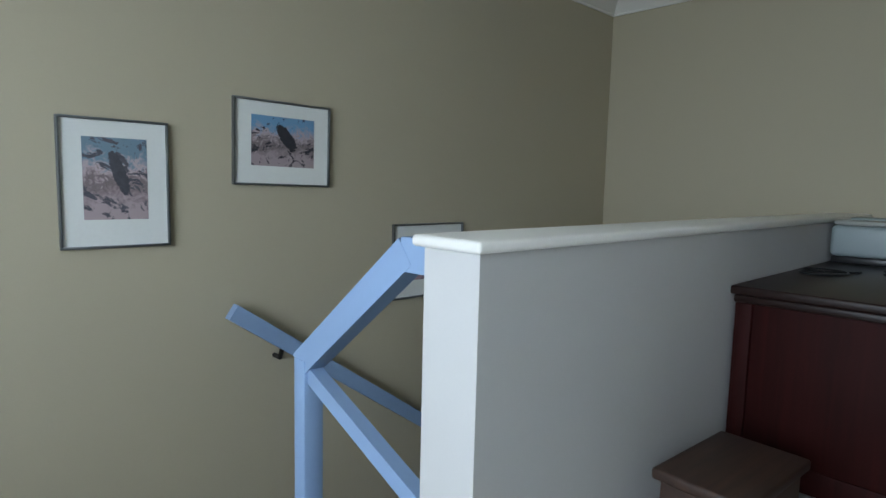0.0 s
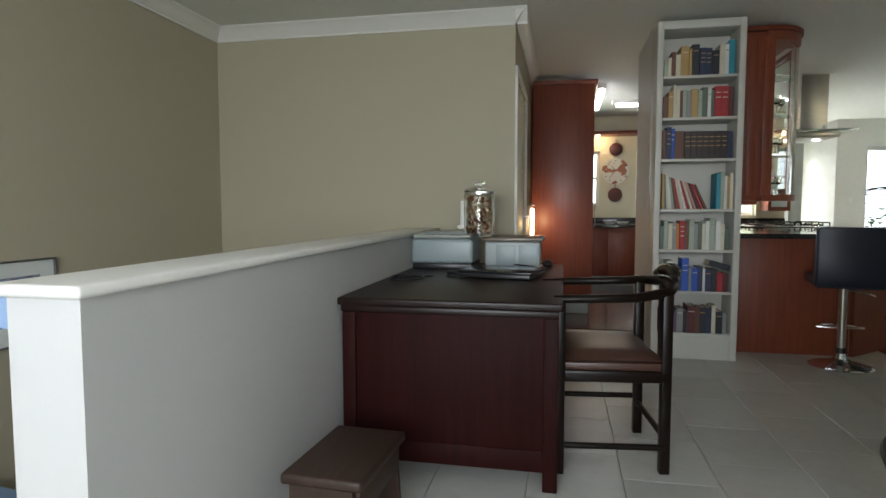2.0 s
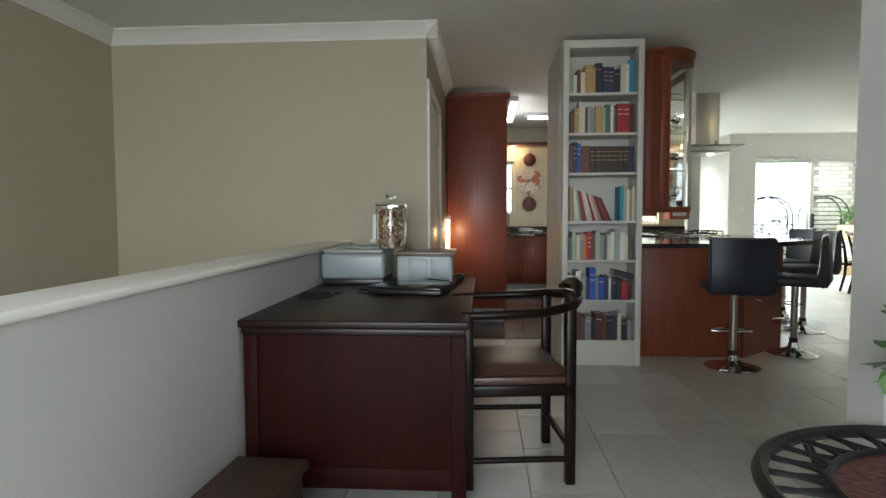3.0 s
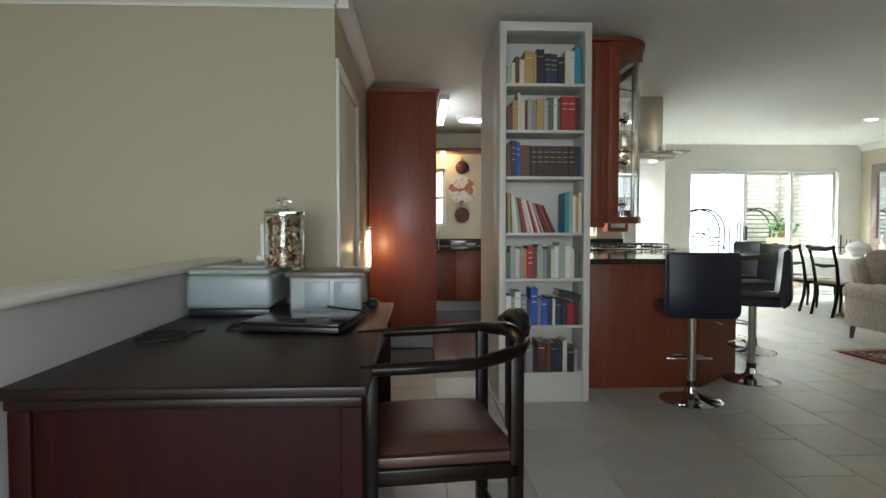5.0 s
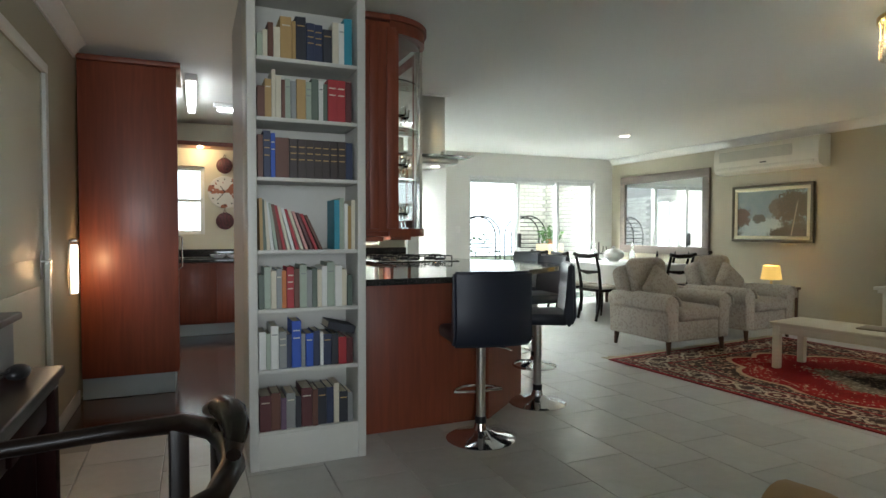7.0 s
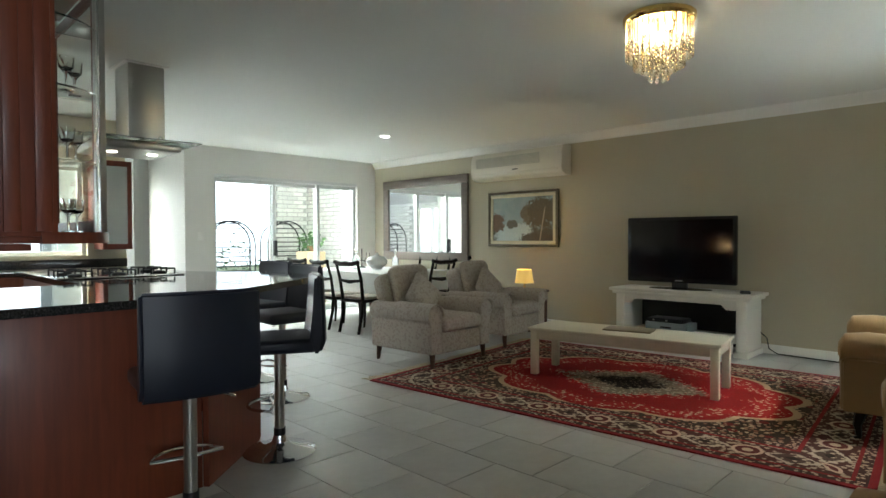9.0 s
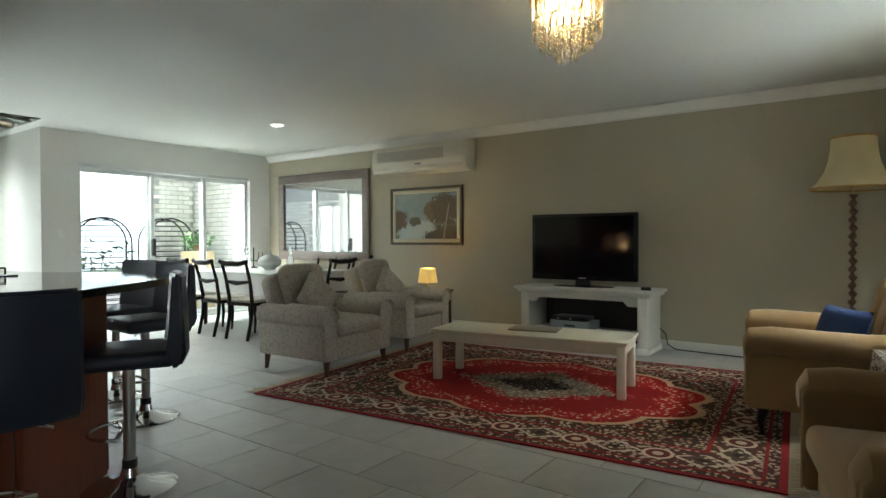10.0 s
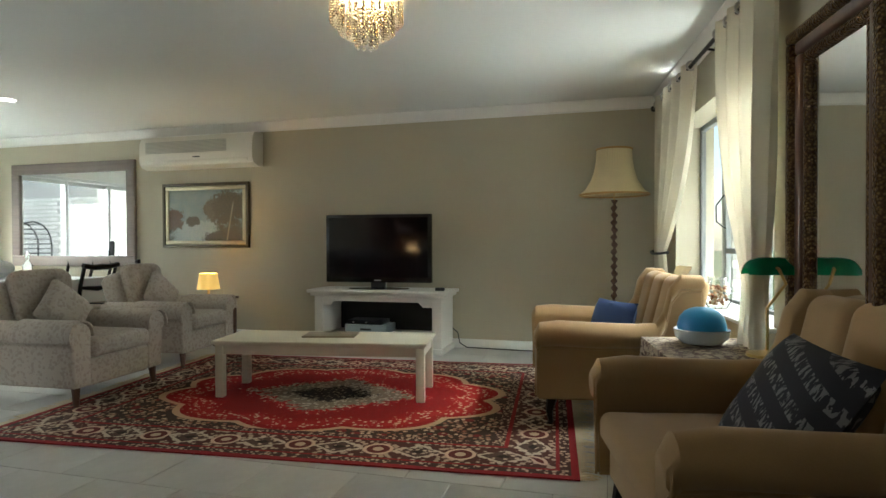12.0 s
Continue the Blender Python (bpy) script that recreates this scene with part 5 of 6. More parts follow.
col = k.mix(k.math("MULTIPLY", k.below(lvl, 0.40, 0.05), k.below(wx, 0.27, 0.06)), col, water)


def clump(cx, cz, rx, rz, c0, c1):
    tx, tz = k.math("DIVIDE", k.math("SUBTRACT", gx, cx), rx), k.math("DIVIDE", k.math("SUBTRACT", gz, cz), rz)
    d = k.math("ADD", k.math("ADD", k.math("MULTIPLY", tx, tx), k.math("MULTIPLY", tz, tz)), k.math("MULTIPLY", k.math("SUBTRACT", n2, 0.5), 3.2))
    return k.mix(k.below(d, 0.85, 0.35), col, k.mix(n3, c0, c1))


col = clump(0.60, 0.60, 0.13, 0.22, (0.05, 0.045, 0.025), (0.20, 0.15, 0.08))
col = clump(0.80, 0.62, 0.24, 0.36, (0.015, 0.016, 0.008), (0.16, 0.115, 0.05))
col = clump(0.10, 0.44, 0.13, 0.20, (0.05, 0.03, 0.018), (0.20, 0.11, 0.055))
col = clump(0.34, 0.40, 0.09, 0.09, (0.04, 0.04, 0.025), (0.15, 0.12, 0.07))
col = clump(0.75, 0.12, 0.3, 0.12, (0.025, 0.02, 0.01), (0.12, 0.09, 0.05))
trunk = k.math("ABSOLUTE", k.math("SUBTRACT", gx, k.math("ADD", 0.80, k.math("MULTIPLY", k.math("SUBTRACT", gz, 0.4), 0.12))))
col = k.mix(k.math("MULTIPLY", k.below(trunk, 0.008, 0.008), k.below(gz, 0.7, 0.1)), col, (0.30, 0.24, 0.16))
PAINTING = k.done(col, 0.4, 0, n3, 0.3, 0.002)
pic = picture_frame("landscape_painting", -7.966, 1.50, 1.24, 0.80, TVWALL, "landscape painting in a gilt and dark frame", 0.035, 0, wood("dark_gilt_edge", (0.05, 0.04, 0.025), (0.13, 0.10, 0.05), 0.4), PAINTING, 0.05)
for b in ((-0.583, 0.583, 0.313, 0.363), (-0.583, 0.583, -0.363, -0.313), (-0.583, -0.533, -0.313, 0.313), (0.533, 0.583, -0.313, 0.313)):
    part("gilt_slip", box(B(), b[0], b[1], -0.04, -0.021, b[2], b[3], 0.01, 2), metal("pale_gilt", (0.55, 0.49, 0.33), 0.35), pic, "pale gilt inner moulding")

mir = thing("wall_mirror", TVWALL @ pose(-10.05, 0, 1.545), "large mirror in a broad grey-brown wooden frame", "mirror")
w, h, fw = 2.07, 1.385, 0.14
for b in ((-w / 2, w / 2, h / 2 - fw, h / 2), (-w / 2, w / 2, -h / 2, -h / 2 + fw), (-w / 2, -w / 2 + fw, -h / 2 + fw, h / 2 - fw), (w / 2 - fw, w / 2, -h / 2 + fw, h / 2 - fw)):
    part("frame_bar", box(B(), b[0], b[1], -0.045, -0.001, b[2], b[3], 0.012, 3), TAUPEFRAME, mir)
part("glass", box(B(), -w / 2 + fw - 0.005, w / 2 - fw + 0.005, -0.02, -0.002, -h / 2 + fw - 0.005, h / 2 - fw + 0.005), MIRROR, mir, "mirror glass", False)

ac = thing("air_conditioner", TVWALL @ pose(-7.965, 0, 2.075), "long white split air conditioner high on the wall", "air conditioner")
AC = plain("ivory_plastic", (0.66, 0.63, 0.54), 0.4, vary=0.04)
bm = slab(B(), [(-0.23, 0.09), (-0.225, 0.30), (-0.19, 0.38), (-0.12, 0.40), (0.0, 0.40), (0.0, 0.0), (-0.12, 0.0), (-0.2, 0.03)], "x", -0.80, 0.80)
part("case", bm, AC, ac)
# slats coloured darker than the case, so the grille's shade is painted in
for i in range(9):
    part("grille_slat", box(B(), -0.70, 0.45, -0.238, -0.228, 0.18 + i * 0.016, 0.188 + i * 0.016), plain("grille_shadow", (0.40, 0.39, 0.33), 0.5), ac, "", False)
part("flap", box(B(), -0.74, 0.74, -0.235, -0.225, 0.05, 0.09, 0.003), AC, ac)
part("badge", box(B(), -0.02, 0.08, -0.236, -0.226, 0.115, 0.13, 0.003), BLACK, ac, "small dark badge")

# chandelier
chd = thing("chandelier", pose(4.41, -4.95, H), "round brass chandelier hung with crystal drops", "chandelier")
part("ceiling_plate", lathe(B(), [(0.001, -0.055), (0.205, -0.055), (0.215, -0.04), (0.215, -0.012), (0.20, 0), (0.001, 0)], seg=40), metal("polished_brass", (0.75, 0.52, 0.2), 0.12), chd)
CRYSTAL = glass("crystal", (1, 0.97, 0.9), 0.0, 1.5)
n = 0
for r, cnt, l in ((0.19, 30, 0.20), (0.145, 22, 0.255), (0.10, 16, 0.30), (0.055, 9, 0.34)):
    for i in range(cnt):
        a = 2 * math.pi * i / cnt + r * 9
        bm = B()
        x, y = r * math.cos(a), r * math.sin(a)
        z = -0.056
        rod(bm, (x, y, z), (x, y, z - l * 0.55), 0.007, seg=6)
        j = z - l * 0.55
        while j > z - l:
            bmesh.ops.create_icosphere(bm, subdivisions=1, radius=0.0125, matrix=Matrix.Translation((x, y, j - 0.012)))
            j -= 0.027
        part("crystal_strand", bm, CRYSTAL, chd, "", False)
for i in range(5):
    a = 2 * math.pi * i / 5
    part("lamp", lathe(B(), [(0.001, -0.13), (0.014, -0.12), (0.016, -0.09), (0.01, -0.06), (0.001, -0.057)], 0.12 * math.cos(a), 0.12 * math.sin(a), 12), glow("lamp_filament", (1, 0.76, 0.40), 60.0), chd, "glowing bulb")
bulb("chandelier_bulb", (4.41, -4.95, 2.46), 7, 0.05, (1, 0.68, 0.34))
dl = thing("downlight", pose(8.93, -6.5, H), "small round recessed ceiling downlight", "downlight")
part("ring", lathe(B(), [(0.001, -0.008), (0.085, -0.008), (0.095, 0), (0.001, 0)], seg=28), TRIM, dl)
part("lens", lathe(B(), [(0.001, -0.012), (0.065, -0.012), (0.065, -0.008), (0.001, -0.008)], seg=24), glow("downlight_glow", (1, 0.95, 0.85), 5.0), dl, "glowing lens")

# floor lamp in the corner
lamp = thing("floor_lamp", pose(3.105, -7.72, 0) @ Matrix.Diagonal((1, 1, 0.97, 1)), "barley-twist floor lamp with a pleated cream shade", "floor lamp")
part("base", lathe(B(), [(0.001, 0), (0.16, 0), (0.16, 0.03), (0.1, 0.05), (0.04, 0.09), (0.001, 0.09)]), WALNUT, lamp)
bm = B()
rings = []
for i in range(150):
    z = 0.09 + 1.5 * i / 149
    c = Vector((0.004 * math.cos(i * 0.45), 0.004 * math.sin(i * 0.45), z))
    rings.append([bm.verts.new(c + Vector(((0.022 + 0.010 * math.sin(i * 0.9)) * math.cos(t), (0.022 + 0.010 * math.sin(i * 0.9)) * math.sin(t), 0))) for t in np.linspace(0, 2 * math.pi, 10, endpoint=False)])
for a2, b2 in zip(rings, rings[1:]):
    for j in range(10):
        bm.faces.new((a2[j], a2[(j + 1) % 10], b2[(j + 1) % 10], b2[j]))
bm.faces.new(rings[0][::-1]), bm.faces.new(rings[-1])
part("stem", bm, WALNUT, lamp, "dark twisted stem")
SHADE = translucent("cream_pleated_silk", (0.66, 0.56, 0.34), 0.3)
bm = B()
prof = [(0.155, 2.07), (0.16, 1.98), (0.175, 1.88), (0.205, 1.78), (0.26, 1.69), (0.31, 1.645)]
seg = 96
rings = [[bm.verts.new(((r + (0.004 if j % 2 else 0)) * math.cos(2 * math.pi * j / seg), (r + (0.004 if j % 2 else 0)) * math.sin(2 * math.pi * j / seg), z)) for j in range(seg)] for r, z in prof + [(r - 0.006, z) for r, z in prof[::-1]]]
for a2, b2 in zip(rings, rings[1:] + rings[:1]):
    for j in range(seg):
        bm.faces.new((a2[j], a2[(j + 1) % seg], b2[(j + 1) % seg], b2[j]))
bmesh.ops.recalc_face_normals(bm, faces=bm.faces)
part("shade", bm, SHADE, lamp, "pleated cream shade")
for r, z in ((0.158, 2.075), (0.312, 1.64)):
    part("shade_trim", tube(B(), [(r * math.cos(t), r * math.sin(t), z) for t in np.linspace(0, 2 * math.pi, 48, endpoint=False)], 0.010, 6, True), plain("gold_braid", (0.42, 0.24, 0.07), 0.7, vary=0.2), lamp, "gold braid trim")
part("shade_spider", rod(rod(B(), (-0.155, 0, 2.06), (0.155, 0, 2.06), 0.004), (0, 0, 1.58), (0, 0, 2.06), 0.006), BRASS, lamp)

# small table lamp by the wall
st2 = thing("side_table", pose(7.6, -7.85, 0), "small dark side table against the wall", "side table")
part("tabletop", box(B(), -0.22, 0.22, -0.22, 0.22, 0.50, 0.53, 0.006), WALNUT, st2)
for x in (-0.2, 0.17):
    for y in (-0.2, 0.17):
        part("leg", box(B(), x, x + 0.03, y, y + 0.03, 0, 0.50, 0.004), WALNUT, st2)
tl = thing("table_lamp", pose(7.56, -7.75, 0.53), "small lit table lamp with a yellow shade", "table lamp")
part("base", lathe(B(), [(0.001, 0), (0.06, 0), (0.06, 0.012), (0.018, 0.03), (0.012, 0.08), (0.018, 0.1), (0.008, 0.12), (0.001, 0.13)]), BRASS, tl)
k = Net("lit_yellow_shade")
nn = k.noise(8, 3)
YSH = k.done(k.mix(nn, (0.62, 0.42, 0.10), (0.70, 0.50, 0.16)), 0.8, Emission_Color=(1, 0.62, 0.16, 1), Emission_Strength=0.35)
bm = lathe(B(), [(0.125, 0.10), (0.098, 0.28), (0.093, 0.28), (0.12, 0.10)], seg=32, cap=False)
part("shade", bm, YSH, tl, "glowing yellow shade")
bulb("table_lamp_bulb", (7.56, -7.75, 0.72), 8.0, 0.03, (1, 0.7, 0.3))


# floral armchairs
def floral():
    k = Net("faded_floral_cloth")
    v = k.voronoi(38, out="Distance")
    v2 = k.noise(20, 4, None, 0.6, 1.0)
    base = k.mix(k.noise(3, 3), (0.44, 0.39, 0.325), (0.53, 0.48, 0.41))
    sprig = k.math("MULTIPLY", k.math("GREATER_THAN", v2, 0.47), k.math("LESS_THAN", v, 0.5))
    col = k.mix(k.math("MULTIPLY", sprig, 0.42), base, k.mix(k.noise(31, 2), (0.20, 0.17, 0.15), (0.36, 0.26, 0.24)))
    wv = k.noise(260, 2)
    return k.done(col, 0.9, 0, wv, 0.25, 0.002)


FLORAL = floral()


def soft_slab(outline, axis, a, b, bevel):
    """A padded panel: an outline given thickness, its rims rounded."""
    bm = slab(B(), outline, axis, a, b)
    es = [e for e in bm.edges if len(e.link_faces) == 2 and e.calc_face_angle(0) > 0.9]
    bmesh.ops.bevel(bm, geom=es, offset=bevel, segments=4, affect="EDGES", profile=0.5, clamp_overlap=True)
    return bm


def floral_armchair(m, lab):
    """Faces local +x: a rounded back, rolled arms under loose covers, a boxed seat."""
    c = thing("armchair", m, lab, "armchair", "floral armchairs")
    part("base", box(B(), -0.40, 0.41, -0.30, 0.30, 0.13, 0.335, 0.025, 3), FLORAL, c)
    part("seat_cushion", box(B(), -0.22, 0.45, -0.285, 0.285, 0.335, 0.475, 0.05, 5), FLORAL, c)
    arc = [(0.15 * math.cos(t), 0.15 * math.sin(t)) for t in np.linspace(0, math.pi / 2, 7)]
    top = [(0.195 + u, 0.465 + 0.62 * v) for u, v in arc] + [(-0.195 - u, 0.465 + 0.62 * v) for u, v in arc[::-1]]
    bm = soft_slab([(0.29, 0.0)] + top + [(-0.29, 0.0)], "x", -0.09, 0.08, 0.05)
    bmesh.ops.transform(bm, matrix=pose(-0.33, 0, 0.32, 0, -13, 0), verts=bm.verts)
    part("backrest", bm, FLORAL, c)
    bm = soft_slab([(0.24, 0.0)] + [(u * 0.80, 0.02 + w * 0.90) for u, w in top] + [(-0.24, 0.0)], "x", 0.05, 0.145, 0.045)
    bmesh.ops.transform(bm, matrix=pose(-0.33, 0, 0.42, 0, -13, 0), verts=bm.verts)
    part("back_cushion", bm, FLORAL, c)
    for s in (-1, 1):
        roll = [(s * (0.385 + 0.098 * math.cos(t)), 0.50 + 0.098 * math.sin(t)) for t in np.linspace(-0.5, math.pi - 0.1, 14)]
        outline = [(s * 0.29, 0.14), (s * 0.44, 0.14), (s * 0.452, 0.44)] + roll + [(s * 0.29, 0.46)]
        part("arm", soft_slab(outline, "x", -0.42, 0.42, 0.018), FLORAL, c)
        over = [(s * (0.385 + 0.112 * math.cos(t)), 0.502 + 0.112 * math.sin(t)) for t in np.linspace(-0.35, math.pi + 0.1, 16)]
        under = [(s * (0.385 + 0.100 * math.cos(t)), 0.502 + 0.100 * math.sin(t)) for t in np.linspace(math.pi + 0.1, -0.35, 16)]
        part("arm_cover", slab(B(), over + under, "x", -0.06, 0.435), FLORAL, c, "loose cloth arm cover")
    for x in (-0.37, 0.37):
        for y in (-0.38, 0.38):
            part("leg", rod(B(), (x, y, 0.145), (x * 1.03, y * 1.02, 0), 0.03, 0.018, 8), WALNUT, c)
    bm = B()
    cushion(bm, 0.40, 0.40, 0.15, pose(-0.105, 0, 0.635, 0, 70, 0) @ pose(0, 0, 0, 0, 0, 45))
    part("scatter_cushion", bm, FLORAL, c, "diamond-set floral cushion")
    return c


f1 = floral_armchair(pose(7.145, -5.625, 0, 0, 0, 183), "cream floral armchair with loose arm covers")
copy_thing(f1, pose(7.36, -6.92, 0, 0, 0, 186))


# gold velour armchairs
def gold_armchair(m, lab, nm="wing_chair"):
    """Faces local +x, with flared arms that rise into wings."""
    c = thing(nm, m, lab, "armchair", "gold armchairs")
    part("base", box(B(), -0.42, 0.38, -0.44, 0.44, 0.17, 0.34, 0.02, 3), VELVET, c)
    part("seat_cushion", box(B(), -0.28, 0.43, -0.415, 0.415, 0.335, 0.46, 0.045, 4), VELVET, c)
    for i in range(3):
        bm = box(B(), -0.09, 0.09, -0.155, 0.155, 0.0, 0.58, 0.075, 5)
        bmesh.ops.transform(bm, matrix=pose(-0.35, (i - 1) * 0.285, 0.37, 0, -14, 0), verts=bm.verts)
        part("back_channel", bm, VELVET, c)
    bm = box(B(), -0.05, 0.05, -0.47, 0.47, 0.0, 0.60, 0.045, 4)
    bmesh.ops.transform(bm, matrix=pose(-0.42, 0, 0.335, 0, -14, 0), verts=bm.verts)
    part("back_shell", bm, VELVET, c)
    # each arm is a run of cross-sections from the front scroll back to the wing
    stations = [(0.43, 0.60, 0.062), (0.40, 0.655, 0.075), (0.30, 0.67, 0.08), (0.05, 0.66, 0.08), (-0.16, 0.655, 0.075), (-0.275, 0.66, 0.07), (-0.325, 0.735, 0.06), (-0.36, 0.88, 0.05), (-0.42, 0.955, 0.05), (-0.55, 0.95, 0.045)]
    for s in (-1, 1):
        bm = B()
        rings = []
        for x, zt, r in stations:
            yc = s * 0.455
            low = [(yc - s * 0.03, 0.18), (yc + s * 0.035, 0.18), (yc + s * 0.04, zt - 2.0 * r)]
            roll = [(yc + s * (0.03 + r * math.cos(a)), zt - r + r * math.sin(a)) for a in np.linspace(-0.9, math.pi + 0.1, 12)]
            rings.append([bm.verts.new((x + (0.015 if z > 0.5 else 0) * (x > 0.3), y, z)) for y, z in low + roll + [(yc - s * 0.03, zt - 1.6 * r)]])
        n = len(rings[0])
        for a2, b2 in zip(rings, rings[1:]):
            for k in range(n):
                bm.faces.new((a2[k], a2[(k + 1) % n], b2[(k + 1) % n], b2[k]))
        bm.faces.new(rings[0]), bm.faces.new(rings[-1][::-1])
        bmesh.ops.recalc_face_normals(bm, faces=bm.faces)
        es = [e for e in bm.edges if len(e.link_faces) == 2 and e.calc_face_angle(0) > 1.0]
        bmesh.ops.bevel(bm, geom=es, offset=0.012, segments=3, affect="EDGES")
        arm = part("arm", bm, VELVET, c)
        pts = [(0.432, s * 0.485 + s * 0.058 * math.cos(a), 0.54 + 0.058 * math.sin(a)) for a in np.linspace(-0.6, math.pi + 0.2, 14)] + [(0.435, s * 0.425, 0.36), (0.435, s * 0.425, 0.19)]
        part("piping", tube(B(), pts, 0.006, 6), VELVET, arm)
    for x in (-0.36, 0.33):
        for y in (-0.40, 0.40):
            part("leg", tube(B(), [(x, y, 0.18), (x + 0.02, y * 1.03, 0.09), (x + 0.01, y * 1.01, 0.02), (x + 0.03, y * 1.04, 0)], [0.035, 0.024, 0.016, 0.022], 8), EBONY, c, "dark cabriole leg")
    return c


g1 = gold_armchair(pose(3.225, -6.19, 0, 0, 0, 8), "gold velour wing chair with a navy cushion")
g2 = copy_thing(g1, pose(2.69, -4.18, 0, 0, 0, 12))
tagged(g2, "gold velour wing chair holding a dark printed cushion")
g3 = copy_thing(g1, pose(2.765, -2.575, 0, 0, 0, -8) @ Matrix.Diagonal((0.86, 0.92, 1, 1)))
tagged(g3, "gold velour wing chair near the lobby")
cu = thing("cushion", pose(3.13, -6.25, 0.60) @ pose(0, 0, 0, 0, 72, 34), "navy blue cushion resting on the gold chair", "cushion")
part("pad", cushion(B(), 0.3, 0.46, 0.13, pose(0, 0, 0)), NAVY, cu)
th = thing("throw", pose(2.905, -6.15, 0.0, 0, 0, 8), "cream throw draped over the gold chair", "throw")
bm = B()
gr = {}
for i in range(12):
    for j in range(8):
        s, y = i / 11, -0.16 + 0.32 * j / 7 + 0.02 * math.sin(i)
        x = -0.32 + 0.22 * s
        z = 0.99 - 0.5 * s
        gr[i, j] = bm.verts.new((x + 0.085 + 0.015 * math.sin(j * 1.7 + i), y, z))
for i in range(11):
    for j in range(7):
        bm.faces.new((gr[i, j], gr[i + 1, j], gr[i + 1, j + 1], gr[i, j + 1]))
bmesh.ops.solidify(bm, geom=bm.faces[:], thickness=0.012)
part("cloth", bm, CREAMCLOTH, th)
k = Net("printed_black_cloth")
tx = k.mapped((1, 1, 1), (0, 0, 0.35))
sep = k.n.new("ShaderNodeSeparateXYZ")
k.l.new(tx, sep.inputs[0])
lines = k.math("FRACT", k.math("MULTIPLY", sep.outputs[0], 11.0))
blocks = k.noise(26, 2, k.mapped((1, 3.4, 1), (0, 0, 0.35)))
ink = k.math("MULTIPLY", k.between(lines, 0.25, 0.72), k.math("GREATER_THAN", blocks, 0.53))
wv = k.noise(220, 2)
PRINTCLOTH = k.done(k.mix(ink, (0.018, 0.017, 0.022), (0.16, 0.15, 0.15)), 0.9, 0, wv, 0.2, 0.002)
cu = thing("cushion", pose(2.61, -4.045, 0.62) @ pose(0, 0, 0, 0, 56, 14) @ pose(0, 0, 0, 0, 0, -4), "black cushion covered with grey printed lettering", "cushion")
part("pad", cushion(B(), 0.47, 0.50, 0.16, pose(0, 0, 0)), PRINTCLOTH, cu)

# side table between the gold chairs
sd = thing("occasional_table", pose(2.66, -5.27, 0.02, 0, 0, 8) @ Matrix.Diagonal((1, 1.15, 1, 1)), "small square table under a patterned cloth", "side table")
part("tabletop", box(B(), -0.26, 0.26, -0.26, 0.26, 0.56, 0.585, 0.005), WALNUT, sd)
for x in (-0.22, 0.19):
    for y in (-0.22, 0.19):
        part("leg", box(B(), x, x + 0.03, y, y + 0.03, -0.02, 0.56, 0.004), WALNUT, sd)
k = Net("brocade_cloth")
CLOTHP = k.done(k.mix(k.math("GREATER_THAN", k.noise(22, 4, None, 0.6, 1.5), 0.5), (0.10, 0.06, 0.045), (0.36, 0.30, 0.22)), 0.85, 0, k.noise(200, 2), 0.2, 0.002)
cl = thing("tablecloth", pose(2.66, -5.27, 0.605, 0, 0, 8) @ Matrix.Diagonal((1, 1.15, 1, 1)), "brown and cream patterned cloth on the side table", "tablecloth")
bm = B()
grd = {}
for i in range(29):
    for j in range(29):
        u, v = (i - 14) / 14 * 0.38, (j - 14) / 14 * 0.38
        ov = max(abs(u), abs(v)) - 0.27
        zz = 0.004 if ov < 0 else 0.004 - ov * 1.0
        sc2 = 1 if ov < 0 else 0.275 / max(abs(u), abs(v))
        fold = 0.0 if ov < 0 else 0.015 * math.sin((u + v) * 60) * ov / 0.1
        grd[i, j] = bm.verts.new((u * sc2 + fold, v * sc2 + fold, zz))
for i in range(28):
    for j in range(28):
        bm.faces.new((grd[i, j], grd[i + 1, j], grd[i + 1, j + 1], grd[i, j + 1]))
part("cloth", bm, CLOTHP, cl)
bw = thing("glass_bowl", pose(2.68, -5.36, 0.612) @ Matrix.Diagonal((0.76, 0.76, 0.9, 1)), "clear glass bowl with a bright blue lid", "bowl")
part("bowl", lathe(B(), [(0.001, 0.004), (0.13, 0.004), (0.175, 0.04), (0.185, 0.085), (0.18, 0.085), (0.168, 0.045), (0.125, 0.01), (0.001, 0.01)], seg=36, cap=False), plain("cloudy_glass", (0.55, 0.60, 0.60), 0.15, vary=0.05), bw)
part("lid", lathe(B(), [(0.001, 0.215), (0.06, 0.21), (0.11, 0.19), (0.145, 0.155), (0.16, 0.11), (0.16, 0.086), (0.001, 0.086)], seg=36, cap=False), plain("bright_blue", (0.01, 0.22, 0.48), 0.4, vary=0.06), bw, "bright blue domed lid")
bl = thing("bankers_lamp", pose(2.44, -5.05, 0.612, 0, 0, 25) @ Matrix.Diagonal((1, 1, 0.94, 1)), "brass desk lamp with a green glass shade", "desk lamp")
part("base", lathe(B(), [(0.001, 0), (0.09, 0), (0.09, 0.015), (0.02, 0.03), (0.001, 0.03)]), BRASS, bl)
part("stem", tube(B(), [(0, 0, 0.02), (0, 0, 0.24), (-0.02, 0.05, 0.32), (0.0, 0.12, 0.37), (0.02, 0.1, 0.44), (0.02, 0.03, 0.46)], 0.007), BRASS, bl)
bm = B()
rg = []
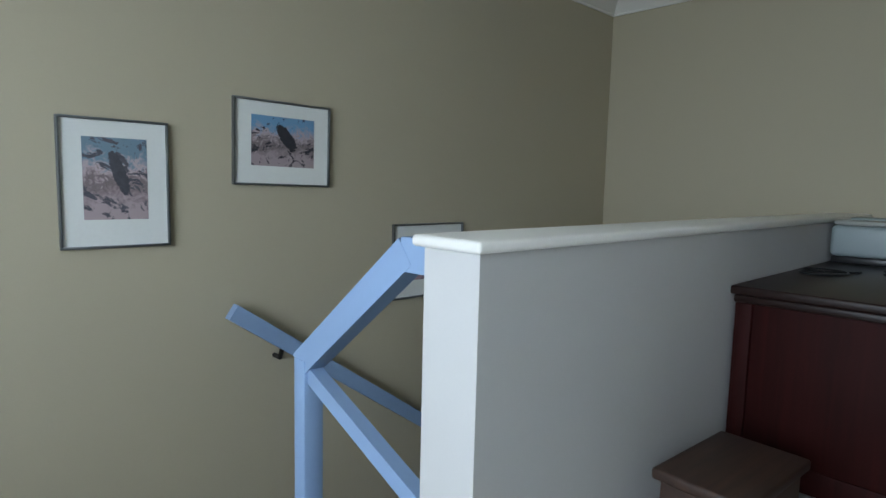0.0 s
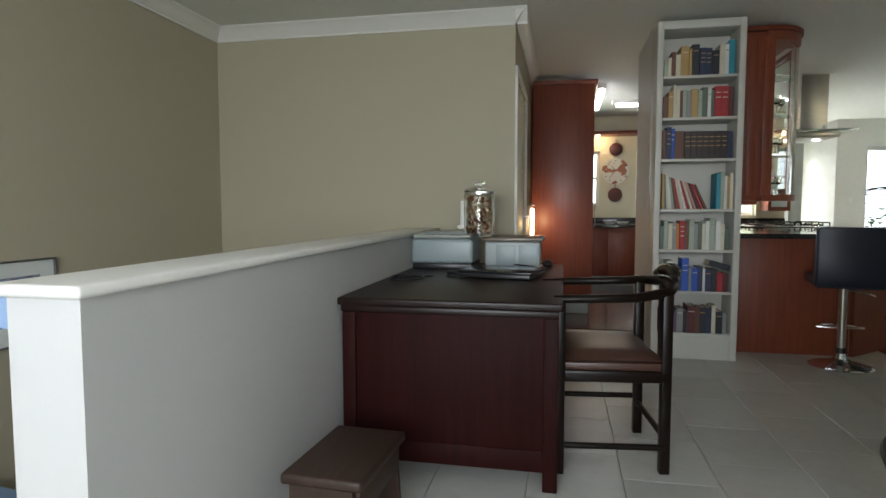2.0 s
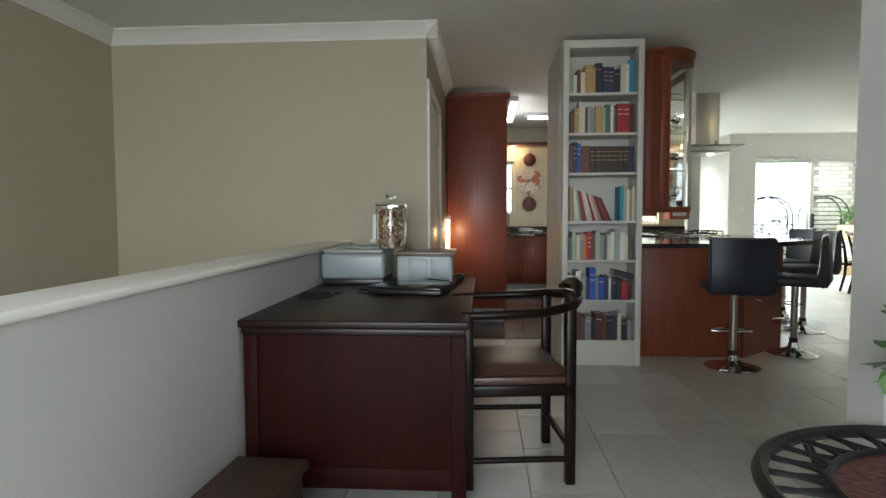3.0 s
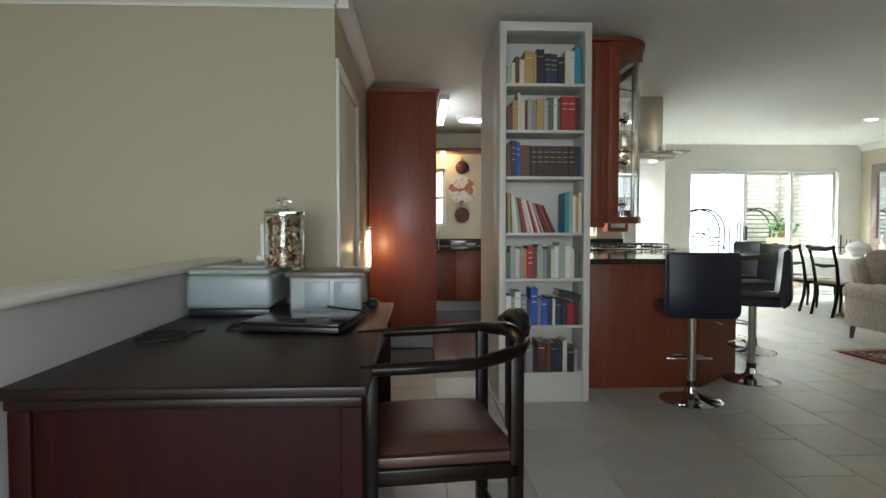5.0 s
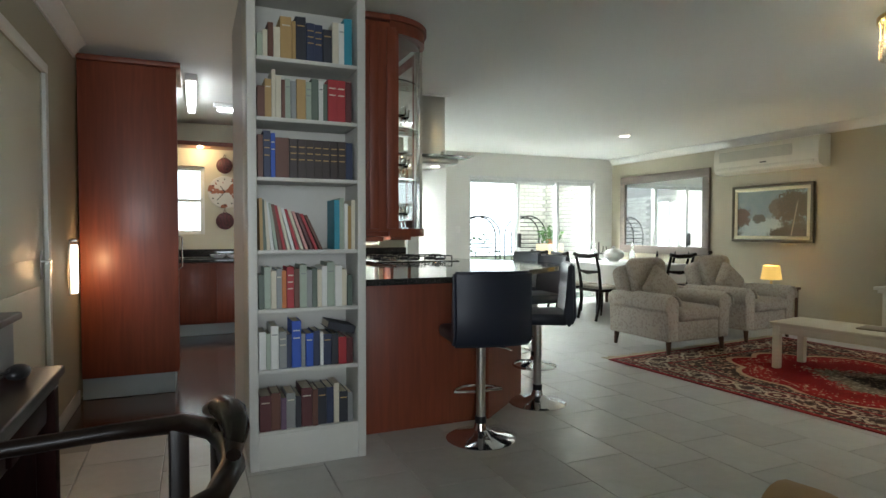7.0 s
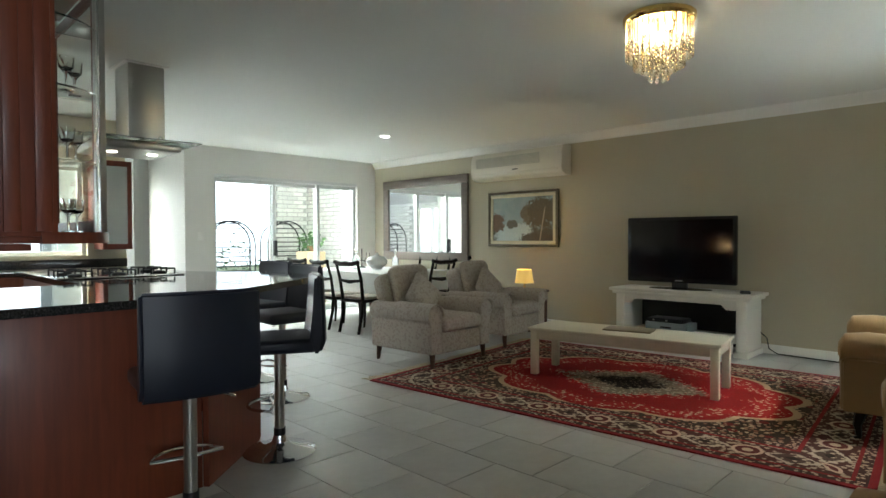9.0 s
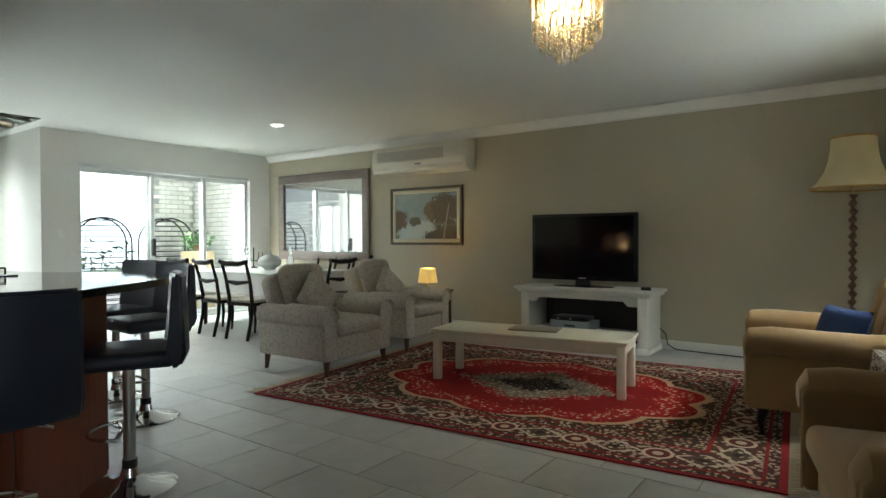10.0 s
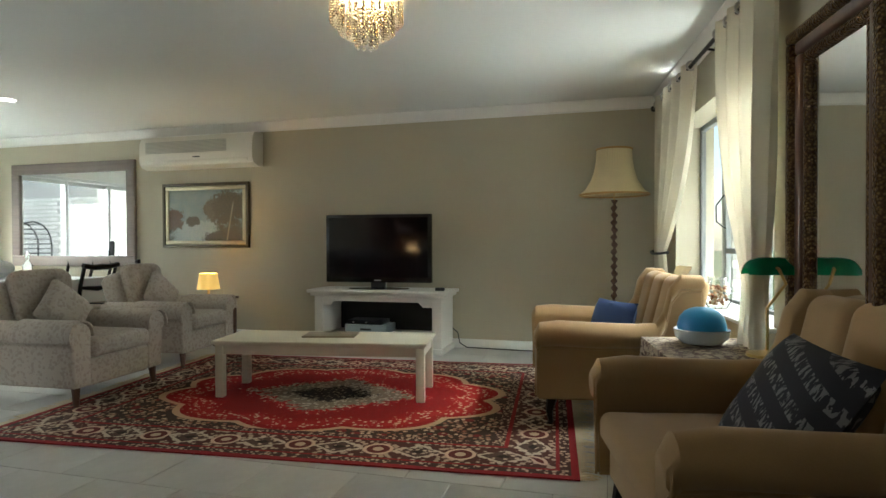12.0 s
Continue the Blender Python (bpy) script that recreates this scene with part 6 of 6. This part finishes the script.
for i in range(13):
    x = -0.13 + 0.26 * i / 12
    f = math.sqrt(max(0.02, 1 - (abs(x) / 0.135) ** 4))
    rg.append([bm.verts.new((x, 0.075 * f * math.cos(t) + 0.02, 0.41 + 0.085 * f * math.sin(t))) for t in np.linspace(0, math.pi, 14)])
for a2, b2 in zip(rg, rg[1:]):
    for j in range(13):
        bm.faces.new((a2[j], a2[j + 1], b2[j + 1], b2[j]))
bmesh.ops.solidify(bm, geom=bm.faces[:], thickness=0.006)
part("shade", bm, plain("green_glass", (0.008, 0.26, 0.12), 0.12, vary=0.06), bl, "green glass shade")
sj = thing("shell_jar", BAY @ pose(2.0, -0.02, 0.705), "clear jar of shells on the window sill", "jar")
part("glass_body", lathe(B(), [(0.06, 0), (0.085, 0.05), (0.085, 0.13), (0.055, 0.19), (0.065, 0.21), (0.06, 0.21), (0.05, 0.19), (0.079, 0.13), (0.079, 0.055), (0.055, 0.008), (0.001, 0.008)], cap=False), CLEAR, sj)
bm = B()
rnd = random.Random(9)
for i in range(70):
    a, r, z = rnd.uniform(0, 6.283), 0.06 * math.sqrt(rnd.random()), rnd.uniform(0.03, 0.15)
    bmesh.ops.create_icosphere(bm, subdivisions=1, radius=1, matrix=Matrix.LocRotScale((r * math.cos(a), r * math.sin(a), z), Euler((rnd.uniform(0, 6), rnd.uniform(0, 6), 0)), (0.016, 0.012, 0.01)))
part("shells", bm, BISC, sj, "brown and cream shells", False)

# tall gilt mirror standing on the bay wall
gm = thing("tall_mirror", BAY @ pose(3.605, 0, 1.35), "tall mirror in a carved gilt and mahogany frame", "mirror")
k = Net("carved_gilt")
cv = k.voronoi(85)
GILT = k.done(k.ramp(cv, (0.1, (0.30, 0.19, 0.075)), (0.6, (0.09, 0.045, 0.02))), 0.4, 0.6, cv, 1.0, 0.02)
w, h = 0.77, 1.50
for inset, fw, d0, mt, nm in ((0.0, 0.05, 0.075, GILT, "carved_moulding"), (0.05, 0.06, 0.055, WALNUT, "mahogany_moulding"), (0.11, 0.04, 0.045, GILT, "gilt_slip")):
    W, Hh = w / 2 - inset, h / 2 - inset
    for b in ((-W, W, Hh - fw, Hh), (-W, W, -Hh, -Hh + fw), (-W, -W + fw, -Hh + fw, Hh - fw), (W - fw, W, -Hh + fw, Hh - fw)):
        part(nm, box(B(), b[0], b[1], -d0, -0.003, b[2], b[3], 0.016, 3), mt, gm)
part("glass", box(B(), -w / 2 + 0.145, w / 2 - 0.145, -0.018, -0.004, -h / 2 + 0.145, h / 2 - 0.145), MIRROR, gm, "mirror glass", False)

# curtains
CURT = translucent("curtain_linen", (0.66, 0.61, 0.49), 0.35)
pole = thing("curtain_pole", BAY @ pose(0, -0.11, 2.42), "dark metal curtain pole across the window", "curtain pole")
part("pole", rod(B(), (0.30, 0, 0), (3.6, 0, 0), 0.014, seg=12), IRON, pole)
for x in (0.28, 3.62):
    part("finial", lathe(B(), [(0.001, -0.03), (0.025, -0.02), (0.03, 0), (0.025, 0.02), (0.001, 0.03)], x, 0, 12), IRON, pole)
for x in (0.4, 2.05, 3.5):
    part("bracket", rod(B(), (x, 0, 0), (x, 0.108, -0.02), 0.008), IRON, pole)


def curtain(a0, a1, tie_z, gather, lab, cx0, cx1):
    """Hangs from the pole between a0 and a1, gathered at tie_z to between cx0 and cx1."""
    c = thing("curtain", BAY @ pose(0, -0.11, 0), lab, "curtain", "curtains at the window")
    bm = B()
    nu, nv = 90, 40
    g2 = {}
    for j in range(nv + 1):
        z = 2.46 - (2.46 - 0.02) * j / nv
        if z > tie_z:
            t = (2.46 - z) / (2.46 - tie_z)
            f = t ** 2.2
        else:
            f = 1 - 0.35 * min(1, (tie_z - z) / 0.9)
        l, r = a0 + (cx0 - a0) * f, a1 + (cx1 - a1) * f
        amp = 0.045 * (1 - f) + 0.028 * f
        for i in range(nu + 1):
            u = i / nu
            g2[i, j] = bm.verts.new((l + (r - l) * u, amp * math.sin(u * math.pi * 9) - 0.03 * f + 0.008 * math.sin(u * 31 + z * 3), z))
    for j in range(nv):
        for i in range(nu):
            bm.faces.new((g2[i, j], g2[i, j + 1], g2[i + 1, j + 1], g2[i + 1, j]))
    bmesh.ops.solidify(bm, geom=bm.faces[:], thickness=0.004)
    part("cloth", bm, CURT, c)
    for i in range(5):
        u = (i * 2 + 0.5) / 9
        x = a0 + (a1 - a0) * u
        part("eyelet", tube(B(), [(x + 0.004, 0.032 * math.cos(t), 2.42 + 0.032 * math.sin(t)) for t in np.linspace(0, 2 * math.pi, 18, endpoint=False)], 0.008, 6, True), STEEL, c, "dark metal eyelet")
    if gather:
        part("tieback", tube(B(), [(cx0 - 0.02, 0.06, tie_z + 0.03), (cx0 - 0.015, -0.07, tie_z), ((cx0 + cx1) / 2, -0.085, tie_z - 0.015), (cx1 + 0.02, -0.06, tie_z - 0.01), (cx1 + 0.02, 0.02, tie_z)], 0.011), IRON, c, "black cord tieback")
    return c


curtain(0.38, 1.75, 1.06, True, "cream curtain gathered by a black tieback", 0.52, 0.82)
curtain(2.28, 3.2, 0.95, False, "cream curtain drawn in beside the mirror", 2.86, 3.14)

# ---- the dining end
dt = thing("dining_table", pose(9.85, -7.05, 0), "long dining table under a white cloth", "dining table")
for x in (-0.75, 0.75):
    for y in (-0.5, 0.5):
        part("leg", rod(B(), (x, y, 0), (x, y, 0.72), 0.025, 0.04, 10), WALNUT, dt)
part("tabletop", box(B(), -0.95, 0.95, -0.62, 0.62, 0.72, 0.75, 0.006), WALNUT, dt)
dc = thing("dining_tablecloth", pose(9.85, -7.05, 0.75), "white cloth hanging over the dining table", "tablecloth")
bm = B()
ring = []
per = [(x, -0.64) for x in np.linspace(-0.97, 0.97, 40)] + [(0.97, y) for y in np.linspace(-0.62, 0.62, 26)] + [(x, 0.64) for x in np.linspace(0.97, -0.97, 40)] + [(-0.97, y) for y in np.linspace(0.62, -0.62, 26)]
lo = [bm.verts.new((x * (1.015 + 0.008 * math.sin(i * 1.3)), y * (1.02 + 0.012 * math.sin(i * 1.3)), -0.27)) for i, (x, y) in enumerate(per)]
hi = [bm.verts.new((x, y, 0.004)) for x, y in per]
for i in range(len(per)):
    j = (i + 1) % len(per)
    bm.faces.new((lo[i], lo[j], hi[j], hi[i]))
bm.faces.new(hi)
part("cloth", bm, WHITECLOTH, dc)


def dining_chair(m):
    """Faces local +x."""
    c = thing("dining_chair", m, "dark wooden dining chair with a floral seat", "chair", "chairs round the dining table")
    for s in (-1, 1):
        part("back_post", tube(B(), [(-0.27, s * 0.18, 0), (-0.21, s * 0.185, 0.25), (-0.20, s * 0.19, 0.45), (-0.24, s * 0.2, 0.7), (-0.31, s * 0.205, 0.94)], [0.02, 0.022, 0.024, 0.02, 0.018], 8), EBONY, c)
        part("leg", tube(B(), [(0.2, s * 0.21, 0.43), (0.215, s * 0.21, 0.2), (0.2, s * 0.21, 0)], [0.026, 0.02, 0.014], 8), EBONY, c)
    part("crest_rail", tube(B(), [(-0.31, -0.225, 0.925), (-0.32, -0.1, 0.90), (-0.32, 0, 0.905), (-0.32, 0.1, 0.90), (-0.31, 0.225, 0.925)], [0.028, 0.03, 0.034, 0.03, 0.028], 8), EBONY, c)
    part("middle_rail", tube(B(), [(-0.25, -0.2, 0.69), (-0.26, 0, 0.67), (-0.25, 0.2, 0.69)], [0.016, 0.028, 0.016], 8), EBONY, c)
    part("seat_frame", box(B(), -0.22, 0.23, -0.22, 0.22, 0.40, 0.44, 0.006), EBONY, c)
    part("seat", box(B(), -0.2, 0.22, -0.21, 0.21, 0.44, 0.475, 0.015, 3), FLORAL, c, "floral cloth seat")
    return c


d1 = dining_chair(pose(9.05, -6.22, 0, 0, 0, -84))
for x, y, a in ((9.62, -6.22, -94), (10.3, -6.28, -90), (9.2, -7.93, 90), (9.9, -7.93, 90), (8.72, -7.1, 0)):
    copy_thing(d1, pose(x, y, 0, 0, 0, a))
tu = thing("soup_tureen", pose(9.75, -7.0, 0.755), "white china tureen with a lid on the table", "tureen")
part("body", lathe(B(), [(0.001, 0), (0.08, 0), (0.07, 0.02), (0.15, 0.08), (0.16, 0.13), (0.15, 0.15), (0.001, 0.15)]), plain("pale_china", (0.68, 0.70, 0.68), 0.2), tu)
part("lid", lathe(B(), [(0.155, 0.151), (0.12, 0.19), (0.04, 0.215), (0.025, 0.23), (0.03, 0.25), (0.001, 0.26)], cap=False), plain("pale_china_lid", (0.68, 0.70, 0.68), 0.2), tu)
for x, y in ((10.15, -6.9), (10.25, -7.0), (9.5, -7.15)):
    dcn = thing("decanter", pose(x, y, 0.755), "tall clear glass decanter on the dining table", "decanter")
    part("body", lathe(B(), [(0.001, 0), (0.05, 0), (0.05, 0.16), (0.02, 0.2), (0.02, 0.26), (0.03, 0.28), (0.012, 0.32), (0.001, 0.32)], seg=16), CLEAR, dcn)
cdl = thing("candelabra", pose(10.45, -7.25, 0.755), "dark iron candelabra with five arms", "candelabra")
part("stem", lathe(B(), [(0.001, 0), (0.07, 0), (0.06, 0.012), (0.01, 0.03), (0.01, 0.3), (0.001, 0.31)], seg=12), IRON, cdl)
for i in range(5):
    a = 2 * math.pi * i / 5
    part("arm", tube(B(), [(0, 0, 0.12), (0.07 * math.cos(a), 0.07 * math.sin(a), 0.1), (0.13 * math.cos(a), 0.13 * math.sin(a), 0.16), (0.13 * math.cos(a), 0.13 * math.sin(a), 0.24)], 0.006, 6), IRON, cdl)

# switches
for m, y in ((pose(11.368, -5.02, 1.27), 0),):
    sw = thing("light_switch", m, "white plastic light switch on the wall", "switch")
    part("plate", box(B(), -0.008, 0.0, -0.04, 0.04, -0.06, 0.06, 0.003), TRIM, sw)
    part("rocker", box(B(), -0.012, -0.008, -0.012, 0.012, -0.02, 0.02, 0.001), TRIM, sw)

# ---- the patio and garden
wall("patio_floor", [(11.62, 17.5, -9.6, -4.0, -0.3, -0.02)], plain("patio_paving", (0.42, 0.40, 0.36), 0.85, vary=0.15, grain=20), "pale stone patio paving")
wall("patio_roof", [(11.62, 14.2, -9.6, -5.1, 2.62, 2.78)], TRIM, "white painted patio ceiling")
wall("patio_wall", [(11.62, 13.6, -8.42, -8.2, -0.3, 2.62), (13.6, 13.85, -8.42, -7.55, -0.3, 2.62)], plain("mortar_white", (0.36, 0.36, 0.34), 0.9), "white painted brick patio wall")
wall("garden_wall", [(-60, 60, -40, -39.5, -3, -1.2)], plain("hedge_green", (0.06, 0.10, 0.04), 0.9, vary=0.4, grain=6), "far garden hedge")
k = Net("white_painted_brick")
WBRICK = k.done(k.mix(k.random(), (0.50, 0.50, 0.47), (0.66, 0.65, 0.61)), 0.85, 0, k.noise(60, 4), 0.4, 0.004)
pw = bpy.data.objects["patio_wall"]
bm = box(B(), -0.11, 0.11, -0.008, 0.008, -0.034, 0.034, 0.004, 1)
bme = mesh("brick", bm, WBRICK, False)
bmx = box(B(), -0.008, 0.008, -0.11, 0.11, -0.034, 0.034, 0.004, 1)
bmex = mesh("brick", bmx, WBRICK, False)
for r in range(30):
    z = 0.02 + 0.085 * r
    for c in range(8):
        o = new("brick", bme)
        o.parent, o.location = pw, (11.78 + 0.235 * c + (0.1175 if r % 2 else 0), -8.197, z)
    for c in range(3):
        o = new("brick", bmex)
        o.parent, o.location = pw, (13.597, -8.1 + 0.235 * c + (0.1 if r % 2 else 0), z)

# brick wall across the patio with a glazed door, and the brick pier outside the bay window
sw = wall("patio_side_wall", [(11.62, 13.3, -4.4, -4.2, -0.3, 2.62), (14.5, 17.5, -4.4, -4.2, -0.3, 2.62), (13.3, 14.5, -4.4, -4.2, 2.1, 2.62)], plain("mortar_pale", (0.36, 0.36, 0.34), 0.9), "white painted brick wall across the patio")
for r in range(20):
    z = 0.5 + 0.085 * r
    for c in range(24):
        x = 11.75 + 0.235 * c + (0.1175 if r % 2 else 0)
        if 13.15 < x < 14.65 and z < 2.1:
            continue
        o = new("brick", bme)
        o.parent, o.location = sw, (x, -4.403, z)
gd = tagged(new("door_3"), "white framed glazed door across the patio", "", "", "structure")
bm = B()
for x0, x1 in ((13.3, 13.42), (13.86, 13.94), (14.38, 14.5)):
    box(bm, x0, x1, -4.36, -4.26, 0, 2.1, 0.005)
box(bm, 13.42, 14.38, -4.36, -4.26, 2.0, 2.1, 0.005)
part("door_frame", bm, TRIM, gd)
pier = wall("bay_pier", [(0.30, 0.62, 0.5, 0.75, -0.3, 2.6)], plain("mortar_grey", (0.36, 0.36, 0.34), 0.9), "white painted brick pier outside the window", BAY)
for r in range(28):
    o = new("brick", bmex)
    o.parent, o.location = pier, (0.622, 0.62 + (0.03 if r % 2 else -0.02), 0.1 + 0.085 * r)
rk = thing("garden_rack", pose(13.1, -7.3, -0.02, 0, 0, 90), "arched black wire plant rack on the patio", "plant rack")
arch = [(-0.42, 0, 0)] + [(-0.42 * math.cos(a), 0, 1.15 + 0.42 * math.sin(a)) for a in np.linspace(0, math.pi, 20)] + [(0.42, 0, 0)]
part("arch", tube(B(), arch, 0.014, 6), IRON, rk)
part("arch", tube(B(), [(x, 0.28, z) for x, y, z in arch], 0.014, 6), IRON, rk)
for i in range(17):
    z = 0.12 + 0.088 * i
    w2 = 0.42 if z < 1.15 else math.sqrt(max(0.001, 0.42 ** 2 - (z - 1.15) ** 2))
    bm = B()
    for y in ((0, 0.28) if i % 4 else (0, 0.07, 0.14, 0.21, 0.28)):
        rod(bm, (-w2, y, z), (w2, y, z), 0.007, seg=6)
    part("wire_shelf", bm, IRON, rk)
copy_thing(rk, pose(13.35, -6.35, -0.02, 0, 0, 82))
sd2 = thing("plant_stand", pose(12.5, -7.6, -0.02), "wooden stand with a leafy pot plant", "plant stand")
part("box", box(B(), -0.2, 0.2, -0.2, 0.2, 0, 1.0, 0.01), plain("pale_wood_stand", (0.45, 0.34, 0.2), 0.6), sd2)
bm = B()
rnd = random.Random(8)
for i in range(120):
    c = Vector((rnd.gauss(0, 0.09), rnd.gauss(0, 0.09), 1.16 + rnd.gauss(0, 0.08)))
    q = Euler((rnd.uniform(0, 6), rnd.uniform(0, 6), rnd.uniform(0, 6))).to_matrix()
    bm.faces.new([bm.verts.new(c + q @ (Vector(p) * 0.05)) for p in ((0, -1, 0), (0.5, 0, 0.1), (0, 1.2, 0), (-0.5, 0, 0.1))])
part("foliage", bm, LEAF, sd2, "green leaves", False)
part("pot", lathe(B(), [(0.05, 1.0), (0.08, 1.1), (0.075, 1.1), (0.05, 1.01)], cap=False), plain("clay", (0.3, 0.13, 0.07), 0.8), sd2, "clay pot")


def garden_bush(m, seed, n, sx, sz, lab):
    o = thing("bush", m, lab, "bush", "garden shrubs")
    r2 = random.Random(seed)
    bm = B()
    for i in range(n):
        a, u = r2.uniform(0, 6.283), r2.random() ** 0.5
        z = r2.uniform(0.1, 1) * sz * (1 - 0.5 * u * u)
        c = Vector((sx * u * math.cos(a), sx * u * math.sin(a), z))
        q = Euler((r2.uniform(0, 6), r2.uniform(0, 6), r2.uniform(0, 6))).to_matrix()
        s = r2.uniform(0.06, 0.16)
        bm.faces.new([bm.verts.new(c + q @ (Vector(p) * s)) for p in ((0, -1, 0), (0.4, 0, 0.15), (0, 1.3, 0), (-0.4, 0, 0.15))])
    part("foliage", bm, LEAF, o, "", False)
    part("trunk", rod(B(), (0, 0, -0.1), (0, 0, sz * 0.7), 0.06, 0.02, 8), WALNUT, o)
    return o


garden_bush(pose(20, -6.0, -3.0), 1, 900, 2.0, 4.4, "broad leafy garden shrub in sunlight")
garden_bush(pose(24, -9.5, -3.0), 2, 900, 2.4, 4.2, "broad leafy garden shrub in sunlight")
garden_bush(pose(22, -3.2, -3.0), 3, 900, 2.2, 4.0, "broad leafy garden shrub in sunlight")
garden_bush(pose(30, -13, -3.0), 4, 900, 3.0, 5.0, "tall leafy garden shrub in sunlight")

# ---- floor tiles, laid in broken bond
k = Net("pale_grey_floor_tile")
rv = k.random()
cl1, cl2 = k.noise(2.2, 5, None, 0.6, 0.8), k.noise(18, 4)
f = k.math("ADD", k.math("MULTIPLY", cl1, 0.6), k.math("ADD", k.math("MULTIPLY", cl2, 0.2), k.math("MULTIPLY", rv, 0.2)))
TILE = k.done(k.ramp(f, (0.3, (0.38, 0.375, 0.35)), (0.7, (0.53, 0.525, 0.495))), k.math("ADD", 0.22, k.math("MULTIPLY", cl1, 0.2)), 0, cl2, 0.08, 0.001)
floor = bpy.data.objects["floor"]
TW, TD = 0.48, 0.40
tile_mesh = mesh("tile", box(B(), -TW / 2 + 0.002, TW / 2 - 0.002, -TD / 2 + 0.002, TD / 2 - 0.002, -0.012, 0, 0.0015, 1), TILE, False)
rest = B()
count = 0
for r in range(24):
    y = 0.5 - TD / 2 - TD * r
    for c in range(30):
        x = -1.4 + TW * c + (TW / 2 if r % 2 else 0) + TW / 2
        lim = 6.4 if y > -2.5 else 12.8
        if x + TW / 2 > lim + 0.02 or y - TD / 2 < -8.4 or (x < 1.7 and y < -3.4) :
            continue
        near = 1.0 < x < 7.4 and -5.2 < y < 0.5
        if near and count < 300:
            o = new("tile", tile_mesh)
            o.parent, o.location = floor, (x, y, 0.0)
            count += 1
        else:
            box(rest, x - TW / 2 + 0.0025, x + TW / 2 - 0.0025, y - TD / 2 + 0.0025, y + TD / 2 - 0.0025, -0.012, 0)
tagged(part("tile_field", rest, TILE, floor, "pale grey floor tiles", False), kind="stuff")
